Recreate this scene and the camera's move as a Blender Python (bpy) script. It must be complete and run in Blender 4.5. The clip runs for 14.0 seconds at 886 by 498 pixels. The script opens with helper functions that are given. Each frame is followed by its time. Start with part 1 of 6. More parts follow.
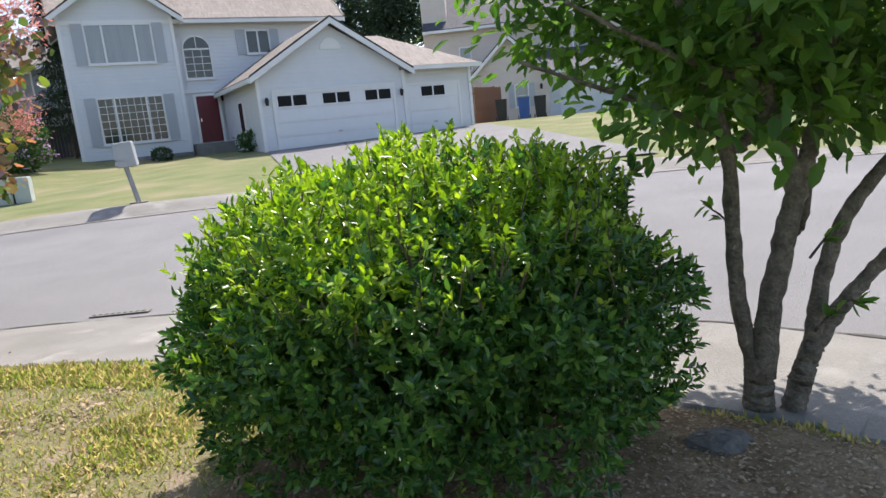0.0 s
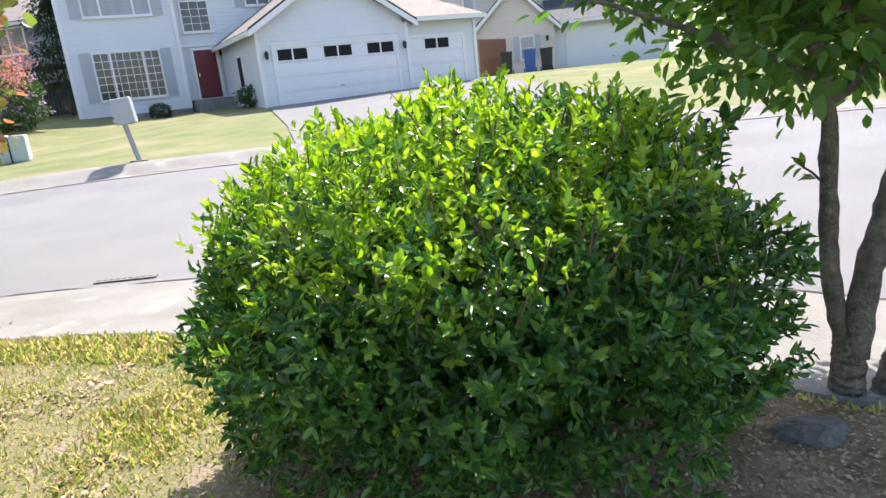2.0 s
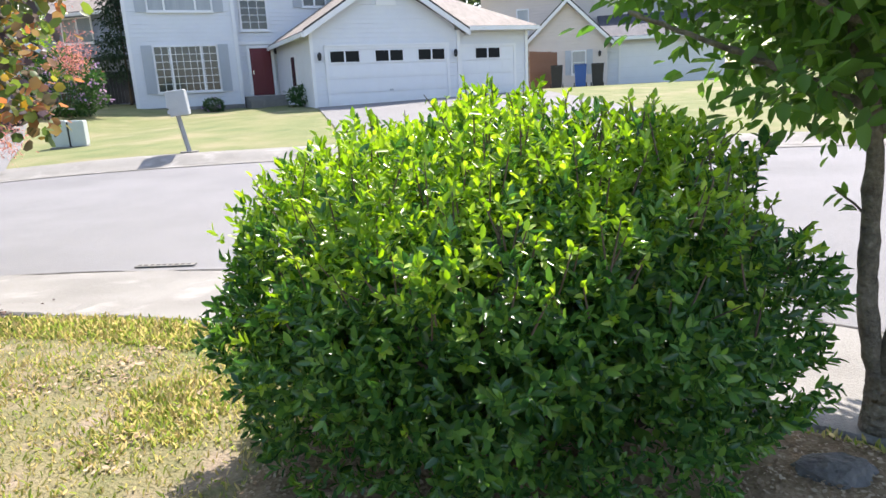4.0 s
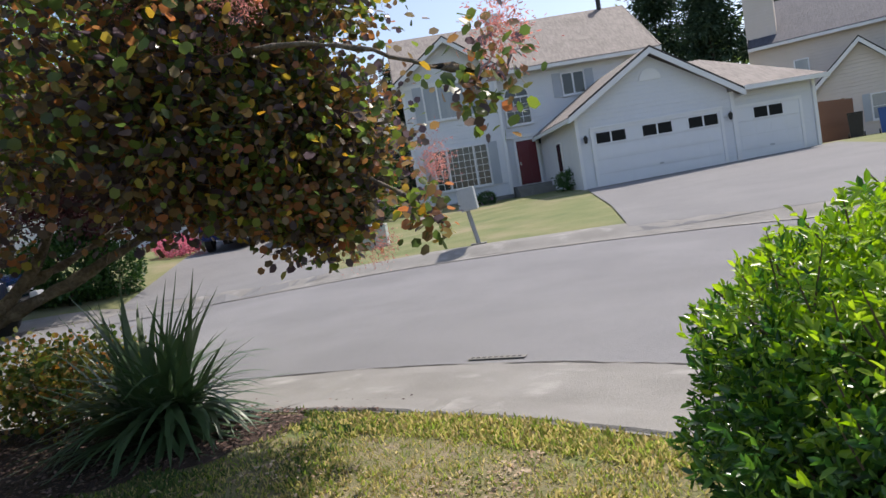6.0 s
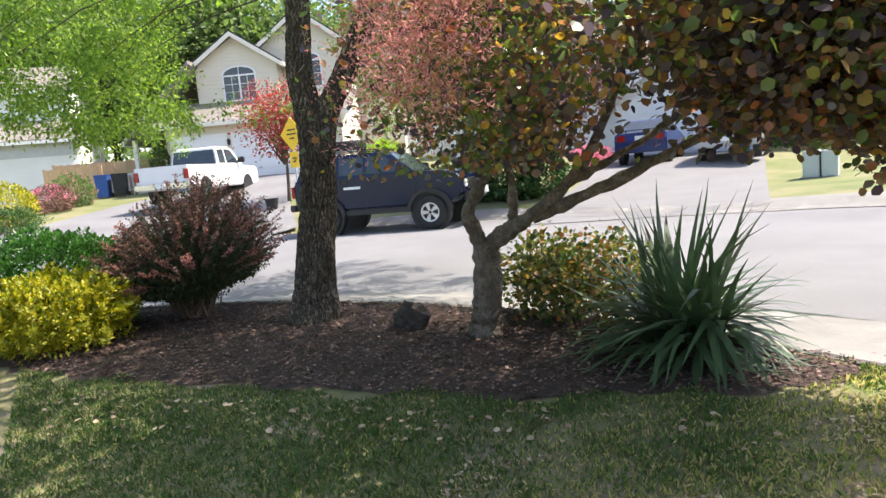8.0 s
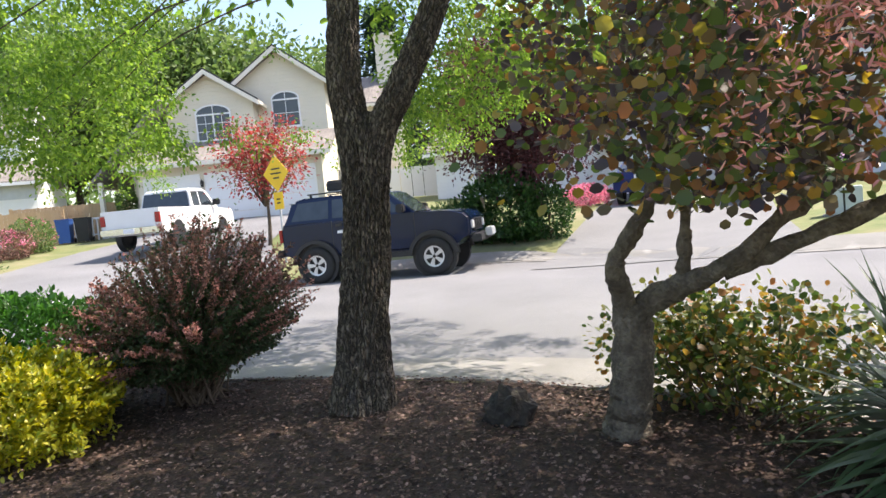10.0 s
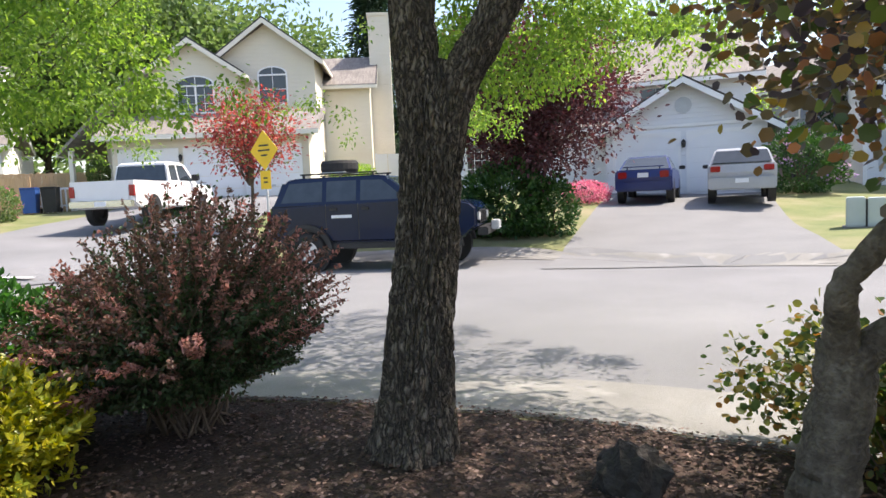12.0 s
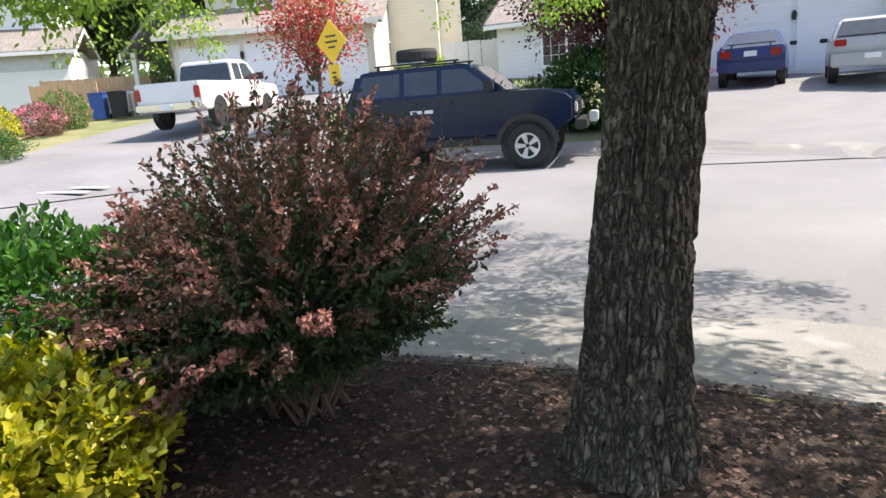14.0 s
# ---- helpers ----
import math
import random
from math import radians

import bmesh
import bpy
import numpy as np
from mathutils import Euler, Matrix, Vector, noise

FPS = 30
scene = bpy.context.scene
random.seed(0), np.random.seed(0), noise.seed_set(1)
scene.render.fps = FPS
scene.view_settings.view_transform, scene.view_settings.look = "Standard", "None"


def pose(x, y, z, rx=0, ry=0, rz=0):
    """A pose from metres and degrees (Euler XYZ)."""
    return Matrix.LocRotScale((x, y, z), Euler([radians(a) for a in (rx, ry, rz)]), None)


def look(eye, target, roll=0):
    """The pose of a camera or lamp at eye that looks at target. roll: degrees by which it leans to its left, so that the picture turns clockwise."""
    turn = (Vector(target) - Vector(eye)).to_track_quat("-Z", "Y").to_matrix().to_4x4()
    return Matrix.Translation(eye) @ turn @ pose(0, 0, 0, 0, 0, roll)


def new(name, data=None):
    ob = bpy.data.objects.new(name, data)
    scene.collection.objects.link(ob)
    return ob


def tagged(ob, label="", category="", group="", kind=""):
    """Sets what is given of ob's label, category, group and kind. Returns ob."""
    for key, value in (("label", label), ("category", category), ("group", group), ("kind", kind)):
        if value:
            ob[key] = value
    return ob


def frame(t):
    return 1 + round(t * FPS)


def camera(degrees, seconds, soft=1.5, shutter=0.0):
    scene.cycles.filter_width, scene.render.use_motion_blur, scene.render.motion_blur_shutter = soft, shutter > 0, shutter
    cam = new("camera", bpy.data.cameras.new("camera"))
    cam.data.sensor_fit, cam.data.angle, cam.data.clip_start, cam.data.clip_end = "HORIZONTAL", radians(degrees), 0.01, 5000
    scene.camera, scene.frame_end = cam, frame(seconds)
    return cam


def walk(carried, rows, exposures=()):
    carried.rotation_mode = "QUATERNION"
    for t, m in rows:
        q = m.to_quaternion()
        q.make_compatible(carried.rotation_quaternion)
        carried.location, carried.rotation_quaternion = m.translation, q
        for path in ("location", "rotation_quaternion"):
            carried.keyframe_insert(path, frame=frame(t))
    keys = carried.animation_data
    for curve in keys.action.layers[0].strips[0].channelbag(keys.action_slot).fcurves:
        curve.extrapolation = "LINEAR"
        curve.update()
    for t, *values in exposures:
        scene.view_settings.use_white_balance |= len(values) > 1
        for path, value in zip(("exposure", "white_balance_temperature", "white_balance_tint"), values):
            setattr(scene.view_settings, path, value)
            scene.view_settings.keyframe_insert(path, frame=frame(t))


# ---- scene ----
cam = camera(67.9, 14.0)
PATH = [
    (0, (-0.263, 0.576, 1.195), (-0.328, 2.539, 0.818), -5.7),
    (0.5, (-0.348, 0.662, 1.181), (-0.299, 2.574, 0.596), -3.0),
    (1, (-0.405, 0.76, 1.168), (-0.544, 2.679, 0.623), -5.2),
    (1.5, (-0.435, 0.856, 1.181), (-0.586, 2.788, 0.688), -4.3),
    (2, (-0.428, 0.864, 1.184), (-0.509, 2.797, 0.68), -6.1),
    (4.5, (-0.39, 0.856, 1.175), (-0.602, 2.795, 0.735), -2.7),
    (5, (-0.564, 0.891, 1.178), (-0.751, 2.848, 0.806), -5.6),
    (5.5, (-0.748, 0.912, 1.185), (-1.2, 2.819, 0.788), -5.0),
    (6, (-0.973, 0.99, 1.226), (-1.892, 2.761, 1.082), -9.6),
    (6.5, (-1.188, 0.974, 1.23), (-2.415, 2.553, 1.187), -7.4),
    (7, (-1.406, 0.804, 1.285), (-2.758, 2.271, 1.144), -9.8),
    (7.5, (-1.62, 0.687, 1.289), (-3.154, 1.951, 1.069), -3.1),
    (8, (-1.87, 0.603, 1.291), (-3.594, 1.588, 1.046), -5.2),
    (10.5, (-3.694, 0.622, 1.334), (-5.362, 1.719, 1.214), -5.6),
    (11, (-3.904, 0.63, 1.343), (-5.59, 1.696, 1.2), -4.6),
    (11.5, (-4.236, 0.695, 1.356), (-5.997, 1.639, 1.266), -3.6),
    (12, (-4.561, 0.731, 1.324), (-6.194, 1.874, 1.162), -2.5),
    (12.5, (-4.855, 0.765, 1.326), (-6.366, 2.035, 1.006), -1.6),
    (13, (-5.168, 0.847, 1.328), (-6.806, 1.959, 1.039), -3.7),
    (13.5, (-5.447, 0.887, 1.339), (-7.188, 1.835, 1.074), -7.2),
    (14, (-5.717, 0.899, 1.34), (-7.418, 1.841, 0.875), -4.6),
]
EXPOSURES = [(0.0, 0.75, 6640, 15.0), (0.5, 1.2, 6640, 15.0), (1.0, 1.25, 6640, 15.0), (1.5, 1.3, 6640, 15.0), (5.0, 1.25, 6640, 15.0), (5.5, 0.85, 6640, 15.0), (6.5, 0.1, 6640, 15.0), (7.0, 0.75, 6880, 15.0), (7.5, 0.9, 6880, 15.0), (8.0, 1.38, 6880, 15.0), (10.5, 1.26, 6880, 15.0), (13.5, 1.16, 6880, 15.0), (14.0, 1.34, 6880, 15.0)]
walk(cam, [(t, look(eye, target, roll)) for t, eye, target, roll in PATH], EXPOSURES)
# ---------------------------------------------------------------- world and light
SUN_AZ, SUN_EL = (0.34, 0.94), 56.0
world = bpy.data.worlds.new("sky_world")
scene.world = world
world.use_nodes = True
wn = world.node_tree.nodes
sky = wn.new("ShaderNodeTexSky")
sky.sky_type, sky.sun_disc = "NISHITA", False
sky.sun_elevation, sky.sun_rotation = radians(SUN_EL), math.atan2(SUN_AZ[0], SUN_AZ[1])
sky.air_density, sky.dust_density = 1.0, 1.6
world.node_tree.links.new(sky.outputs[0], wn["Background"].inputs[0])
wn["Background"].inputs[1].default_value = 0.15
sun_data = bpy.data.lights.new("sun", "SUN")
sun_data.energy, sun_data.angle, sun_data.color = 4.0, radians(0.53), (1.0, 0.95, 0.86)
sun = new("sun", sun_data)
ce = math.cos(radians(SUN_EL))
sun.matrix_world = look((0, 0, 30), (-SUN_AZ[0] * ce * 10, -SUN_AZ[1] * ce * 10, 30 - 10 * math.sin(radians(SUN_EL))))

# ---------------------------------------------------------------- materials
MATS = {}


def material(name, colors, scale=3.0, rough=0.7, bump=0.15, fine=60.0, metal=0.0, island=0.0, through_light=0.0, spec=0.5, stretch=(1, 1, 1), patch=None, objrand=0.0):
    """Two colours mixed by noise at two scales, with fine relief."""
    if name in MATS:
        return MATS[name]
    m = bpy.data.materials.new(name)
    m.use_nodes = True
    nt = m.node_tree
    nd, ln = nt.nodes, nt.links.new
    bsdf = nd["Principled BSDF"]
    co = nd.new("ShaderNodeTexCoord")
    mp = nd.new("ShaderNodeMapping")
    mp.inputs["Scale"].default_value = stretch
    ln(co.outputs["Object"], mp.inputs["Vector"])
    big = nd.new("ShaderNodeTexNoise")
    big.inputs["Scale"].default_value, big.inputs["Detail"].default_value = scale, 5.0
    small = nd.new("ShaderNodeTexNoise")
    small.inputs["Scale"].default_value, small.inputs["Detail"].default_value = fine, 3.0
    ln(mp.outputs[0], big.inputs["Vector"])
    ln(mp.outputs[0], small.inputs["Vector"])
    add = nd.new("ShaderNodeMix")
    add.data_type = "FLOAT"
    add.inputs[0].default_value = 0.4
    ln(big.outputs["Fac"], add.inputs[2])
    ln(small.outputs["Fac"], add.inputs[3])
    fac = add.outputs[0]
    if island or objrand:
        src = nd.new("ShaderNodeNewGeometry").outputs["Random Per Island"] if island else nd.new("ShaderNodeObjectInfo").outputs["Random"]
        im = nd.new("ShaderNodeMix")
        im.data_type = "FLOAT"
        im.inputs[0].default_value = island or objrand
        ln(fac, im.inputs[2])
        ln(src, im.inputs[3])
        fac = im.outputs[0]
    ramp = nd.new("ShaderNodeValToRGB")
    els = ramp.color_ramp.elements
    spots = [0.3 + 0.4 * i / max(1, len(colors) - 1) for i in range(len(colors))]
    if island or objrand:
        spots = [0.12 + 0.76 * i / max(1, len(colors) - 1) for i in range(len(colors))]
    for i, c in enumerate(colors):
        e = els[i] if i < 2 else els.new(spots[i])
        e.position, e.color = spots[i], (*c, 1)
    ln(fac, ramp.inputs[0])
    color = ramp.outputs[0]
    if patch:
        # larger patches of another colour: (colour, scale, low, high)
        pn = nd.new("ShaderNodeTexNoise")
        pn.inputs["Scale"].default_value, pn.inputs["Detail"].default_value = patch[1], 6.0
        ln(co.outputs["Object"], pn.inputs["Vector"])
        mr = nd.new("ShaderNodeMapRange")
        mr.inputs["From Min"].default_value, mr.inputs["From Max"].default_value = patch[2], patch[3]
        ln(pn.outputs["Fac"], mr.inputs["Value"])
        pm = nd.new("ShaderNodeMix")
        pm.data_type = "RGBA"
        ln(mr.outputs[0], pm.inputs[0])
        ln(color, pm.inputs[6])
        pm.inputs[7].default_value = (*patch[0], 1)
        color = pm.outputs[2]
    ln(color, bsdf.inputs["Base Color"])
    bsdf.inputs["Roughness"].default_value, bsdf.inputs["Metallic"].default_value = rough, metal
    bsdf.inputs["Specular IOR Level"].default_value = spec
    if bump:
        bp = nd.new("ShaderNodeBump")
        bp.inputs["Strength"].default_value, bp.inputs["Distance"].default_value = bump, 0.02
        ln(small.outputs["Fac"], bp.inputs["Height"])
        ln(bp.outputs[0], bsdf.inputs["Normal"])
    if through_light:
        tr = nd.new("ShaderNodeBsdfTranslucent")
        hs = nd.new("ShaderNodeHueSaturation")
        hs.inputs["Saturation"].default_value, hs.inputs["Value"].default_value = 1.15, 1.7
        ln(color, hs.inputs["Color"])
        ln(hs.outputs[0], tr.inputs["Color"])
        mx = nd.new("ShaderNodeMixShader")
        mx.inputs[0].default_value = through_light
        ln(bsdf.outputs[0], mx.inputs[1])
        ln(tr.outputs[0], mx.inputs[2])
        ln(mx.outputs[0], nd["Material Output"].inputs["Surface"])
    MATS[name] = m
    return m


def courses(name, colors, step, depth, axis="Z", rough=0.6, joint=0.0, slope=1.0):
    """Lapped boards or shake courses: a saw-tooth relief along one axis, with broken colour."""
    m = material(name, colors, 1.2, rough, 0.0, 25.0)
    nt = m.node_tree
    nd, ln = nt.nodes, nt.links.new
    co = nd.new("ShaderNodeTexCoord")
    sp = nd.new("ShaderNodeSeparateXYZ")
    ln(co.outputs["Object"], sp.inputs[0])
    mul = nd.new("ShaderNodeMath")
    mul.operation = "MULTIPLY"
    mul.inputs[1].default_value = 1.0 / step
    ln(sp.outputs[axis], mul.inputs[0])
    fr = nd.new("ShaderNodeMath")
    fr.operation = "FRACT"
    ln(mul.outputs[0], fr.inputs[0])
    inv = nd.new("ShaderNodeMath")
    inv.operation = "SUBTRACT"
    inv.inputs[0].default_value = 1.0
    ln(fr.outputs[0], inv.inputs[1])
    height = inv.outputs[0]
    if joint:
        fl = nd.new("ShaderNodeMath")
        fl.operation = "FLOOR"
        ln(mul.outputs[0], fl.inputs[0])
        cm = nd.new("ShaderNodeCombineXYZ")
        ln(sp.outputs["X"], cm.inputs[0])
        ln(fl.outputs[0], cm.inputs[1])
        sc = nd.new("ShaderNodeMapping")
        sc.inputs["Scale"].default_value = (1 / joint, 7.31, 1)
        ln(cm.outputs[0], sc.inputs[0])
        wh = nd.new("ShaderNodeTexVoronoi")
        wh.voronoi_dimensions = "2D"
        ln(sc.outputs[0], wh.inputs["Vector"])
        ad = nd.new("ShaderNodeMath")
        ad.operation = "ADD"
        ln(height, ad.inputs[0])
        sepc = nd.new("ShaderNodeSeparateColor")
        ln(wh.outputs["Color"], sepc.inputs[0])
        ln(sepc.outputs[0], ad.inputs[1])
        height = ad.outputs[0]
        old = nd["Principled BSDF"].inputs["Base Color"].links[0].from_socket
        mx = nd.new("ShaderNodeMix")
        mx.data_type, mx.blend_type = "RGBA", "MULTIPLY"
        mx.inputs[0].default_value = 0.45
        ln(old, mx.inputs[6])
        gr = nd.new("ShaderNodeMapRange")
        gr.inputs["To Min"].default_value = 0.55
        gr.inputs["To Max"].default_value = 1.2
        ln(sepc.outputs[0], gr.inputs["Value"])
        ln(gr.outputs[0], mx.inputs[7])
        ln(mx.outputs[2], nd["Principled BSDF"].inputs["Base Color"])
    bp = nd.new("ShaderNodeBump")
    bp.inputs["Strength"].default_value, bp.inputs["Distance"].default_value = 1.0, depth
    ln(height, bp.inputs["Height"])
    ln(bp.outputs[0], nd["Principled BSDF"].inputs["Normal"])
    return m


LEAF = dict(bump=0.0, island=0.75, fine=9.0)
asphalt = material("asphalt", [(0.15, 0.15, 0.156), (0.20, 0.20, 0.207), (0.25, 0.25, 0.256)], 0.5, 0.9, 0.5, 130.0, patch=((0.165, 0.165, 0.17), 0.16, 0.45, 0.7))
concrete = material("concrete", [(0.165, 0.158, 0.145), (0.22, 0.213, 0.198), (0.265, 0.258, 0.242)], 1.7, 0.85, 0.45, 90.0, patch=((0.33, 0.32, 0.30), 2.2, 0.58, 0.72))
drive_mat = material("driveway_asphalt", [(0.16, 0.16, 0.165), (0.21, 0.21, 0.21)], 0.8, 0.9, 0.4, 110.0)
lawn = material("lawn_soil", [(0.11, 0.125, 0.045), (0.185, 0.17, 0.08), (0.25, 0.21, 0.12)], 9.0, 0.95, 0.8, 70.0, patch=((0.27, 0.215, 0.155), 3.2, 0.54, 0.68))
far_lawn = material("far_lawn", [(0.09, 0.13, 0.04), (0.155, 0.175, 0.065), (0.21, 0.20, 0.095)], 1.1, 0.95, 0.6, 30.0, patch=((0.25, 0.22, 0.125), 0.5, 0.5, 0.7))
# greener grass whose dark tone also carries the trees' shade
shade_green_blade = material("shade_green_grass_blade", [(0.035, 0.075, 0.018), (0.06, 0.115, 0.028), (0.10, 0.16, 0.04), (0.22, 0.21, 0.09)], 2.2, 0.6, 0.0, 8.0, island=0.6, through_light=0.3)
blade_mat = material("grass_blade", [(0.14, 0.22, 0.045), (0.24, 0.28, 0.08), (0.40, 0.34, 0.16), (0.50, 0.41, 0.24)], 1.6, 0.7, 0.0, 8.0, island=0.6, through_light=0.6)
mulch_mat = material("bark_mulch", [(0.03, 0.02, 0.015), (0.06, 0.038, 0.028), (0.105, 0.066, 0.05)], 9.0, 0.95, 0.9, 55.0)
chip_mat = material("bark_chip", [(0.03, 0.017, 0.013), (0.068, 0.038, 0.028), (0.125, 0.072, 0.054), (0.26, 0.175, 0.145)], 5.0, 0.9, 0.3, 60.0, island=0.8)
dry_mat = material("dry_mulch", [(0.16, 0.105, 0.055), (0.28, 0.20, 0.115), (0.42, 0.32, 0.205)], 6.0, 0.95, 0.8, 60.0)
bark = material("fissured_bark", [(0.08, 0.062, 0.048), (0.165, 0.132, 0.102), (0.29, 0.245, 0.195)], 14.0, 0.95, 0.0, 60.0, stretch=(1, 1, 0.3))


def fissures(m, scale, width, deep):
    """Upright plates of bark parted by dark cracks, in colour and relief."""
    nd, ln = m.node_tree.nodes, m.node_tree.links.new
    bsdf = nd["Principled BSDF"]
    co, mp = nd.new("ShaderNodeTexCoord"), nd.new("ShaderNodeMapping")
    mp.inputs["Scale"].default_value = (scale, scale, scale * 0.2)
    warp = nd.new("ShaderNodeTexNoise")
    warp.inputs["Scale"].default_value, warp.inputs["Detail"].default_value = 18.0, 4.0
    ln(co.outputs["Object"], warp.inputs["Vector"])
    mixv = nd.new("ShaderNodeMix")
    mixv.data_type = "RGBA"
    mixv.blend_type = "LINEAR_LIGHT"
    mixv.inputs[0].default_value = 0.035
    ln(co.outputs["Object"], mixv.inputs[6])
    ln(warp.outputs["Color"], mixv.inputs[7])
    ln(mixv.outputs[2], mp.inputs["Vector"])
    vo = nd.new("ShaderNodeTexVoronoi")
    vo.feature = "DISTANCE_TO_EDGE"
    vo.inputs["Scale"].default_value = 1.0
    ln(mp.outputs[0], vo.inputs["Vector"])
    mr = nd.new("ShaderNodeMapRange")
    mr.inputs["From Max"].default_value = width
    ln(vo.outputs["Distance"], mr.inputs["Value"])
    col = bsdf.inputs["Base Color"].links[0].from_socket
    mx = nd.new("ShaderNodeMix")
    mx.data_type = "RGBA"
    ln(mr.outputs[0], mx.inputs[0])
    mx.inputs[6].default_value = (*deep, 1)
    ln(col, mx.inputs[7])
    ln(mx.outputs[2], bsdf.inputs["Base Color"])
    grain = nd.new("ShaderNodeTexNoise")
    grain.inputs["Scale"].default_value, grain.inputs["Detail"].default_value = 130.0, 4.0
    ln(co.outputs["Object"], grain.inputs["Vector"])
    ad = nd.new("ShaderNodeMath")
    ad.operation = "MULTIPLY_ADD"
    ln(grain.outputs["Fac"], ad.inputs[0])
    ad.inputs[1].default_value = 0.6
    ln(mr.outputs[0], ad.inputs[2])
    bp = nd.new("ShaderNodeBump")
    bp.inputs["Strength"].default_value, bp.inputs["Distance"].default_value = 0.9, 0.012
    ln(ad.outputs[0], bp.inputs["Height"])
    ln(bp.outputs[0], bsdf.inputs["Normal"])


fissures(bark, 42.0, 0.28, (0.03, 0.023, 0.018))
pale_bark = material("pale_mossy_bark", [(0.07, 0.058, 0.042), (0.17, 0.14, 0.10), (0.30, 0.255, 0.19)], 20.0, 0.9, 0.8, 70.0)
smooth_bark = material("smooth_bark", [(0.04, 0.03, 0.022), (0.095, 0.072, 0.053), (0.19, 0.155, 0.118)], 16.0, 0.9, 0.9, 60.0)
smoke_bark = material("knobbly_grey_bark", [(0.05, 0.04, 0.03), (0.13, 0.105, 0.08), (0.25, 0.21, 0.165)], 13.0, 0.92, 1.0, 55.0)
twig_mat = material("twig", [(0.10, 0.07, 0.05), (0.17, 0.12, 0.085)], 9.0, 0.9, 0.3, 60.0)
hedge_leaf = material("hedge_leaf", [(0.028, 0.08, 0.024), (0.052, 0.135, 0.034), (0.09, 0.20, 0.042), (0.17, 0.31, 0.06)], 1.5, 0.22, through_light=0.36, spec=0.6, **LEAF)
# shoot green, raised to the tone of sun-struck leaves
sunlit_shoot_leaf = material("sunlit_shoot_leaf", [(0.13, 0.24, 0.035), (0.24, 0.38, 0.05), (0.36, 0.48, 0.08)], 1.5, 0.3, through_light=0.45, spec=0.55, **LEAF)
maple_leaf = material("lilac_leaf", [(0.055, 0.125, 0.028), (0.095, 0.19, 0.04), (0.16, 0.27, 0.055)], 1.2, 0.5, through_light=0.52, **LEAF)
smoke_leaf = material("smoke_bush_leaf", [(0.055, 0.044, 0.058), (0.088, 0.068, 0.078), (0.115, 0.10, 0.062), (0.19, 0.125, 0.06), (0.36, 0.15, 0.08)], 0.9, 0.3, through_light=0.5, spec=0.6, **LEAF)
# green leaves, with yellow and orange tones for light on the crown's edge
smoke_lit_green = material("smoke_bush_lit_green_leaf", [(0.05, 0.08, 0.032), (0.085, 0.13, 0.038), (0.15, 0.20, 0.045), (0.40, 0.24, 0.065)], 1.1, 0.36, through_light=0.5, spec=0.6, **LEAF)
smoke_low = material("smoke_low_leaf", [(0.03, 0.06, 0.02), (0.06, 0.10, 0.028), (0.11, 0.14, 0.033), (0.19, 0.18, 0.045), (0.32, 0.14, 0.055)], 1.2, 0.45, through_light=0.38, **LEAF)
plume_mat = material("smoke_plume", [(0.42, 0.17, 0.16), (0.55, 0.26, 0.24), (0.66, 0.38, 0.33)], 2.0, 0.9, through_light=0.4, **LEAF)
barb_leaf = material("barberry_leaf", [(0.07, 0.045, 0.03), (0.12, 0.064, 0.048), (0.18, 0.09, 0.07), (0.30, 0.155, 0.12)], 1.3, 0.55, through_light=0.22, **LEAF)
barb_green = material("barberry_inner_leaf", [(0.022, 0.05, 0.017), (0.042, 0.08, 0.024), (0.055, 0.048, 0.025)], 1.3, 0.55, through_light=0.2, **LEAF)
barb_tip = material("barberry_tip_leaf", [(0.22, 0.09, 0.075), (0.38, 0.17, 0.145), (0.58, 0.31, 0.27)], 1.3, 0.5, through_light=0.3, **LEAF)
gold_leaf = material("gold_leaf", [(0.14, 0.19, 0.02), (0.34, 0.33, 0.025), (0.54, 0.47, 0.05)], 1.6, 0.4, through_light=0.3, **LEAF)
green_leaf = material("green_shrub_leaf", [(0.02, 0.06, 0.018), (0.04, 0.105, 0.025), (0.075, 0.15, 0.035)], 1.6, 0.45, through_light=0.3, **LEAF)
fresh_leaf = material("fresh_shrub_leaf", [(0.03, 0.085, 0.022), (0.055, 0.145, 0.033), (0.10, 0.235, 0.05)], 1.6, 0.35, through_light=0.42, **LEAF)
tree_leaf = material("street_tree_leaf", [(0.085, 0.155, 0.036), (0.165, 0.265, 0.055), (0.29, 0.385, 0.085)], 0.6, 0.45, through_light=0.55, **LEAF)
plum_leaf = material("plum_leaf", [(0.045, 0.018, 0.022), (0.085, 0.03, 0.035), (0.15, 0.055, 0.055)], 0.8, 0.5, through_light=0.35, **LEAF)
red_leaf = material("red_maple_leaf", [(0.17, 0.03, 0.036), (0.34, 0.065, 0.062), (0.50, 0.15, 0.12)], 0.8, 0.5, through_light=0.4, **LEAF)
wood_leaf = material("far_wood_leaf", [(0.07, 0.12, 0.04), (0.12, 0.18, 0.06), (0.18, 0.25, 0.085)], 0.25, 0.6, through_light=0.35, **LEAF)
fir_leaf = material("fir_needle", [(0.02, 0.045, 0.024), (0.035, 0.07, 0.035), (0.055, 0.095, 0.05)], 0.3, 0.7, through_light=0.15, **LEAF)
pink_leaf = material("pink_flower", [(0.50, 0.12, 0.20), (0.66, 0.22, 0.32), (0.75, 0.38, 0.45)], 2.0, 0.6, through_light=0.3, **LEAF)
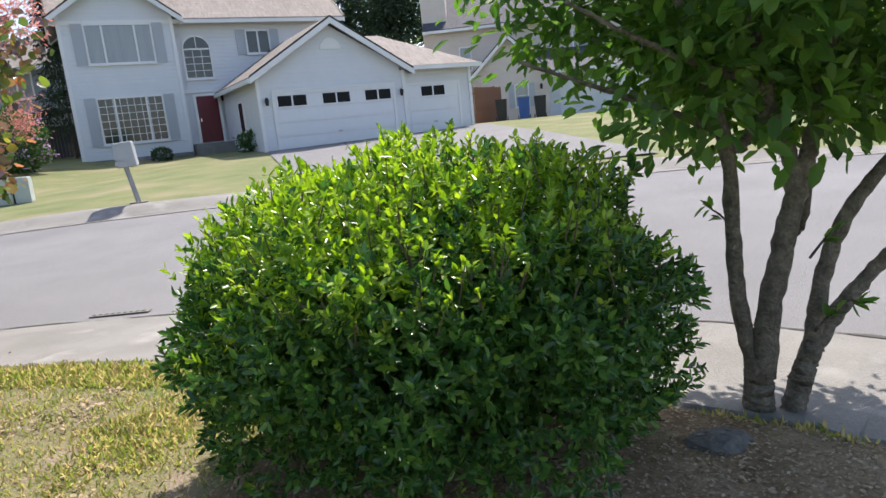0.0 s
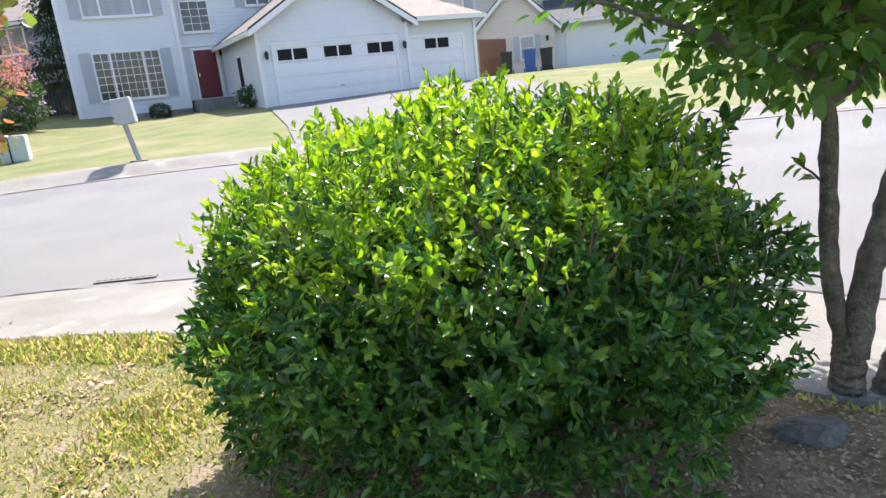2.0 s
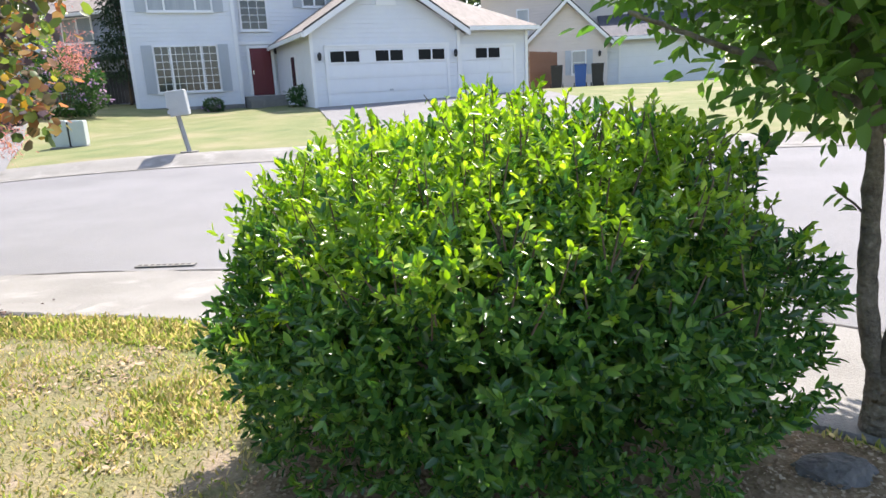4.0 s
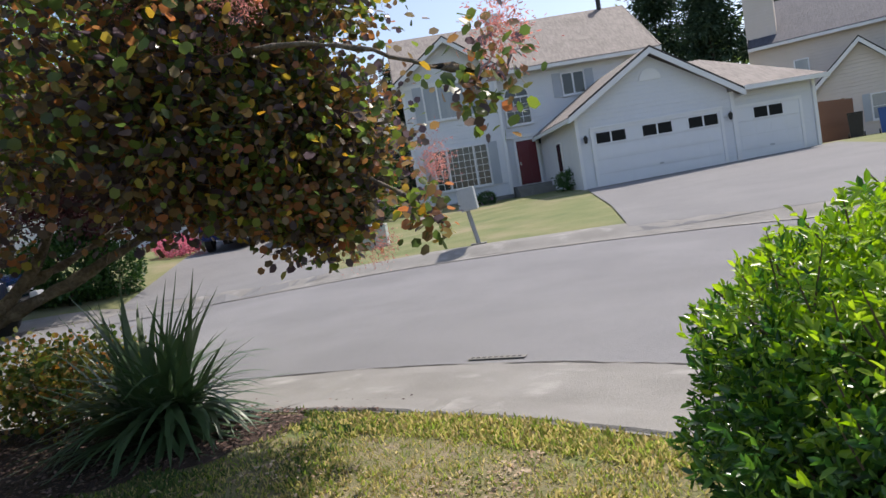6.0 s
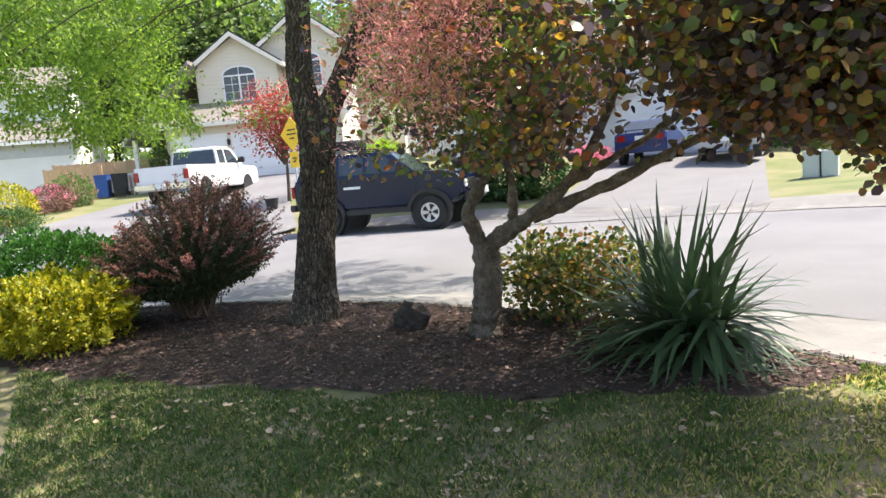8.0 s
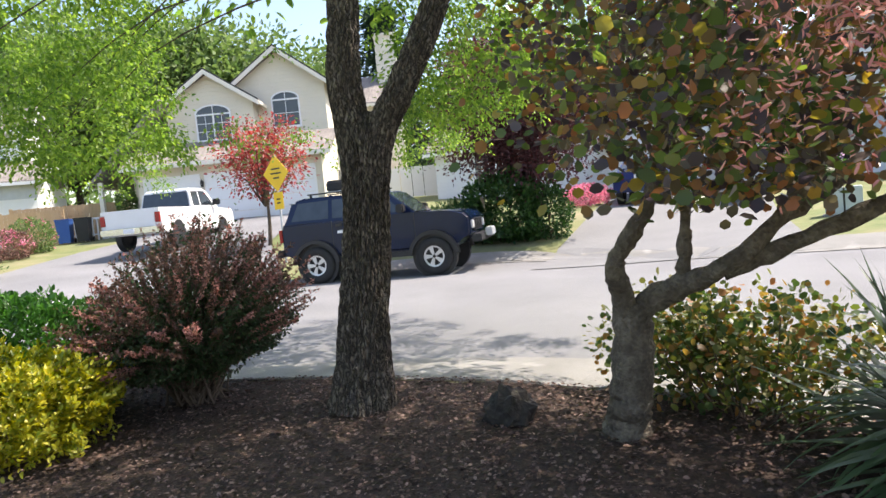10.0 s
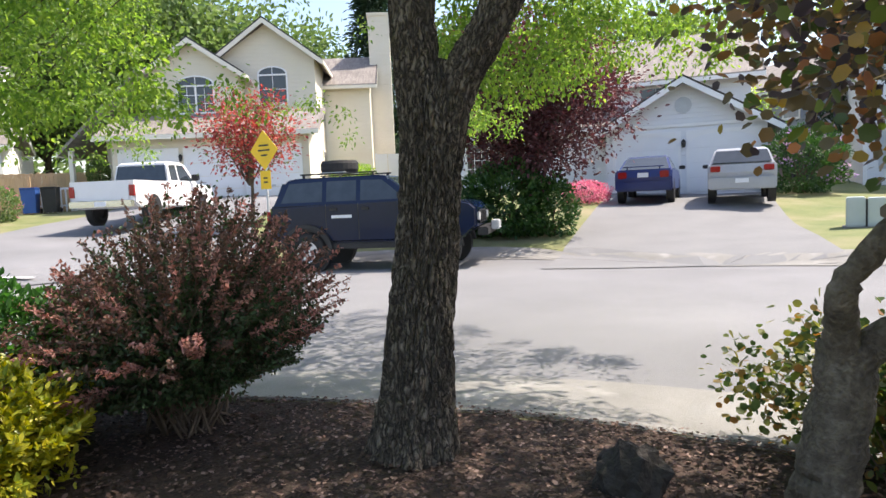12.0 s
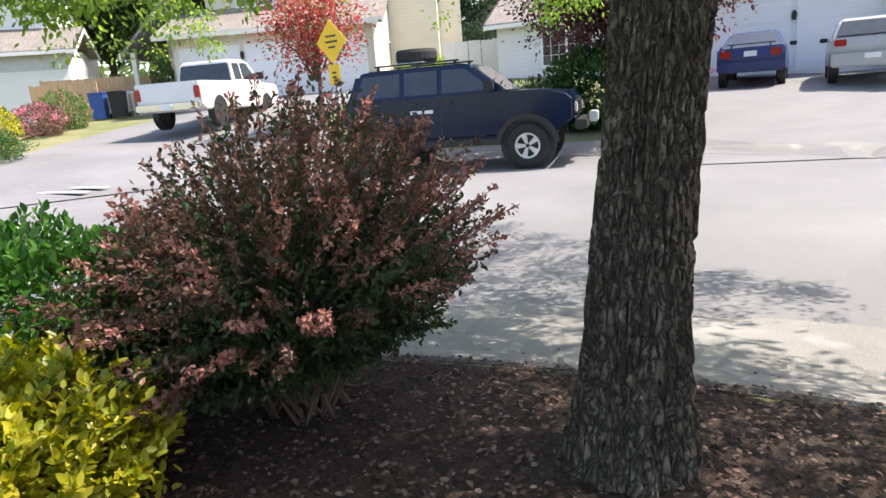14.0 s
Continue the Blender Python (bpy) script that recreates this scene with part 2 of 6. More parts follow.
lilac_leaf2 = material("lilac_flower", [(0.30, 0.17, 0.38), (0.45, 0.30, 0.52), (0.60, 0.42, 0.55)], 2.0, 0.6, through_light=0.3, **LEAF)
yucca_mat = material("yucca_blade", [(0.03, 0.065, 0.03), (0.055, 0.10, 0.045), (0.09, 0.15, 0.06)], 2.0, 0.42, through_light=0.18, **LEAF)
white_siding = courses("white_lap_siding", [(0.66, 0.67, 0.69), (0.72, 0.73, 0.745)], 0.17, 0.022)
beige_siding = courses("beige_lap_siding", [(0.62, 0.54, 0.47), (0.68, 0.60, 0.53)], 0.17, 0.022)
cream_siding = courses("cream_lap_siding", [(0.66, 0.60, 0.48), (0.72, 0.66, 0.54)], 0.17, 0.022)
grey_siding = courses("grey_blue_siding", [(0.22, 0.25, 0.30), (0.27, 0.30, 0.35)], 0.18, 0.02)
bright_siding = courses("plain_white_siding", [(0.72, 0.72, 0.70), (0.78, 0.78, 0.76)], 0.2, 0.025)
shake = courses("shake_roof", [(0.185, 0.162, 0.145), (0.265, 0.238, 0.215)], 0.16, 0.05, "Z", 0.85, 0.35)
dark_roof = courses("dark_shingle_roof", [(0.055, 0.06, 0.08), (0.085, 0.09, 0.11)], 0.14, 0.02, "Z", 0.85, 0.3)
trim_mat = material("white_trim", [(0.74, 0.74, 0.74), (0.80, 0.80, 0.80)], 2.0, 0.5, 0.05)
door_white = material("garage_door_paint", [(0.72, 0.73, 0.75), (0.77, 0.78, 0.80)], 2.0, 0.45, 0.04)
cream_trim = material("cream_trim", [(0.70, 0.66, 0.58), (0.76, 0.72, 0.64)], 2.0, 0.5, 0.05)
shutter_mat = material("grey_shutter", [(0.40, 0.43, 0.47), (0.46, 0.49, 0.53)], 2.0, 0.5, 0.1)
red_door = material("red_door_paint", [(0.11, 0.008, 0.015), (0.135, 0.01, 0.02)], 2.0, 0.4, 0.05)
fascia_dark = material("dark_drip_edge", [(0.03, 0.025, 0.025), (0.05, 0.045, 0.04)], 3.0, 0.6, 0.1)
fence_wood = material("cedar_fence", [(0.42, 0.28, 0.15), (0.55, 0.38, 0.22)], 2.0, 0.8, 0.3, stretch=(1, 1, 0.2), objrand=0.5)
fence_red = material("red_cedar_fence", [(0.20, 0.09, 0.05), (0.27, 0.13, 0.08)], 2.0, 0.8, 0.3)
galv = material("galvanised_paint", [(0.40, 0.42, 0.44), (0.50, 0.52, 0.54)], 4.0, 0.45, 0.08, metal=0.2)
util_mat = material("pale_green_cabinet", [(0.42, 0.47, 0.46), (0.50, 0.55, 0.54)], 3.0, 0.5, 0.08)
post_mat = material("grey_post_wood", [(0.28, 0.29, 0.31), (0.37, 0.38, 0.40)], 5.0, 0.7, 0.3)
sign_yellow = material("sign_yellow", [(0.86, 0.52, 0.01), (0.92, 0.58, 0.015)], 3.0, 0.4, 0.02)
black_mat = material("black_plastic", [(0.012, 0.012, 0.013), (0.022, 0.022, 0.024)], 5.0, 0.55, 0.1)
rubber = material("tyre_rubber", [(0.016, 0.016, 0.017), (0.028, 0.028, 0.028)], 8.0, 0.85, 0.3)
rim_mat = material("alloy_rim", [(0.52, 0.52, 0.53), (0.62, 0.62, 0.63)], 5.0, 0.35, 0.03, metal=0.7)
chrome = material("chrome", [(0.6, 0.6, 0.61), (0.7, 0.7, 0.71)], 5.0, 0.15, 0.0, metal=1.0)
red_lens = material("red_lens", [(0.26, 0.008, 0.01), (0.36, 0.014, 0.014)], 5.0, 0.2, 0.0)
clear_lens = material("clear_lens", [(0.6, 0.6, 0.6), (0.7, 0.7, 0.7)], 5.0, 0.1, 0.0)
plate_mat = material("number_plate", [(0.7, 0.72, 0.75), (0.75, 0.77, 0.8)], 5.0, 0.5, 0.0)
bin_blue = material("blue_bin_plastic", [(0.02, 0.075, 0.28), (0.03, 0.10, 0.34)], 3.0, 0.5, 0.05)
rock_mat = material("dark_rock", [(0.018, 0.015, 0.013), (0.05, 0.042, 0.036)], 9.0, 0.9, 0.8, 40.0)
stone_mat = material("grey_stone", [(0.09, 0.085, 0.08), (0.19, 0.18, 0.165)], 9.0, 0.9, 0.8, 40.0)
brick_path = material("brick_paver", [(0.34, 0.20, 0.14), (0.46, 0.30, 0.22), (0.52, 0.38, 0.29)], 2.0, 0.85, 0.3, 50.0, objrand=0.6)
white_line = material("road_paint", [(0.62, 0.62, 0.6), (0.72, 0.72, 0.7)], 4.0, 0.7, 0.2)
tar = material("tar_seam", [(0.03, 0.03, 0.03), (0.06, 0.055, 0.05)], 6.0, 0.8, 0.3)
straw = material("needle_litter", [(0.20, 0.13, 0.075), (0.38, 0.28, 0.18), (0.54, 0.43, 0.30)], 6.0, 0.9, 0.2, island=0.7)


def paint(name, a, b, coat=0.35):
    m = material(name, [a, b], 1.5, 0.35, 0.0, 20.0)
    m.node_tree.nodes["Principled BSDF"].inputs["Coat Weight"].default_value = coat
    return m


jeep_blue = paint("dark_blue_paint", (0.003, 0.009, 0.036), (0.005, 0.013, 0.046), 0.2)
jeep_blue.node_tree.nodes["Principled BSDF"].inputs["Roughness"].default_value = 0.16
jeep_blue.node_tree.nodes["Principled BSDF"].inputs["Specular IOR Level"].default_value = 0.35
car_glass = material("car_glass", [(0.02, 0.028, 0.036), (0.04, 0.052, 0.064)], 1.0, 0.04, 0.0, 4.0, spec=0.8)
car_blue = paint("blue_car_paint", (0.008, 0.02, 0.11), (0.012, 0.027, 0.14))
car_silver = paint("silver_car_paint", (0.36, 0.37, 0.39), (0.42, 0.43, 0.45))
car_white = paint("white_car_paint", (0.70, 0.70, 0.70), (0.76, 0.76, 0.76))
flat_dark = paint("dark_car_paint", (0.02, 0.02, 0.024), (0.03, 0.03, 0.035))
garage_glass = material("garage_door_glass", [(0.008, 0.009, 0.011), (0.014, 0.016, 0.018)], 1.0, 0.3, 0.0, 5.0, spec=0.12)
glass = material("window_glass", [(0.02, 0.024, 0.028), (0.035, 0.04, 0.045)], 1.0, 0.06, 0.0, 5.0, spec=0.8)
blind_glass = material("curtained_glass", [(0.24, 0.26, 0.28), (0.34, 0.36, 0.38)], 1.2, 0.10, 0.0, 6.0, spec=0.8, stretch=(4, 4, 0.3))


# ---------------------------------------------------------------- mesh tools
def part(name, bm, mat, parent=None, label="", smooth=False):
    me = bpy.data.meshes.new(name)
    bmesh.ops.recalc_face_normals(bm, faces=bm.faces)
    if smooth:
        for f in bm.faces:
            f.smooth = True
    bm.to_mesh(me)
    bm.free()
    me.materials.append(mat)
    ob = new(name, me)
    ob.parent = parent
    if label:
        tagged(ob, label)
    return ob


def thing(name, x, y, z, rz=0.0, label="", category="", group="", kind=""):
    ob = new(name)
    ob.empty_display_size = 0.1
    ob.matrix_world = pose(x, y, z, 0, 0, rz)
    return tagged(ob, label, category, group, kind)


def box(bm, x0, x1, y0, y1, z0, z1, bevel=0.0):
    g = bmesh.ops.create_cube(bm, size=1.0)
    for v in g["verts"]:
        v.co = Vector(((x0 + x1) / 2 + v.co.x * (x1 - x0), (y0 + y1) / 2 + v.co.y * (y1 - y0), (z0 + z1) / 2 + v.co.z * (z1 - z0)))
    if bevel:
        es = list({e for v in g["verts"] for e in v.link_edges})
        bmesh.ops.bevel(bm, geom=es, offset=bevel, segments=2, affect="EDGES")
    return bm


def boxes(*dims, bevel=0.0):
    bm = bmesh.new()
    for d in dims:
        box(bm, *d, bevel=bevel)
    return bm


def prism(bm, pts, axis, a, b):
    """A polygon of (p, q) pulled along one axis from a to b."""
    put = {"x": lambda p, q, s: (s, p, q), "y": lambda p, q, s: (p, s, q), "z": lambda p, q, s: (p, q, s)}[axis]
    lo = [bm.verts.new(put(p, q, a)) for p, q in pts]
    hi = [bm.verts.new(put(p, q, b)) for p, q in pts]
    n = len(pts)
    bm.faces.new(lo)
    bm.faces.new(hi[::-1])
    for i in range(n):
        bm.faces.new((lo[i], hi[i], hi[(i + 1) % n], lo[(i + 1) % n]))
    return bm


def tube(bm, pts, radii, segs=8):
    pts = [Vector([float(c) for c in p]) for p in pts]
    radii = [float(r) for r in radii]
    rings = []
    side = None
    for i, p in enumerate(pts):
        d = (pts[min(i + 1, len(pts) - 1)] - pts[max(i - 1, 0)]).normalized()
        if side is None:
            side = d.cross(Vector((0.3, 1, 0.2))).normalized()
        side = (side - d * side.dot(d)).normalized()
        up = d.cross(side)
        rings.append([bm.verts.new(p + radii[i] * (math.cos(a) * side + math.sin(a) * up)) for a in [2 * math.pi * k / segs for k in range(segs)]])
    for r, s in zip(rings, rings[1:]):
        for k in range(segs):
            bm.faces.new((r[k], r[(k + 1) % segs], s[(k + 1) % segs], s[k]))
    bm.faces.new(rings[0][::-1])
    bm.faces.new(rings[-1])
    return bm


def bent(pts, steps, rng, wob=0.0):
    """A smooth line through a few points, slightly uneven."""
    pts = np.array(pts, float)
    t = np.linspace(0, len(pts) - 1, steps)
    ext = np.vstack([2 * pts[0] - pts[1], pts, 2 * pts[-1] - pts[-2]])
    out = []
    for s in t:
        i = min(int(s), len(pts) - 2)
        f = s - i
        a, b, c, d = ext[i : i + 4]
        out.append(0.5 * (2 * b + (c - a) * f + (2 * a - 5 * b + 4 * c - d) * f**2 + (3 * b - a - 3 * c + d) * f**3))
    out = np.array(out)
    out[1:-1] += rng.normal(0, wob, out[1:-1].shape) if wob else 0
    return out


def raw_mesh(name, verts, quads):
    """A mesh from arrays of places and of four-cornered faces."""
    me = bpy.data.meshes.new(name)
    me.vertices.add(len(verts))
    me.vertices.foreach_set("co", np.asarray(verts, np.float32).ravel())
    me.loops.add(quads.size)
    me.loops.foreach_set("vertex_index", np.asarray(quads, np.int32).ravel())
    me.polygons.add(len(quads))
    me.polygons.foreach_set("loop_start", np.arange(0, quads.size, 4, dtype=np.int32))
    me.update(calc_edges=True)
    return me


def unit(v):
    return v / np.maximum(np.linalg.norm(v, axis=-1, keepdims=True), 1e-9)


SHAPES = {"ovate": (0.25, 0.20, 0.10), "round": (0.40, 0.40, 0.05), "elliptic": (0.20, 0.17, 0.09), "long": (0.13, 0.11, 0.08), "blade": (0.05, 0.03, 0.0), "chip": (0.28, 0.25, 0.02)}


def leaf_mesh(name, where, ahead, face, size, shape, rng):
    """One folded leaf at each place: two quads that meet at the midrib."""
    a, b, fold = SHAPES[shape]
    tmpl = np.array([(0, 0, 0), (a, 0.3, fold), (b, 0.72, fold * 0.7), (0, 1, -0.06), (-b, 0.72, fold * 0.7), (-a, 0.3, fold)])
    y = unit(ahead)
    z = unit(face - (face * y).sum(-1, keepdims=True) * y)
    x = np.cross(y, z)
    size = np.asarray(size).reshape(-1, 1, 1)
    v = where[:, None] + size * (tmpl[None, :, :1] * x[:, None] + tmpl[None, :, 1:2] * y[:, None] + tmpl[None, :, 2:] * z[:, None])
    n = len(where)
    q = (np.array([(0, 1, 2, 3), (0, 3, 4, 5)])[None] + 6 * np.arange(n)[:, None, None]).reshape(-1, 4)
    return raw_mesh(name, v.reshape(-1, 3), q)


def leaves(name, parent, mat, where, ahead, face, size, shape, rng, label=""):
    me = leaf_mesh(name, where, ahead, face, size, shape, rng)
    me.materials.append(mat)
    ob = new(name, me)
    ob.parent = parent
    if label:
        tagged(ob, label)
    return ob


def ball(n, rng):
    return unit(rng.normal(size=(n, 3)))


def shell(n, half, rng, power=2.0, depth=0.25, lumps=0.08, freq=3.0):
    """Places in the outer shell of a rounded block, with their outward ways; uneven by noise."""
    d = ball(n, rng)
    k = (np.abs(d) ** power).sum(-1) ** (-1 / power)
    bump = np.array([noise.noise(Vector(v * freq) + Vector((half[0] * 7, 3, 1))) for v in d]) * lumps
    r = 1 + bump - depth * rng.random(n) ** 2
    p = d * k[:, None] * r[:, None] * np.array(half)
    nrm = unit(np.sign(d) * np.abs(d * k[:, None]) ** (power - 1) / np.array(half))
    return p, nrm


def sprays(centres, per, spread, rng, flat=0.6):
    """Places scattered round the given centres."""
    c = np.repeat(np.asarray(centres, float), per, 0)
    off = rng.normal(size=c.shape) * spread
    off[:, 2] *= flat
    return c + off, off


# ---------------------------------------------------------------- the lie of the land
CX, CY = -3.4, -2.8


def sm(x, a, b):
    t = min(1.0, max(0.0, (x - a) / (b - a)))
    return t * t * (3 - 2 * t)


def r_out(x, y):
    return 15.7 + 1.9 * sm(-x, 11, 15) + 3.0 * sm(x, 1, 9)


def road_z(x, y):
    return -0.08 + 0.04 * min(4.5, max(0.0, y - 9.5)) * sm(x, -14, -7) + 0.055 * max(0.0, min(-x - 18.5, 18))


def land_z(x, y):
    r = math.hypot(x - CX, y - CY)
    if r < 6.95:
        return 0.04 + 0.016 * max(0.0, min(-x - 2, 8))
    if r < 8.4:
        k = (r - 6.95) / 1.45
        return (1 - k) * (0.01 + 0.008 * max(0.0, min(-x - 2, 8))) + k * road_z(x, y)
    ro = r_out(x, y)
    if r < ro:
        return road_z(x, y)
    d = min(r - ro, 18.0)
    s = sm(-x, 12, 16) * sm(y, 3, 10)
    w = sm(-y, -9, -2)
    kerb = 0.10 * sm(r, ro, ro + 0.4)
    return road_z(x, y) + kerb + (1 - w) * ((1 - s) * 0.042 * d + s * (0.105 * min(d, 7.0) + 0.035 * max(0.0, d - 7.0))) + w * 0.02 * d


def strip(name, ra, rb, th0, th1, n, rings, mat, lift, edge=0.0, parent=None, thick=0.0):
    """A sheet between two radii about the bend's centre; a radius may be a function of x and y."""
    bm = bmesh.new()
    rows = []
    for i in range(n + 1):
        th = radians(th0 + (th1 - th0) * i / n)
        c, s = math.cos(th), math.sin(th)
        a = ra(CX + 16 * c, CY + 16 * s) if callable(ra) else ra
        b = rb(CX + 16 * c, CY + 16 * s) if callable(rb) else rb
        row = []
        for k in range(rings + 1):
            r = a + (b - a) * k / rings
            if edge and k in (0, rings):
                r += edge * noise.noise(Vector((th * 14, k, 2.0))) + edge * 0.5 * noise.noise(Vector((th * 60, k, 5.0)))
            x, y = CX + r * c, CY + r * s
            row.append(bm.verts.new((x, y, land_z(x, y) + lift)))
        rows.append(row)
    for p, q in zip(rows, rows[1:]):
        for k in range(rings):
            bm.faces.new((p[k], p[k + 1], q[k + 1], q[k]))
    return part(name, bm, mat, parent, smooth=True)


def patch_sheet(name, pts, mat, lift, cell=0.5, rough_edge=0.0):
    """A sheet over the land inside a polygon given in plan."""
    bm = bmesh.new()
    dense = []
    for (x0, y0), (x1, y1) in zip(pts, pts[1:] + pts[:1]):
        n = max(1, int(math.hypot(x1 - x0, y1 - y0) / cell))
        for i in range(n):
            x, y = x0 + (x1 - x0) * i / n, y0 + (y1 - y0) * i / n
            if rough_edge:
                x += rough_edge * noise.noise(Vector((x * 4, y * 4, 1)))
                y += rough_edge * noise.noise(Vector((x * 4, y * 4, 7)))
            dense.append((x, y))
    f = bm.faces.new([bm.verts.new((x, y, 0)) for x, y in dense])
    bmesh.ops.triangulate(bm, faces=[f])
    if cell >= 0.28:
        for cut in range(6):
            long = [e for e in bm.edges if e.calc_length() > 2.2 * cell]
            if long:
                bmesh.ops.subdivide_edges(bm, edges=long, cuts=1)
                bmesh.ops.triangulate(bm, faces=bm.faces[:])
    for v in bm.verts:
        v.co.z = land_z(v.co.x, v.co.y) + lift
    return part(name, bm, mat)


rng = np.random.default_rng(7)
# one ground sheet out to the horizon, a little below the paved surfaces
bm = bmesh.new()
radii = [0.0, 2, 4, 5.5, 6.6, 6.9, 7.0, 7.4, 8, 8.5, 10, 12, 14, 15.5, 16, 16.5, 17, 17.6, 18.2, 19, 20, 22, 24, 26, 29, 32, 36, 42, 55, 80, 140, 300, 900]
N = 180
prev = None
for r in radii:
    ring = []
    for i in range(N):
        th = 2 * math.pi * i / N
        x, y = CX + r * math.cos(th), CY + r * math.sin(th)
        ring.append(bm.verts.new((x, y, land_z(x, y) - (0.05 if 6.95 < r < r_out(x, y) + 0.7 else 0.016 if 6.95 < r < 30 else 0.0))))
    if prev:
        for i in range(N):
            bm.faces.new((prev[i], ring[i], ring[(i + 1) % N], prev[(i + 1) % N]))
    prev = ring
bmesh.ops.remove_doubles(bm, verts=bm.verts[:], dist=0.0005)
ground = part("ground", bm, far_lawn, smooth=True)
tagged(ground, "sloping suburban ground with dry green lawn", "ground", kind="structure")
near = strip("lawn", 0.3, 6.93, 0, 359.9, 220, 14, lawn, 0.006, 0.05)
tagged(near, "thin sunlit lawn with straw and bare patches", "lawn", kind="structure")
road = strip("road", 8.33, r_out, -40, 225, 260, 16, asphalt, 0.0, 0.035)
tagged(road, "pale grey worn asphalt street curving round the lawn", "road", kind="structure")
walk_way = tagged(new("pavement"), "weathered concrete pavement along the street bend", "pavement", kind="structure")
gutter = strip("gutter", 8.06, 8.36, -40, 225, 240, 2, concrete, 0.006, 0.03, walk_way)
kerb = strip("far_kerb", lambda x, y: r_out(x, y) - 0.25, lambda x, y: r_out(x, y) + 0.75, -40, 148, 220, 5, concrete, 0.012, 0.04)
tagged(kerb, "worn rolled concrete kerb and gutter with soil along it", "kerb", kind="structure")

# ---------------------------------------------------------------- driveways, paint and seams
def paved(name, pts, mat, label, category, lift=0.015, cell=0.3):
    return tagged(patch_sheet(name, pts, mat, lift, cell), label, category, kind="structure")


paved("driveway_1", [(-7.3, 25.5), (-4.7, 17.6), (-3.4, 13.0), (3.6, 13.3), (2.6, 22.0), (1.2, 30.2)], drive_mat, "grey asphalt driveway sloping up to a triple garage", "driveway")
paved("driveway_2", [(-13.2, 8.9), (-9.4, 12.0), (-10.3, 13.3), (-16.2, 22.0), (-17.0, 23.9), (-21.7, 20.8), (-20.4, 19.0)], drive_mat, "grey asphalt driveway with two parked cars", "driveway")
paved("driveway_3", [(-19.4, -3.0), (-19.0, 6.0), (-24.0, 7.4), (-29.6, 11.6), (-34.0, 5.4), (-31.0, 2.6), (-26.5, 0.0), (-23.5, -3.5)], asphalt, "pale asphalt apron with a parked pickup", "driveway", 0.022)
for i, (x, y, l, a) in enumerate([(-20.6, 0.9, 2.0, 35), (-20.3, 0.55, 2.0, 35)]):
    bm = boxes((-l / 2, l / 2, -0.09, 0.09, 0, 0.006))
    ob = part("road_marking", bm, white_line)
    ob.matrix_world = pose(x, y, land_z(x, y) + 0.028, 0, 0, a)
    tagged(ob, "worn white painted line on the asphalt", "road marking", "road markings", "structure")
# dark seam between gutter and pavement
seam = strip("kerb_seam", 8.32, 8.342, 30, 108, 260, 1, tar, 0.0105, 0.05)
tagged(seam, "dark broken seam along the concrete gutter", "joint", kind="structure")
fseam = strip("far_kerb_seam", lambda x, y: r_out(x, y) - 0.02, lambda x, y: r_out(x, y) + 0.008, 55, 140, 220, 1, tar, 0.017, 0.06)
tagged(fseam, "dark line of dirt in the kerb joint", "joint", kind="structure")
# storm drain slot
dr = thing("storm_drain", -3.09, 5.68, land_z(-3.09, 5.68) + 0.012, 2, "rusty slotted drain grate set in the gutter", "drain")
part("frame", boxes((-0.24, 0.24, -0.035, 0.035, 0, 0.006)), concrete, dr)
for i in range(9):
    part("slot", boxes((-0.225 + i * 0.05, -0.197 + i * 0.05, -0.011, 0.011, 0.006, 0.009)), tar, dr)


# ---------------------------------------------------------------- houses
def wall_block(h, name, pts, axis, a, b, mat):
    bm = bmesh.new()
    prism(bm, pts, axis, a, b)
    return part(name, bm, mat, h)


def gable(h, u0, u1, v0, v1, ze, zp, mat, along="v", over=0.4, trim=None, thick=0.16):
    """Two roof slopes with barge boards; the ridge runs along v or u."""
    mid = (u0 + u1) / 2 if along == "v" else (v0 + v1) / 2
    half = (u1 - u0) / 2 if along == "v" else (v1 - v0) / 2
    k = (zp - ze) / half
    lo = half + over
    bm = bmesh.new()
    pts = [(mid - lo, ze - over * k), (mid, zp), (mid + lo, ze - over * k), (mid + lo, ze - over * k + thick), (mid, zp + thick * 1.15), (mid - lo, ze - over * k + thick)]
    if along == "v":
        prism(bm, pts, "y", v0 - over, v1 + over)
    else:
        prism(bm, pts, "x", u0 - over, u1 + over)
    roof = part("roof", bm, mat, h)
    if trim:
        for s in (-1, 1):
            for end in ((v0 - over - 0.05, v0 - over + 0.002) if along == "v" else (u0 - over - 0.05, u0 - over + 0.002), (v1 + over - 0.002, v1 + over + 0.05) if along == "v" else (u1 + over - 0.002, u1 + over + 0.05)):
                bm = bmesh.new()
                q = [(mid + s * lo, ze - over * k - 0.10), (mid, zp - 0.10), (mid, zp + 0.12), (mid + s * lo, ze - over * k + 0.12)]
                prism(bm, q, "y" if along == "v" else "x", *end)
                part("barge_board", bm, trim, roof)
                bm = bmesh.new()
                q = [(mid + s * lo, ze - over * k + 0.121), (mid, zp + 0.121), (mid, zp + 0.20), (mid + s * lo, ze - over * k + 0.20)]
                prism(bm, q, "y" if along == "v" else "x", *end)
                part("drip_edge", bm, fascia_dark, roof)
        for s in (-1, 1):
            bm = bmesh.new()
            e = mid + s * lo
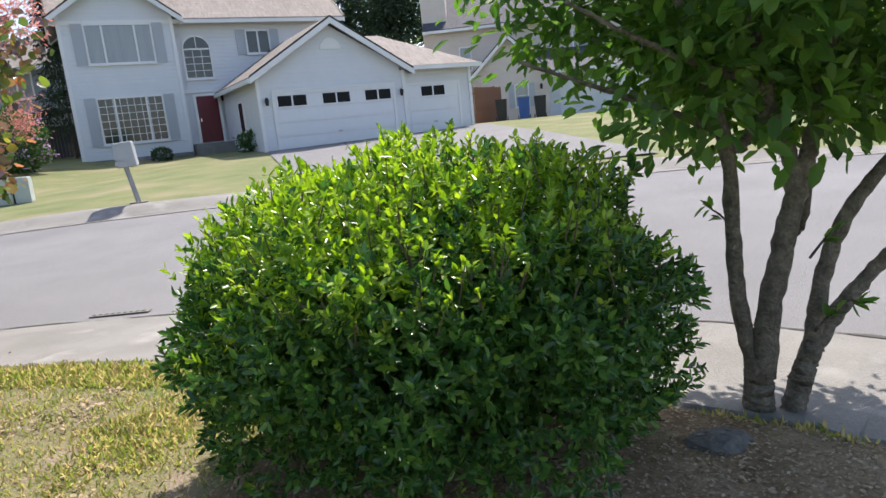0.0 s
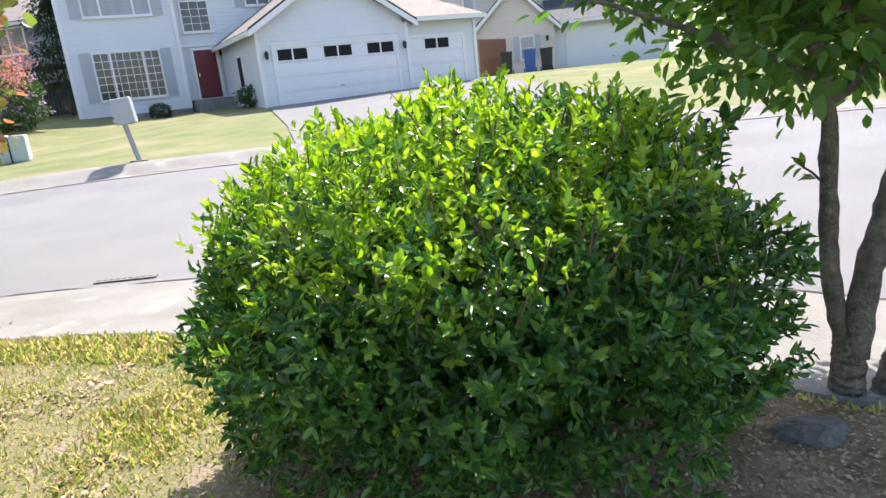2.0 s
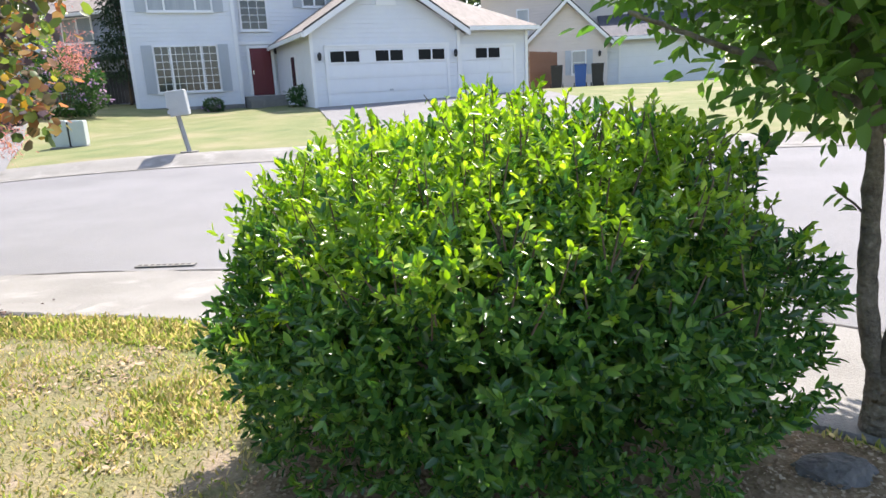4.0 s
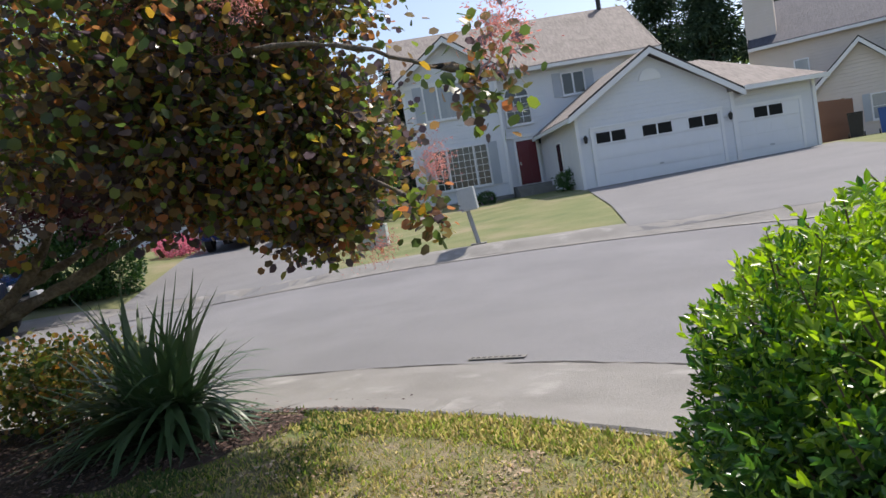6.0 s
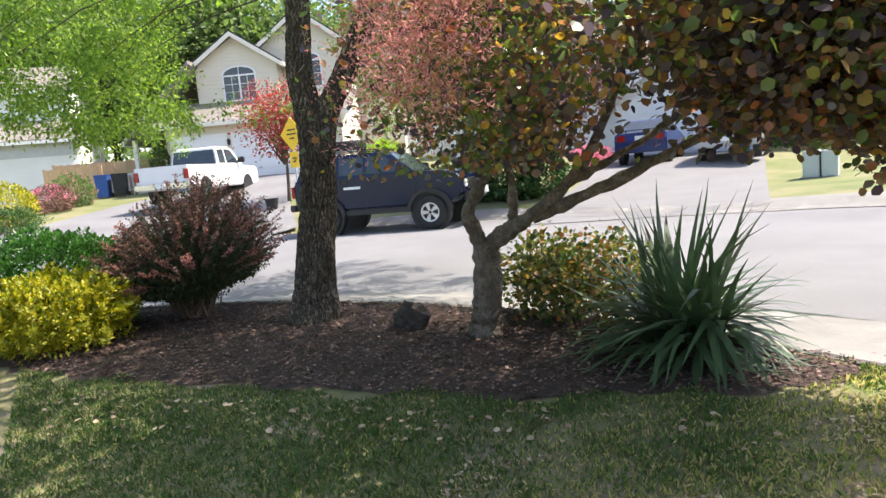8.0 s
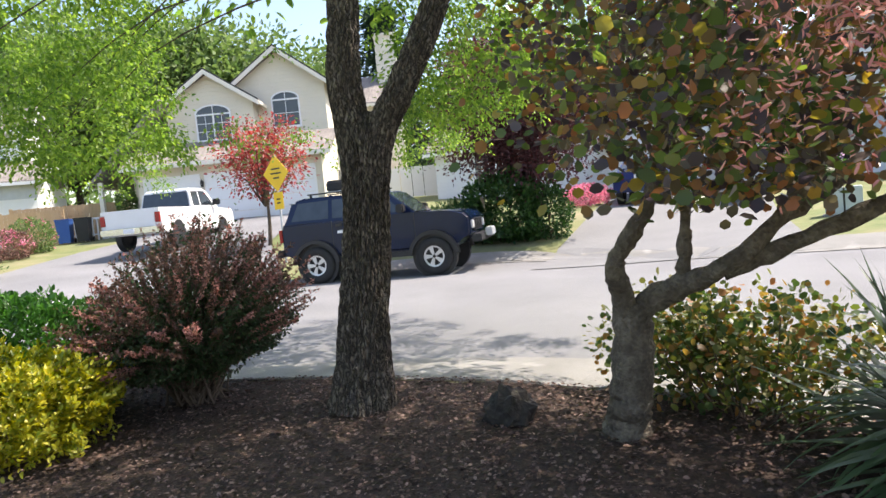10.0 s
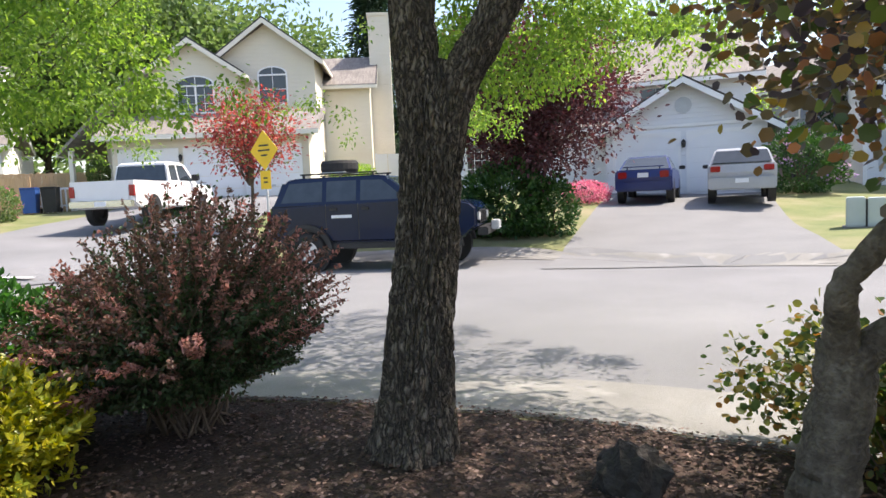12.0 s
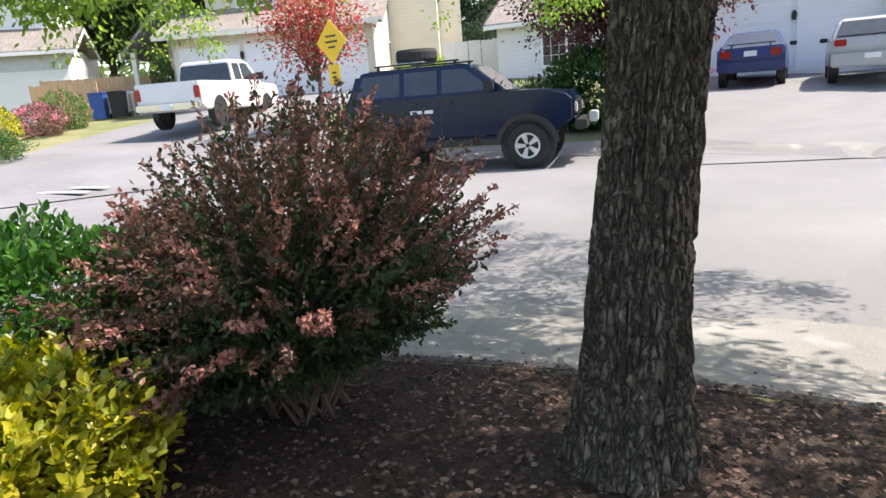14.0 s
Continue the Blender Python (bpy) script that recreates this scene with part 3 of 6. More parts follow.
            if along == "v":
                box(bm, e - 0.07 if s < 0 else e + 0.003, e - 0.003 if s < 0 else e + 0.07, v0 - over, v1 + over, ze - over * k - 0.06, ze - over * k + 0.1)
            else:
                box(bm, u0 - over, u1 + over, e - 0.07 if s < 0 else e + 0.003, e - 0.003 if s < 0 else e + 0.07, ze - over * k - 0.06, ze - over * k + 0.1)
            part("gutter", bm, trim, roof)
    return roof


def window(h, u0, u1, z0, z1, v, cols=1, rows=1, splits=(), pane=None, shutters=0.0, trim=None, arch=0.0, sill=True):
    """A framed window on a wall that faces -v, with glazing bars."""
    trim = trim or trim_mat
    top = z1 + (0.05 if not arch else 0)
    w = new("window")
    w.parent = h
    f = 0.07
    dims = [(u0 - f, u0, v - 0.06, v + 0.02, z0 - f, z1 + f), (u1, u1 + f, v - 0.06, v + 0.02, z0 - f, z1 + f), (u0, u1, v - 0.06, v + 0.02, z0 - f, z0), (u0, u1, v - 0.06, v + 0.02, z1, z1 + f)]
    part("window_frame", boxes(*dims), trim, w)
    part("pane", boxes((u0, u1, v - 0.012, v + 0.01, z0, z1)), pane or glass, w)
    for s in splits:
        x = u0 + s * (u1 - u0)
        part("mullion", boxes((x - 0.04, x + 0.04, v - 0.05, v - 0.012, z0, z1)), trim, w)
    bars = bmesh.new()
    for i in range(1, cols):
        x = u0 + (u1 - u0) * i / cols
        box(bars, x - 0.012, x + 0.012, v - 0.028, v - 0.0125, z0, z1)
    for j in range(1, rows):
        z = z0 + (z1 - z0) * j / rows
        box(bars, u0, u1, v - 0.027, v - 0.0126, z - 0.012, z + 0.012)
    if bars.verts:
        part("muntin_grid", bars, trim, w)
    else:
        bars.free()
    if sill:
        part("window_sill", boxes((u0 - 0.1, u1 + 0.1, v - 0.09, v + 0.01, z0 - f - 0.05, z0 - f - 0.002)), trim, w)
    if arch:
        bm = bmesh.new()
        mid, rad = (u0 + u1) / 2, (u1 - u0) / 2
        arc = [(mid + rad * math.cos(a), z1 + f + arch * math.sin(a)) for a in np.linspace(0, math.pi, 13)]
        prism(bm, arc, "y", v - 0.02, v + 0.01)
        part("arched_pane", bm, pane or glass, w)
        bm = bmesh.new()
        for k in range(12):
            (p, q), (r, s) = arc[k], arc[k + 1]
            prism(bm, [(p, q), (r, s), (mid + (r - mid) * 1.12, z1 + f + (s - z1 - f) * 1.12 + 0.02), (mid + (p - mid) * 1.12, z1 + f + (q - z1 - f) * 1.12 + 0.02)], "y", v - 0.06, v + 0.01)
        box(bm, mid - 0.015, mid + 0.015, v - 0.04, v - 0.021, z1 + f, z1 + f + arch)
        part("arch_frame", bm, trim, w)
    if shutters:
        for a, b in ((u0 - f - shutters - 0.02, u0 - f - 0.02), (u1 + f + 0.02, u1 + f + shutters + 0.02)):
            bm = boxes((a, b, v - 0.045, v + 0.01, z0 - 0.08, z1 + 0.08))
            n = int((z1 - z0) / 0.11)
            for k in range(n):
                z = z0 + 0.02 + k * (z1 - z0 - 0.04) / n
                box(bm, a + 0.05, b - 0.05, v - 0.06, v - 0.046, z, z + 0.055)
            part("shutter", bm, shutter_mat, w)
    return w


def garage_door(h, u0, u1, v, height, lights=0, arch=0.0, mat=None, trim=None):
    mat, trim = mat or door_white, trim or trim_mat
    d = new("garage_door")
    d.parent = h
    f = 0.11
    part("door_frame", boxes((u0 - f, u0, v - 0.05, v + 0.02, 0, height), (u1, u1 + f, v - 0.05, v + 0.02, 0, height), (u0 - f, u1 + f, v - 0.051, v + 0.02, height, height + f)), trim, d)
    rows = 4
    for r in range(rows):
        z0, z1 = r * height / rows, (r + 1) * height / rows
        bm = boxes((u0, u1, v - 0.02, v + 0.02, z0 + 0.008, z1 - 0.008))
        n = max(2, round((u1 - u0) / 0.6)) if not (lights and r == rows - 1) else 0
        for k in range(n):
            a = u0 + (u1 - u0) * (k + 0.12) / n
            b = u0 + (u1 - u0) * (k + 0.88) / n
            box(bm, a, b, v - 0.028, v - 0.0205, z0 + 0.09, z1 - 0.09)
        part("door_section", bm, mat, d)
    for k in range(lights):
        mid = u0 + (u1 - u0) * (k + 0.5) / lights
        if lights == 3:
            mid = (u0 + u1) / 2 + (k - 1) * 1.78
        for s in (-1, 1):
            a, b = (mid - 0.56, mid - 0.03) if s < 0 else (mid + 0.03, mid + 0.56)
            pn = part("door_light", boxes((a, b, v - 0.03, v - 0.021, height - 0.45, height - 0.06)), garage_glass, d)
            fr = boxes((a - 0.03, a, v - 0.045, v - 0.021, height - 0.48, height - 0.03), (b, b + 0.03, v - 0.045, v - 0.021, height - 0.48, height - 0.03), (a, b, v - 0.045, v - 0.021, height - 0.48, height - 0.45), (a, b, v - 0.045, v - 0.021, height - 0.06, height - 0.03))
            part("light_frame", fr, mat, pn)
    if arch:
        bm = bmesh.new()
        mid, rad = (u0 + u1) / 2, (u1 - u0) / 2
        lo = [(mid + rad * c, height - 0.35 + arch * math.sqrt(max(0, 1 - c * c))) for c in np.linspace(-1, 1, 15)]
        prism(bm, [(u0, height + 0.0)] + lo + [(u1, height + 0.0)], "y", v - 0.045, v - 0.03)
        part("arched_head", bm, trim, d)
    part("handle", boxes(((u0 + u1) / 2 - 0.08, (u0 + u1) / 2 + 0.08, v - 0.06, v - 0.029, height * 0.26, height * 0.29)), galv, d)
    return d


def wall_lamp(h, u, v, z):
    bm = bmesh.new()
    tube(bm, [(u, v - 0.12, z - 0.1), (u, v - 0.12, z), (u, v - 0.12, z + 0.12), (u, v - 0.12, z + 0.2)], [0.05, 0.07, 0.08, 0.02], 8)
    box(bm, u - 0.03, u + 0.03, v - 0.12, v + 0.01, z + 0.1, z + 0.14)
    return part("wall_lamp", bm, black_mat, h)


# white two-storey house with a triple garage
h = thing("house", -6.86, 25.9, 0.68, 29.5, "white two-storey lap-sided house with triple garage and red front door", "house")
wall_block(h, "garage_wall", [(-0.59, -0.3), (5.45, -0.3), (5.45, 2.9), (2.44, 4.62), (-0.59, 2.9)], "y", 0.02, 6.6, white_siding)
wall_block(h, "third_bay_wall", [(5.455, -0.3), (8.7, -0.3), (8.7, 2.85), (5.455, 2.85)], "y", 0.16, 7.5, white_siding)
for cb in ((5.36, 5.50, -0.04, 0.05, -0.2, 2.9), (-0.64, -0.52, -0.04, 0.1, -0.2, 2.85), (8.62, 8.75, 0.08, 0.25, -0.2, 2.8)):
    part("corner_board", boxes(cb), trim_mat, h)
garage_door(h, 0, 4.88, 0.0, 2.13, 3)
garage_door(h, 5.6, 8.05, 0.14, 2.13, 1)
part("door_head_trim", boxes((-0.1, 5.0, -0.07, 0.0, 2.245, 2.31)), trim_mat, h)
wall_lamp(h, -0.33, 0.0, 1.85)
wall_lamp(h, 5.25, 0.0, 1.85)
bm = bmesh.new()
prism(bm, [(2.44 + 0.42 * math.cos(a), 3.72 + 0.42 * math.sin(a)) for a in np.linspace(0, math.pi, 12)], "y", -0.03, 0.02)
part("gable_vent", bm, trim_mat, h)
gable(h, -0.59, 5.47, 0.0, 8.5, 2.85, 4.73, shake, "v", 0.32, trim_mat)
# hip roof over the third bay
bm = bmesh.new()
pts = [(5.3, -0.25, 2.78), (9.05, -0.25, 2.78), (9.05, 8.0, 2.78), (5.3, 8.0, 2.78), (3.4, 3.6, 4.68), (6.1, 3.6, 4.68)]
lo = [bm.verts.new((x, y, z)) for x, y, z in pts[:4]]
up = [bm.verts.new((x, y, z + 0.14)) for x, y, z in pts[:4]]
ra, rb = bm.verts.new(pts[4]), bm.verts.new(pts[5])
bm.faces.new(lo)
for i in range(4):
    bm.faces.new((lo[i], lo[(i + 1) % 4], up[(i + 1) % 4], up[i]))
bm.faces.new((up[0], up[1], rb, ra))
bm.faces.new((up[1], up[2], rb))
bm.faces.new((up[2], up[3], ra, rb))
bm.faces.new((up[3], up[0], ra))
part("hip_roof", bm, shake, h)
part("eave_gutter", boxes((5.5, 9.1, -0.34, -0.253, 2.74, 2.90)), trim_mat, h)
wall_block(h, "bay_wall", [(-6.68, -0.1), (-2.34, -0.1), (-2.34, 6.2), (-4.51, 7.75), (-6.68, 6.2)], "y", 6.3, 12.0, white_siding)
wall_block(h, "main_wall", [(-6.6, -0.1), (5.2, -0.1), (5.2, 6.2), (-6.6, 6.2)], "y", 6.75, 14.5, white_siding)
part("foundation", boxes((-6.7, -2.3, 6.24, 6.31, -0.2, 0.32)), concrete, h)
for cb in ((-6.74, -6.6, 6.24, 6.36, 0.3, 6.2), (-2.42, -2.28, 6.24, 6.36, 0.3, 6.2)):
    part("corner_board", boxes(cb), trim_mat, h)
gable(h, -6.68, -2.34, 6.3, 11.0, 6.2, 7.75, shake, "v", 0.4, trim_mat)
gable(h, -6.6, 5.2, 6.75, 14.5, 6.2, 9.0, shake, "u", 0.42, trim_mat)
window(h, -5.73, -3.24, 1.0, 2.82, 6.3, 9, 6, (0.25, 0.75), glass, 0.42)
window(h, -5.73, -3.24, 4.3, 5.8, 6.3, 1, 1, (0.25, 0.75), blind_glass, 0.42)
part("belt_trim", boxes((-2.3, -0.6, 6.66, 6.76, 2.88, 3.02)), trim_mat, h)
window(h, -1.95, -0.85, 3.55, 4.75, 6.75, 3, 4, (), glass, 0, None, 0.5)
window(h, 0.9, 1.9, 4.55, 5.5, 6.75, 1, 1, (0.5,), glass, 0.4)
door = new("front_door")
door.parent = h
part("door_leaf", boxes((-1.76, -0.83, 6.69, 6.76, 0.67, 2.72)), red_door, door, "dark red painted front door")
for a, b in ((-1.64, -1.36), (-1.23, -0.95)):
    for z0, z1 in ((0.85, 1.35), (1.45, 2.1), (2.2, 2.58)):
        part("door_panel", boxes((a, b, 6.675, 6.691, z0, z1)), red_door, door)
part("door_frame", boxes((-1.88, -1.77, 6.66, 6.77, 0.6, 2.84), (-0.82, -0.7, 6.66, 6.77, 0.6, 2.84), (-1.77, -0.82, 6.66, 6.77, 2.73, 2.84)), trim_mat, door)
part("door_handle", boxes((-1.70, -1.66, 6.63, 6.69, 1.6, 1.75)), chrome, door)
part("step", boxes((-2.2, -0.3, 5.5, 6.74, -0.1, 0.62), (-2.2, -0.3, 5.0, 5.49, -0.1, 0.42)), concrete, h)
wall_lamp(h, -0.62, 6.72, 2.55)
# slim window in the garage's flank
w = new("window")
w.parent = h
part("window_frame", boxes((-0.66, -0.59, 2.6, 3.4, 0.85, 2.15)), trim_mat, w)
part("pane", boxes((-0.672, -0.661, 2.68, 3.32, 0.93, 2.07)), glass, w)
bm = bmesh.new()
tube(bm, [(4.4, 10.6, 8.7), (4.4, 10.6, 9.5), (4.4, 10.6, 9.9), (4.4, 10.6, 10.0)], [0.12, 0.12, 0.12, 0.2], 10)
part("vent_pipe", bm, black_mat, h)
part("chimney", boxes((-1.3, -0.5, 12.5, 13.4, 7.5, 10.3)), white_siding, h)

# pale house with two arched garage doors, beyond the parked cars
h = thing("house", -21.7, 20.7, 1.05, 34, "pale grey house with two arched garage doors under a gable", "house")
wall_block(h, "garage_wall", [(-0.1, -0.4), (5.5, -0.4), (5.5, 2.45), (2.7, 4.0), (-0.1, 2.45)], "y", 0.0, 6.0, white_siding)
garage_door(h, 0.25, 2.5, 0.0, 2.15, 0, 0.33)
garage_door(h, 2.9, 5.2, 0.0, 2.15, 0, 0.33)
wall_lamp(h, 2.7, 0.0, 1.75)
bm = bmesh.new()
prism(bm, [(2.7 + 0.3 * math.cos(a), 3.2 + 0.3 * math.sin(a)) for a in np.linspace(0, 2 * math.pi, 16)[:-1]], "y", -0.03, 0.02)
part("round_vent", bm, galv, h)
part("belt_trim", boxes((-0.1, 5.5, -0.05, -0.002, 2.42, 2.52)), trim_mat, h)
gable(h, -0.1, 5.5, 0.0, 6.0, 2.4, 4.05, shake, "v", 0.5, trim_mat)
wall_block(h, "upper_wall", [(-2.5, 0.0), (5.2, 0.0), (5.2, 4.75), (-2.5, 4.75)], "y", 3.0, 10.5, white_siding)
gable(h, -2.5, 5.2, 3.0, 10.5, 4.7, 6.9, shake, "u", 0.45, trim_mat)
wall_block(h, "wing_wall", [(-8.4, -0.3), (-0.11, -0.3), (-0.11, 2.9), (-8.4, 2.9)], "y", 2.0, 8.0, white_siding)
gable(h, -8.4, -0.11, 2.0, 8.0, 2.9, 4.6, shake, "u", 0.4, trim_mat)
window(h, -6.4, -4.4, 1.0, 2.5, 2.0, 6, 4, (0.5,), glass)
window(h, 1.0, 2.2, 3.3, 4.3, 2.99, 2, 2, (), glass)

# cream house at the corner behind the pickup
h = thing("house", -34.1, 5.3, 1.45, 58, "cream two-storey house with shake roof and arched garage doors", "house")
wall_block(h, "garage_wall", [(0.0, -0.6), (7.9, -0.6), (7.9, 2.85), (0.0, 2.85)], "y", 0.0, 9.0, cream_siding)
for a in (0.35, 2.95, 5.3):
    garage_door(h, a, a + 2.2, 0.0, 2.15, 0, 0.33)
wall_lamp(h, 2.75, 0.0, 1.8)
bm = bmesh.new()
prism(bm, [(-0.55, 2.62), (2.4, 3.85), (2.4, 3.99), (-0.55, 2.78)], "x", -0.5, 8.4)
part("lower_roof", bm, shake, h)
part("eave_gutter", boxes((-0.5, 8.4, -0.64, -0.555, 2.58, 2.76)), cream_trim, h)
bm = bmesh.new()
prism(bm, [(-0.2, 0.0), (9.0, 0.0), (9.0, 3.4), (2.4, 3.75), (-0.2, 2.7)], "x", 7.905, 7.93)
part("side_wall_trim", bm, cream_siding, h)
wall_block(h, "dormer_wall", [(0.75, 2.8), (4.7, 2.8), (4.7, 5.65), (2.72, 6.9), (0.75, 5.65)], "y", 2.2, 8.0, cream_siding)
gable(h, 0.75, 4.7, 2.2, 8.0, 5.6, 6.95, shake, "v", 0.35, cream_trim)
window(h, 2.1, 3.6, 3.95, 5.05, 2.2, 4, 3, (0.5,), glass, 0, None, 0.35)
wall_block(h, "upper_wall", [(3.6, 2.0), (7.9, 2.0), (7.9, 6.4), (5.8, 7.9), (3.6, 6.4)], "y", 3.2, 11.0, cream_siding)
gable(h, 3.6, 7.9, 3.2, 11.0, 6.35, 7.95, shake, "v", 0.4, cream_trim)
window(h, 5.4, 6.6, 4.4, 5.6, 3.2, 2, 2, (), glass, 0, None, 0.3)
for u, v0, v1, z0, z1 in ((7.93, 4.4, 5.3, 1.1, 2.3), (7.9, 5.6, 6.4, 4.4, 5.6)):
    w = new("window")
    w.parent = h
    part("window_frame", boxes((u, u + 0.05, v0, v1, z0, z1)), cream_trim, w)
    part("pane", boxes((u + 0.051, u + 0.06, v0 + 0.1, v1 - 0.1, z0 + 0.1, z1 - 0.1)), glass, w)
wall_block(h, "rear_wing", [(7.94, -0.6), (10.2, -0.6), (10.2, 5.6), (7.94, 5.6)], "y", 6.0, 11.0, cream_siding)
gable(h, 6.0, 10.2, 6.0, 11.0, 5.6, 7.2, shake, "u", 0.35, cream_trim)
part("chimney", boxes((10.21, 11.3, 7.6, 8.8, -0.5, 9.3), (10.15, 11.36, 7.55, 8.85, 9.3, 9.45)), cream_siding, h)
# porch side: long roof slope to the left with posts and a rail
bm = bmesh.new()
prism(bm, [(-2.6, 2.2), (0.9, 5.6), (0.9, 5.78), (-2.6, 2.36)], "y", 1.0, 9.0)
part("porch_roof", bm, shake, h)
part("porch_fascia", boxes((-2.68, -2.603, 1.0, 9.0, 2.15, 2.38)), cream_trim, h)
wall_block(h, "porch_wall", [(-1.3, -0.6), (-0.01, -0.6), (-0.01, 3.2), (-1.3, 3.0)], "y", 2.6, 8.0, cream_siding)
part("porch_post", boxes((-2.3, -2.12, 1.2, 1.38, -0.5, 2.4)), cream_trim, h)
rail = new("porch_rail")
rail.parent = h
part("rail", boxes((-3.6, -0.1, 1.15, 1.22, 0.82, 0.9), (-3.6, -0.1, 1.15, 1.22, 0.12, 0.18)), trim_mat, rail)
for k in range(18):
    part("baluster", boxes((-3.55 + k * 0.2, -3.5 + k * 0.2, 1.16, 1.21, -0.3, 0.82)), trim_mat, rail)

# beige house with dark roof, beyond the triple garage
h = thing("house", 1.0, 37.9, 0.75, -4, "beige lap-sided house with dark shingle roof", "house")
wall_block(h, "front_wall", [(0.0, -0.4), (4.15, -0.4), (4.15, 2.6), (2.0, 4.55), (0.0, 2.6)], "y", 0.0, 5.0, beige_siding)
gable(h, 0.0, 4.15, 0.0, 5.0, 2.6, 4.6, dark_roof, "v", 0.3, trim_mat)
window(h, 2.35, 3.0, 0.9, 2.0, 0.0, 1, 2, (), blind_glass, 0.3)
wall_lamp(h, 3.75, 0.0, 1.8)
wall_block(h, "main_wall", [(-2.4, -0.4), (10.0, -0.4), (10.0, 6.0), (-2.4, 6.0)], "y", 4.2, 12.0, beige_siding)
gable(h, -2.4, 10.0, 4.2, 12.0, 6.0, 8.6, dark_roof, "u", 0.4, trim_mat)
window(h, -0.7, -0.1, 3.4, 4.7, 4.2, 1, 2, (), blind_glass)
window(h, 6.1, 7.9, 3.6, 5.0, 4.2, 1, 1, (0.5,), blind_glass)
part("chimney", boxes((-2.9, -1.4, 4.6, 5.8, -0.3, 9.6)), beige_siding, h)
wall_block(h, "garage_wall", [(4.155, -0.4), (10.2, -0.4), (10.2, 2.6), (4.155, 2.6)], "y", 0.6, 4.6, white_siding)
garage_door(h, 4.9, 9.6, 0.6, 2.13, 0)
bm = bmesh.new()
prism(bm, [(0.1, 2.5), (4.3, 4.0), (4.3, 4.14), (0.1, 2.66)], "x", 3.9, 10.5)
part("garage_roof", bm, dark_roof, h)
part("eave_gutter", boxes((4.3, 10.5, 0.01, 0.097, 2.46, 2.64)), trim_mat, h)

# grey-blue house behind, and the white one at the far left
h = thing("house", -27.4, 36.6, 1.6, -8, "grey-blue two-storey house with low brown roof", "house")
wall_block(h, "wall", [(0, -0.6), (8.0, -0.6), (8.0, 4.6), (0, 4.6)], "y", 0, 7, grey_siding)
part("jetty", boxes((-0.1, 8.1, -0.35, -0.002, 1.95, 2.15)), fascia_dark, h)
gable(h, 0, 8.0, 0, 7, 4.6, 6.4, shake, "u", 0.5, trim_mat)
window(h, 3.6, 5.4, 3.0, 4.2, 0, 1, 1, (0.5,), blind_glass)
window(h, 4.4, 5.6, 0.7, 1.6, 0, 1, 1, (0.5,), glass)
h = thing("house", -44.5, -6.5, 2.0, 76, "white-sided garage with grey upper band and brown roof", "house")
wall_block(h, "wall", [(0, -0.6), (8.6, -0.6), (8.6, 2.7), (0, 2.7)], "y", 0, 7, bright_siding)
part("upper_band", boxes((0.0, 8.6, -0.03, -0.002, 1.75, 2.7)), galv, h)
wall_block(h, "upper_wall", [(1.0, 2.6), (7.9, 2.6), (7.9, 5.6), (1.0, 5.6)], "y", 2.2, 7, bright_siding)
gable(h, 0, 8.6, 0, 4.4, 2.7, 3.7, shake, "u", 0.5, trim_mat)
gable(h, 1.0, 7.9, 2.2, 7.0, 5.6, 7.0, shake, "u", 0.4, trim_mat)
h = thing("house", -52.5, 31.0, 2.0, 56, "white gabled house far behind the fence", "house")
wall_block(h, "wall", [(0, -0.6), (6.5, -0.6), (6.5, 5.0), (3.2, 7.4), (0, 5.0)], "y", 0, 8, bright_siding)
gable(h, 0, 6.5, 0, 8, 5.0, 7.4, shake, "v", 0.4, trim_mat)
window(h, 1.4, 2.2, 3.3, 4.8, 0, 1, 1, (), blind_glass)
window(h, 3.6, 4.4, 3.3, 4.8, 0, 1, 1, (), blind_glass)


# ---------------------------------------------------------------- fences
def fence(name, x, y, rz, length, height, board, mat, label, gap=0.004):
    f = thing(name, x, y, land_z(x, y) - 0.05, rz, label, "fence")
    n = int(length / board)
    bm = bmesh.new()
    box(bm, -board / 2 + 0.005, board / 2 - gap, -0.012, 0.012, 0.03, height)
    first = part("board", bm, mat, f)
    first.location = (board / 2, 0, 0)
    for k in range(1, n):
        o = new("board", first.data)
        o.parent = f
        o.location = (board * (k + 0.5), 0, 0.015 * math.sin(k * 3.7))
    part("fence_rail", boxes((0, length, 0.015, 0.06, height * 0.2, height * 0.2 + 0.08), (0, length, 0.015, 0.06, height * 0.8, height * 0.8 + 0.08)), mat, f)
    for k in range(int(length / 2.4) + 1):
        part("post", boxes((k * 2.4 - 0.05, k * 2.4 + 0.05, 0.062, 0.16, 0, height + 0.05)), mat, f)
    return f


fence("fence", -37.5, 0.2, 74, 2.4, 1.5, 0.14, fence_wood, "pale cedar board fence beside a house")
fence("fence", -38.3, 0.6, 74, 5.0, 1.7, 0.15, fence_wood, "tall pale cedar fence behind bins")
fence("fence", -33.6, 17.2, 58, 3.6, 1.6, 0.6, trim_mat, "white panelled garden fence between houses", 0.03)
fence("fence", 0.9, 33.5, 60, 3.0, 1.8, 0.15, fence_red, "red-brown cedar fence between two houses")
fence("fence", -21.5, 33.0, 20, 6.0, 1.6, 0.16, flat_dark, "dark stained fence beside a rhododendron")


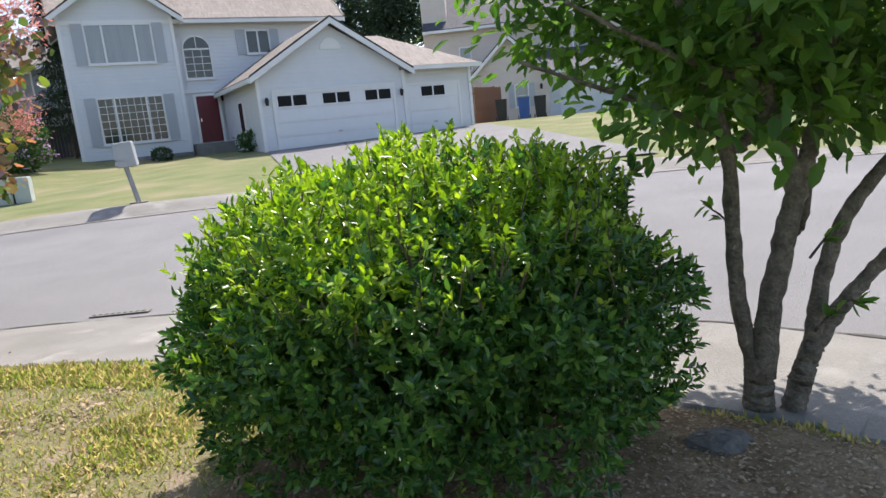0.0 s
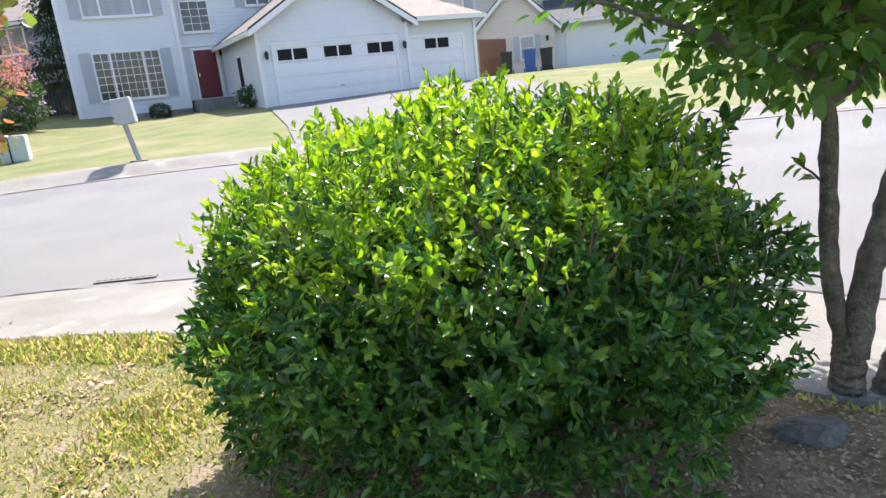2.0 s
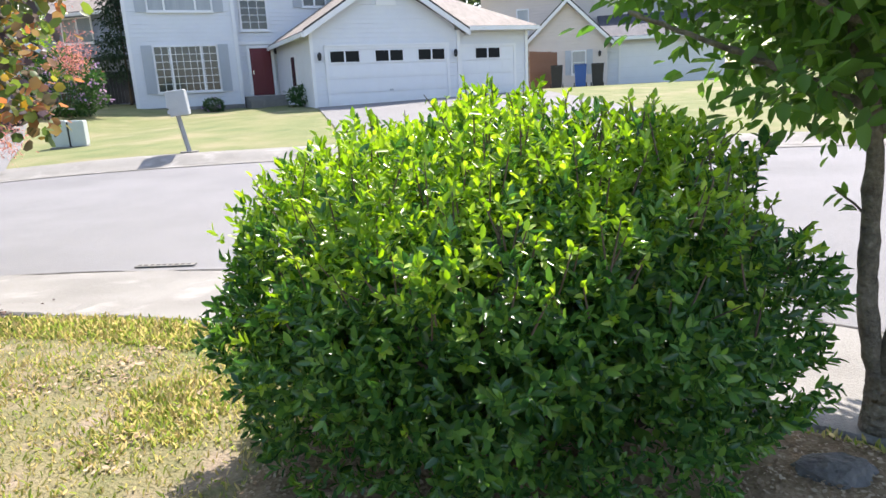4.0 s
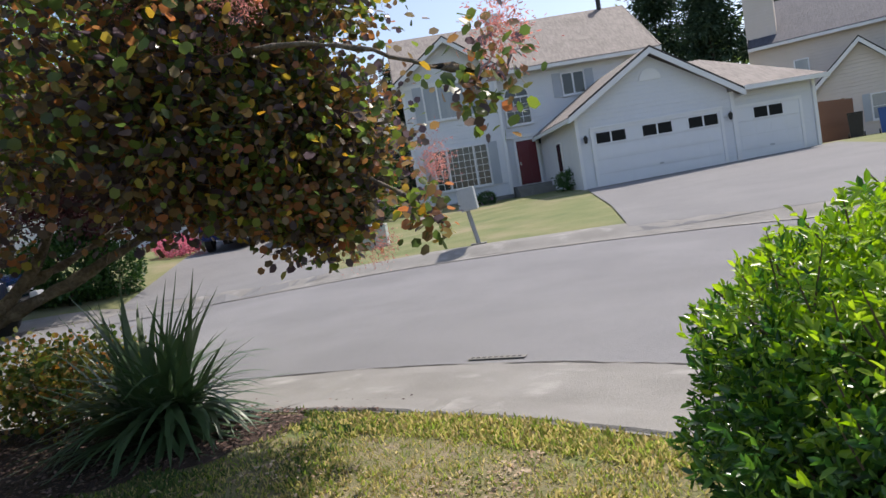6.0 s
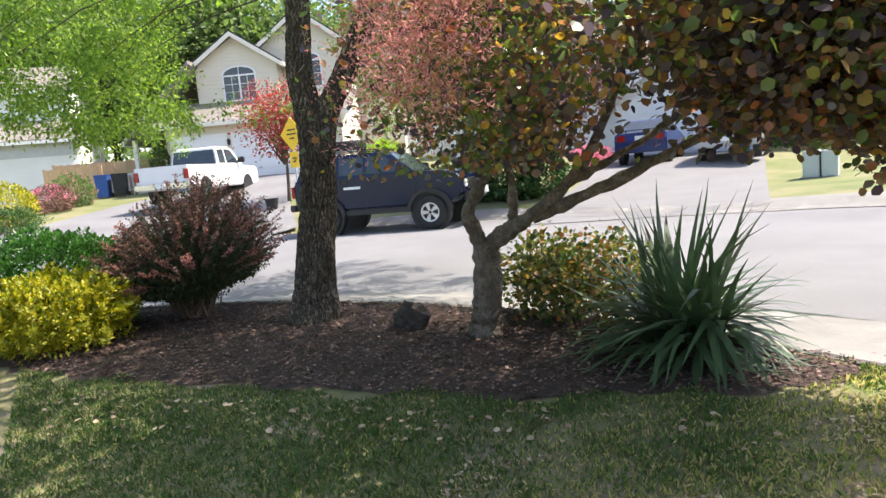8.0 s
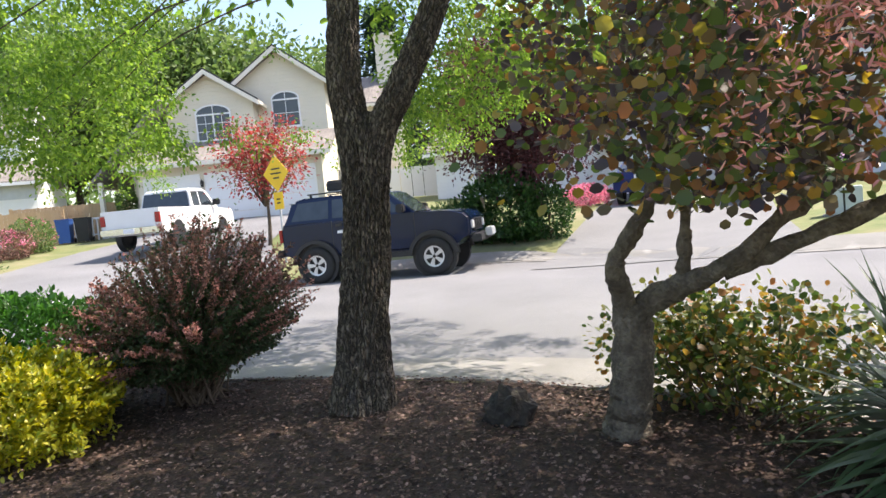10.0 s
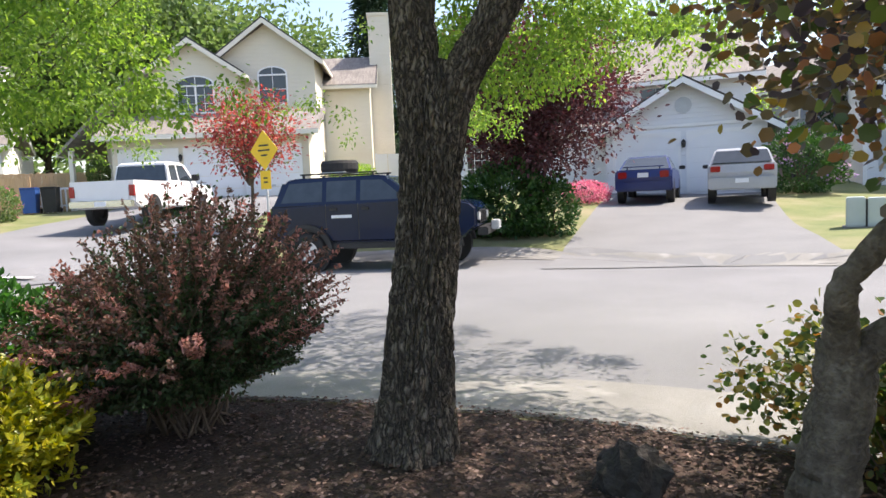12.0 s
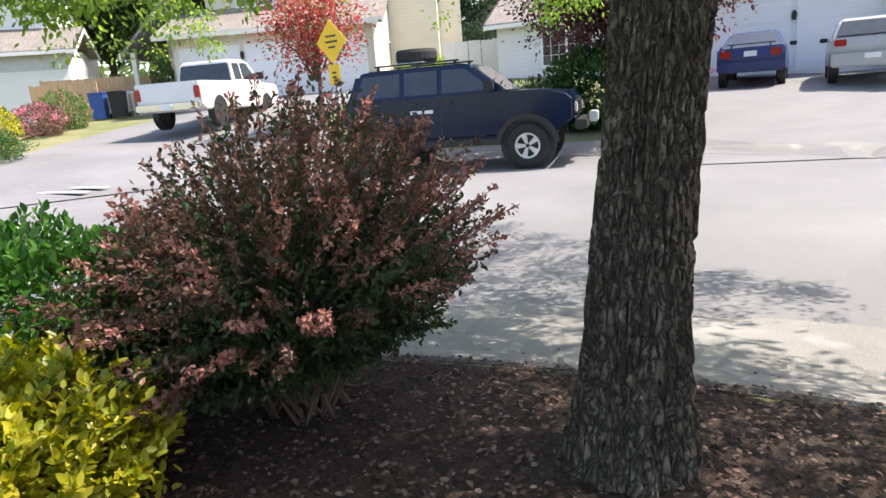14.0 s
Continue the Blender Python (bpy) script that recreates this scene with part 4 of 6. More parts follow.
# ---------------------------------------------------------------- vehicles
def wheel_set(car, xs, track, r, width, spokes=5):
    for x in xs:
        for s in (-1, 1):
            w = new("wheel")
            w.parent = car
            w.location, w.rotation_euler = (x, s * track / 2, r), (0, 0, 0 if s > 0 else math.pi)
            bm = bmesh.new()
            prof = [(0.55 * r, -0.5), (0.86 * r, -0.5), (0.97 * r, -0.4), (r, -0.25), (r, 0.25), (0.97 * r, 0.4), (0.86 * r, 0.5), (0.55 * r, 0.5), (0.53 * r, 0.0)]
            n = 24
            rings = [[bm.verts.new((p * math.cos(a), q * width, p * math.sin(a))) for p, q in prof] for a in [2 * math.pi * i / n for i in range(n)]]
            for i in range(n):
                for k in range(len(prof)):
                    j = (k + 1) % len(prof)
                    bm.faces.new((rings[i][k], rings[i][j], rings[(i + 1) % n][j], rings[(i + 1) % n][k]))
            part("tyre", bm, rubber, w, smooth=True)
            bm = bmesh.new()
            for i in range(spokes):
                a = 2 * math.pi * i / spokes
                p = []
                for rr, da in ((0.10, 0.6), (0.50, 0.25), (0.50, -0.25), (0.10, -0.6)):
                    p.append((rr * r * math.cos(a + da), rr * r * math.sin(a + da)))
                lo = [bm.verts.new((p1, 0.40 * width, q1)) for p1, q1 in p]
                hi = [bm.verts.new((p1, 0.46 * width, q1)) for p1, q1 in p]
                bm.faces.new(lo)
                bm.faces.new(hi)
                for k in range(4):
                    bm.faces.new((lo[k], lo[(k + 1) % 4], hi[(k + 1) % 4], hi[k]))
            m = 20
            inner = [[bm.verts.new((q * r * math.cos(2 * math.pi * i / m), y * width, q * r * math.sin(2 * math.pi * i / m))) for q, y in ((0.47, 0.36), (0.57, 0.36), (0.57, 0.49), (0.47, 0.46))] for i in range(m)]
            for i in range(m):
                for k in range(4):
                    bm.faces.new((inner[i][k], inner[i][(k + 1) % 4], inner[(i + 1) % m][(k + 1) % 4], inner[(i + 1) % m][k]))
            part("rim", bm, rim_mat, w)
            bm = bmesh.new()
            tube(bm, [(0, 0.0, 0), (0, 0.2 * width, 0)], [0.6 * r, 0.6 * r], 18)
            part("brake", bm, black_mat, w)


def taper(bm, zlo, zhi, k):
    for v in bm.verts:
        if v.co.z > zlo:
            v.co.y *= 1 - k * (v.co.z - zlo) / (zhi - zlo)
    return bm


def vehicle(name, x, y, z, heading, W, lower, cabin, side_glass, screens, wheels, r, track, colour, label, category, k=0.18, tyre_w=0.22, spokes=5, group="parked vehicles"):
    """lower, cabin: side outlines (x ahead, z up); side_glass: outlines on both flanks; screens: pairs of (x, z) that front and rear glass span."""
    car = thing(name, x, y, z, heading, label, category, group)
    bm = bmesh.new()
    prism(bm, lower, "y", -W / 2, W / 2)
    bmesh.ops.bevel(bm, geom=[e for e in bm.edges if abs(abs(e.verts[0].co.y) - W / 2) < 1e-4 and abs(e.verts[0].co.y - e.verts[1].co.y) < 1e-4], offset=0.05, segments=3, affect="EDGES")
    part("body", bm, colour, car)
    zlo, zhi = min(q for _, q in cabin), max(q for _, q in cabin)
    hw = W / 2 - 0.04
    bm = bmesh.new()
    prism(bm, cabin, "y", -hw, hw)
    taper(bm, zlo, zhi, k)
    bmesh.ops.bevel(bm, geom=[e for e in bm.edges if e.verts[0].co.z > zlo + 0.1 and e.verts[1].co.z > zlo + 0.1], offset=0.05, segments=2, affect="EDGES")
    part("cabin", bm, colour, car)
    for g in side_glass:
        for s in (-1, 1):
            bm = bmesh.new()
            prism(bm, g, "y", s * (hw - 0.02), s * (hw + 0.006))
            taper(bm, zlo, zhi, k)
            part("side_window", bm, car_glass, car)
    for (x0, z0), (x1, z1), d in screens:
        bm = bmesh.new()
        w0 = (hw - 0.06) * (1 - k * (z0 - zlo) / (zhi - zlo))
        w1 = (hw - 0.06) * (1 - k * (z1 - zlo) / (zhi - zlo))
        q = [(x0 + d, -w0, z0 + 0.012), (x0 + d, w0, z0 + 0.012), (x1 + d, w1, z1 + 0.012), (x1 + d, -w1, z1 + 0.012)]
        vs = [bm.verts.new(c) for c in q] + [bm.verts.new((c[0] - 2.2 * d, c[1], c[2] - 0.02)) for c in q]
        bm.faces.new(vs[:4])
        bm.faces.new(vs[4:])
        for i in range(4):
            bm.faces.new((vs[i], vs[(i + 1) % 4], vs[4 + (i + 1) % 4], vs[4 + i]))
        part("windscreen", bm, car_glass, car)
    for wx in wheels:
        for s in (-1, 1):
            bm = bmesh.new()
            prism(bm, [(wx + (r + 0.07) * math.cos(a), r + (r + 0.07) * math.sin(a)) for a in np.linspace(0, 2 * math.pi, 26)[:-1]], "y", s * (W / 2 - 0.2), s * (W / 2 + 0.004))
            part("wheel_arch", bm, black_mat, car)
    wheel_set(car, wheels, track, r, tyre_w, spokes)
    return car


# dark blue lifted off-road wagon
jz = land_z(-16.4, 7.5)
LOW = [(-2.05, 0.66), (-2.1, 1.14), (-2.03, 1.33), (0.85, 1.345), (1.6, 1.32), (1.98, 1.27), (2.1, 1.16), (2.1, 0.8), (1.8, 0.68), (1.75, 0.56), (-1.8, 0.56)]
CAB = [(-2.0, 1.32), (-1.80, 1.80), (-1.62, 1.86), (0.2, 1.87), (0.35, 1.82), (0.95, 1.33)]
jeep = vehicle("off_road_car", -16.47, 7.55, jz, 44.4, 1.72, LOW, CAB,
    [[(-1.84, 1.38), (-1.68, 1.76), (-0.98, 1.78), (-0.98, 1.38)], [(-0.89, 1.38), (-0.89, 1.78), (-0.28, 1.78), (-0.28, 1.38)], [(-0.19, 1.38), (-0.19, 1.78), (0.24, 1.77), (0.72, 1.38)]],
    [((0.93, 1.35), (0.37, 1.80), 0.015), ((-1.97, 1.38), (-1.84, 1.76), -0.015)], (1.3, -1.3), 0.4, 1.6, jeep_blue, "dark blue lifted off-road wagon with a roof-mounted spare wheel", "car", 0.16, 0.27)
part("bumper", boxes((2.1, 2.3, -0.8, 0.8, 0.62, 0.78), bevel=0.02), black_mat, jeep)
part("bumper", boxes((-2.25, -2.1, -0.8, 0.8, 0.62, 0.78), bevel=0.02), black_mat, jeep)
part("winch", boxes((2.3, 2.45, -0.25, 0.25, 0.7, 0.88), bevel=0.02), galv, jeep)
bm = boxes((2.1, 2.12, -0.5, 0.5, 0.85, 1.1))
for k in range(7):
    box(bm, 2.12, 2.135, -0.42 + 0.13 * k, -0.36 + 0.13 * k, 0.87, 1.08)
part("grille", bm, black_mat, jeep)
for s in (-1, 1):
    part("headlight", boxes((2.1, 2.14, s * 0.66 - 0.12, s * 0.66 + 0.12, 0.9, 1.08), bevel=0.02), clear_lens, jeep)
    part("tail_light", boxes((-2.14, -2.07, s * 0.77 - 0.07, s * 0.77 + 0.07, 0.95, 1.22)), red_lens, jeep)
    part("rocker_guard", boxes((-0.85, 0.85, s * 0.84 - 0.06, s * 0.84 + 0.06, 0.44, 0.56), bevel=0.02), black_mat, jeep)
    part("wing_mirror", boxes((0.62, 0.78, s * 1.0 - 0.11, s * 1.0 + 0.11, 1.36, 1.54), bevel=0.03), black_mat, jeep)
    for wx in (1.3, -1.3):
        bm = bmesh.new()
        for a0, a1 in zip(np.linspace(0.05, math.pi - 0.05, 12), np.linspace(0.05, math.pi - 0.05, 12)[1:]):
            prism(bm, [(wx + r1 * math.cos(a), 0.42 + r1 * 0.97 * math.sin(a)) for r1, a in ((0.46, a0), (0.54, a0), (0.54, a1), (0.46, a1))], "y", s * 0.8, s * 0.955)
        bmesh.ops.remove_doubles(bm, verts=bm.verts[:], dist=0.001)
        part("fender_flare", bm, black_mat, jeep)
    for q in (-0.90, -0.235, 0.92):
        part("door_seam", boxes((q, q + 0.015, s * 0.8605 - 0.002, s * 0.8605 + 0.002, 0.62, 1.33)), black_mat, jeep)
    for q in (-0.8, -0.15):
        part("door_handle", boxes((q, q + 0.14, s * 0.875 - 0.015, s * 0.875 + 0.015, 1.2, 1.25)), black_mat, jeep)
    part("lettering_bar", boxes((-0.78, -0.36, s * 0.8615 - 0.002, s * 0.8615 + 0.002, 1.05, 1.11)), plate_mat, jeep)
    part("roof_rail", boxes((-1.5, 0.1, s * 0.56 - 0.02, s * 0.56 + 0.02, 1.92, 1.95), (-1.45, -1.4, s * 0.56 - 0.02, s * 0.56 + 0.02, 1.85, 1.92), (0.0, 0.05, s * 0.56 - 0.02, s * 0.56 + 0.02, 1.85, 1.92)), black_mat, jeep)
bm = bmesh.new()
n = 24
prof = [(0.22, -0.12), (0.36, -0.12), (0.39, -0.06), (0.39, 0.06), (0.36, 0.12), (0.22, 0.12)]
rings = [[bm.verts.new((-0.85 + p * math.cos(2 * math.pi * i / n), p * math.sin(2 * math.pi * i / n), 2.09 + q)) for p, q in prof] for i in range(n)]
for i in range(n):
    for k in range(6):
        bm.faces.new((rings[i][k], rings[i][(k + 1) % 6], rings[(i + 1) % n][(k + 1) % 6], rings[(i + 1) % n][k]))
part("spare_tyre", bm, rubber, jeep, "spare tyre lying on the roof")
part("spare_bracket", boxes((-1.1, -0.6, -0.5, 0.5, 1.951, 1.97), (-0.87, -0.83, -0.03, 0.03, 1.86, 2.24)), galv, jeep)

# white pickup
px, py = -28.3, 5.5
LOW = [(-2.9, 0.6), (-2.9, 1.15), (-0.55, 1.2), (1.3, 1.22), (2.75, 1.15), (2.85, 0.95), (2.85, 0.5), (2.5, 0.42), (-2.6, 0.45)]
CAB = [(-0.6, 1.18), (-0.5, 1.85), (-0.35, 1.93), (0.7, 1.93), (0.85, 1.88), (1.55, 1.2)]
truck = vehicle("pickup_truck", px, py, land_z(px, py) + 0.022, 142, 1.95, LOW, CAB,
    [[(-0.4, 1.3), (-0.36, 1.8), (0.12, 1.82), (0.12, 1.3)], [(0.2, 1.3), (0.2, 1.82), (0.7, 1.82), (1.25, 1.3)]],
    [((1.55, 1.22), (0.87, 1.86), 0.015), ((-0.6, 1.28), (-0.5, 1.8), -0.015)], (1.75, -1.75), 0.39, 1.68, car_white, "white crew-cab pickup parked on a sloping driveway", "pickup", 0.14, 0.26)
part("bed_liner", boxes((-2.8, -0.7, -0.85, 0.85, 1.16, 1.205)), black_mat, truck)
part("bed_rail", boxes((-2.9, -0.62, -0.96, -0.84, 1.12, 1.26), (-2.9, -0.62, 0.84, 0.96, 1.12, 1.26), (-2.92, -2.8, -0.84, 0.84, 1.05, 1.26)), car_white, truck)
part("bumper", boxes((-3.05, -2.9, -0.95, 0.95, 0.5, 0.68), bevel=0.02), chrome, truck)
part("number_plate", boxes((-3.07, -3.052, -0.17, 0.17, 0.52, 0.66)), plate_mat, truck)
for s in (-1, 1):
    part("tail_light", boxes((-2.93, -2.86, s * 0.9 - 0.075, s * 0.9 + 0.075, 0.8, 1.12)), red_lens, truck)
    part("wing_mirror", boxes((1.0, 1.15, s * 1.1 - 0.13, s * 1.1 + 0.13, 1.3, 1.52), bevel=0.03), black_mat, truck)
part("tailgate", boxes((-2.925, -2.9, -0.8, 0.8, 0.7, 1.12)), car_white, truck)

# blue saloon and silver hatchback on the far driveway
bx, by = -18.75, 19.3
LOW = [(-2.15, 0.32), (-2.2, 0.75), (-2.1, 0.98), (-1.2, 1.0), (0.9, 0.95), (2.0, 0.8), (2.15, 0.6), (2.1, 0.3)]
CAB = [(-1.75, 0.95), (-1.0, 1.38), (-0.6, 1.44), (0.3, 1.42), (1.15, 0.93)]
saloon = vehicle("saloon_car", bx, by, land_z(bx, by) + 0.02, 122, 1.70, LOW, CAB,
    [[(-1.3, 1.02), (-0.85, 1.34), (-0.1, 1.36), (-0.1, 1.02)], [(0.0, 1.02), (0.0, 1.36), (0.25, 1.35), (0.8, 1.02)]],
    [((-1.72, 0.98), (-1.02, 1.37), -0.02), ((1.12, 0.96), (0.34, 1.40), 0.015)], (1.3, -1.3), 0.31, 1.46, car_blue, "dark blue saloon parked on a driveway", "car", 0.24)
part("bumper", boxes((-2.28, -2.18, -0.83, 0.83, 0.35, 0.62), bevel=0.03), car_blue, saloon)
part("number_plate", boxes((-2.225, -2.205, -0.16, 0.16, 0.74, 0.88)), plate_mat, saloon)
part("spoiler", boxes((-2.12, -1.95, -0.6, 0.6, 1.06, 1.085), (-2.08, -2.0, -0.5, -0.46, 0.98, 1.06), (-2.08, -2.0, 0.46, 0.5, 0.98, 1.06)), car_blue, saloon)
sx, sy = -15.9, 19.9
LOW = [(-2.0, 0.32), (-2.1, 0.8), (-2.05, 1.02), (-1.2, 1.06), (0.9, 0.98), (2.0, 0.82), (2.15, 0.6), (2.1, 0.3)]
CAB = [(-2.0, 1.0), (-1.6, 1.42), (-1.2, 1.5), (0.2, 1.5), (1.2, 0.97)]
hatch = vehicle("hatchback_car", sx, sy, land_z(sx, sy) + 0.02, 122, 1.77, LOW, CAB,
    [[(-1.35, 1.1), (-1.2, 1.4), (-0.2, 1.42), (-0.2, 1.1)], [(-0.1, 1.1), (-0.1, 1.42), (0.15, 1.42), (0.8, 1.1)]],
    [((-2.0, 1.06), (-1.64, 1.40), -0.025), ((1.17, 1.0), (0.24, 1.47), 0.015)], (1.3, -1.3), 0.32, 1.54, car_silver, "silver hatchback parked beside a blue car", "car", 0.2)
part("bumper", boxes((-2.2, -2.06, -0.87, 0.87, 0.33, 0.66), bevel=0.03), car_silver, hatch)
part("number_plate", boxes((-2.225, -2.203, -0.17, 0.17, 0.5, 0.62)), plate_mat, hatch)
for car, bk, w, z0, z1 in ((saloon, -2.19, 0.62, 0.72, 0.92), (hatch, -2.1, 0.68, 0.82, 0.98)):
    for s in (-1, 1):
        part("tail_light", boxes((bk - 0.03, bk + 0.06, s * w - 0.13, s * w + 0.13, z0, z1), bevel=0.02), red_lens, car)
        part("wing_mirror", boxes((0.75, 0.9, s * 0.98 - 0.1, s * 0.98 + 0.1, 1.0, 1.12), bevel=0.02), black_mat, car)

# dark car far along the street, half hidden by the crown
LOW = [(-2.15, 0.32), (-2.2, 0.8), (0.9, 0.95), (2.0, 0.8), (2.15, 0.6), (2.1, 0.3)]
CAB = [(-1.75, 0.85), (-1.0, 1.36), (0.3, 1.38), (1.15, 0.9)]
vehicle("saloon_car", 13.5, 33.5, land_z(13.5, 33.5), 170, 1.75, LOW, CAB, [[(-1.3, 0.98), (-0.85, 1.28), (-0.1, 1.3), (-0.1, 0.98)], [(0.0, 0.98), (0.0, 1.3), (0.25, 1.29), (0.8, 0.98)]],
    [((-1.72, 0.9), (-1.02, 1.33), -0.02), ((1.12, 0.93), (0.34, 1.36), 0.015)], (1.3, -1.3), 0.31, 1.5, flat_dark, "black car parked far along the street", "car", 0.24)

# ---------------------------------------------------------------- street furniture
mz = land_z(-6.65, 13.4) + 0.01
mail = thing("mailbox", -6.65, 13.45, mz, 20, "grey steel locking mailbox on a leaning post", "mailbox")
bm = bmesh.new()
tube(bm, [(0.06, 0, 0.0), (0.0, 0, 0.35), (-0.06, 0, 0.72)], [0.05, 0.05, 0.05], 4)
part("post", bm, post_mat, mail)
bm = bmesh.new()
prism(bm, [(-0.25, 0.72), (0.22, 0.72), (0.22, 1.12), (0.15, 1.2), (-0.25, 1.2)], "x", -0.17, 0.17)
bmesh.ops.rotate(bm, cent=(0, 0, 0.72), matrix=Matrix.Rotation(radians(-5), 3, "Y"), verts=bm.verts)
bmesh.ops.bevel(bm, geom=bm.edges[:], offset=0.012, segments=1, affect="EDGES")
part("box", bm, galv, mail)
bm = boxes((-0.21, 0.09, -0.262, -0.25, 0.86, 1.14), (-0.21, 0.09, -0.266, -0.25, 0.76, 0.83))
part("door", bm, galv, mail)
part("base_plate", boxes((-0.1, 0.22, -0.12, 0.12, -0.01, 0.02)), concrete, mail)

uz = land_z(-10.85, 16.1)
util = thing("utility_cabinet", -10.85, 16.15, uz, 24, "pale green utility cabinet standing on a lawn", "utility box")
part("cabinet", boxes((-0.36, -0.01, -0.28, 0.28, 0.0, 0.62), bevel=0.02), util_mat, util)
part("cabinet", boxes((0.03, 0.36, -0.28, 0.28, 0.0, 0.60), bevel=0.02), util_mat, util)
part("gap", boxes((-0.012, 0.032, -0.25, 0.25, 0.0, 0.58)), black_mat, util)
part("plinth", boxes((-0.42, 0.42, -0.33, 0.33, -0.15, 0.0)), concrete, util)

szg = land_z(-20.4, 6.6)
sign = thing("road_sign", -20.4, 6.6, szg, 22, "yellow diamond warning sign with a small plaque", "sign")
part("pole", boxes((-0.025, 0.025, -0.02, 0.02, 0, 3.1 - szg)), galv, sign)
SC = 2.62 - szg
bm = bmesh.new()
prism(bm, [(0.49 * math.cos(a), SC + 0.49 * math.sin(a)) for a in (0, math.pi / 2, math.pi, 3 * math.pi / 2)], "y", -0.03, -0.021)
part("diamond_panel", bm, sign_yellow, sign)
part("lettering_bar", boxes((-0.17, 0.17, -0.034, -0.0305, SC + 0.10, SC + 0.14), (-0.2, 0.2, -0.034, -0.0305, SC - 0.02, SC + 0.02), (-0.11, 0.11, -0.034, -0.0305, SC - 0.14, SC - 0.10)), black_mat, sign)
part("plaque", boxes((-0.18, 0.18, -0.03, -0.021, SC - 0.95, SC - 0.5)), sign_yellow, sign)
part("plaque_bar", boxes((-0.07, 0.07, -0.034, -0.0305, SC - 0.80, SC - 0.76), (-0.07, 0.07, -0.034, -0.0305, SC - 0.70, SC - 0.66)), black_mat, sign)


def wheelie_bin(x, y, rz, mat, label):
    b = thing("wheelie_bin", x, y, land_z(x, y), rz, label, "bin", "wheelie bins")
    bm = bmesh.new()
    g = bmesh.ops.create_cube(bm, size=1)
    for v in g["verts"]:
        k = 0.82 if v.co.z < 0 else 1.0
        v.co = Vector((v.co.x * 0.56 * k, v.co.y * 0.62 * k, 0.5 + v.co.z * 0.96))
    part("body", bm, mat, b)
    part("lid", boxes((-0.3, 0.3, -0.35, 0.34, 0.985, 1.05), bevel=0.02), mat, b)
    part("handle", boxes((-0.25, 0.25, 0.35, 0.39, 0.92, 0.97)), black_mat, b)
    for s in (-1, 1):
        bm = bmesh.new()
        tube(bm, [(s * 0.26, 0.28, 0.1), (s * 0.31, 0.28, 0.1)], [0.1, 0.1], 12)
        part("wheel", bm, rubber, b)


wheelie_bin(-36.2, 2.5, 70, bin_blue, "blue wheelie bin beside a porch")
wheelie_bin(-36.0, 3.2, 70, black_mat, "black wheelie bin beside a porch")
wheelie_bin(2.2, 33.8, -5, black_mat, "black wheelie bin against a beige house")
wheelie_bin(3.3, 33.7, -5, bin_blue, "blue wheelie bin against a beige house")
wheelie_bin(4.1, 33.7, -5, black_mat, "black wheelie bin against a beige house")
pot = thing("plant_pot", -22.6, 6.4, land_z(-22.6, 6.4), 0, "black plastic pot beside the driveway", "pot")
bm = bmesh.new()
tube(bm, [(0, 0, 0), (0, 0, 0.3), (0, 0, 0.36)], [0.16, 0.21, 0.23], 14)
part("pot", bm, black_mat, pot)

# ---------------------------------------------------------------- near yard: beds, rock, litter
def arc(th0, th1, r, n):
    return [(CX + r * math.cos(radians(a)), CY + r * math.sin(radians(a))) for a in np.linspace(th0, th1, n)]


BED = [(-11.0, -1.9), (-9.3, -1.0), (-7.9, -0.15), (-6.9, 0.5), (-5.9, 1.28), (-5.1, 2.0), (-4.4, 2.65), (-3.8, 3.4), (-3.6, 3.95)] + arc(92.5, 172, 6.9, 24)
bed = patch_sheet("mulch_bed", BED, mulch_mat, 0.011, 0.12, 0.16)
tagged(bed, "dark bark mulch bed under trees and shrubs", "mulch bed", kind="structure")
DRY = [(-1.2, 2.5), (-0.9, 2.05), (-0.1, 1.9), (0.6, 1.75), (1.5, 1.2), (2.6, 0.2)] + arc(34, 62, 6.88, 10) + [(-0.7, 3.45), (-1.1, 3.1)]
bed2 = patch_sheet("mulch_bed", DRY, dry_mat, 0.02, 0.25, 0.06)
tagged(bed2, "dry brown mulch and needle litter under a shrub", "mulch bed", kind="structure")


def inside(poly, x, y):
    hit = False
    for (x0, y0), (x1, y1) in zip(poly, poly[1:] + poly[:1]):
        if (y0 > y) != (y1 > y) and x < (x1 - x0) * (y - y0) / (y1 - y0) + x0:
            hit = not hit
    return hit


def scatter(poly, n, x0, x1, y0, y1):
    out = []
    while len(out) < n:
        x, y = rng.uniform(x0, x1), rng.uniform(y0, y1)
        if inside(poly, x, y):
            out.append((x, y, land_z(x, y) + 0.022))
    return np.array(out)


def flat_bits(name, where, size, mat, shape, label, lift=0.006, tip=0.35):
    n = len(where)
    a = rng.uniform(0, 2 * math.pi, n)
    ahead = np.stack([np.cos(a), np.sin(a), rng.normal(0, tip * 0.6, n)], -1)
    face = np.stack([rng.normal(0, tip, n), rng.normal(0, tip, n), np.ones(n)], -1)
    ob = leaves(name, None, mat, where + (0, 0, lift), ahead, face, size, shape, rng)
    return tagged(ob, label, "litter", kind="stuff")


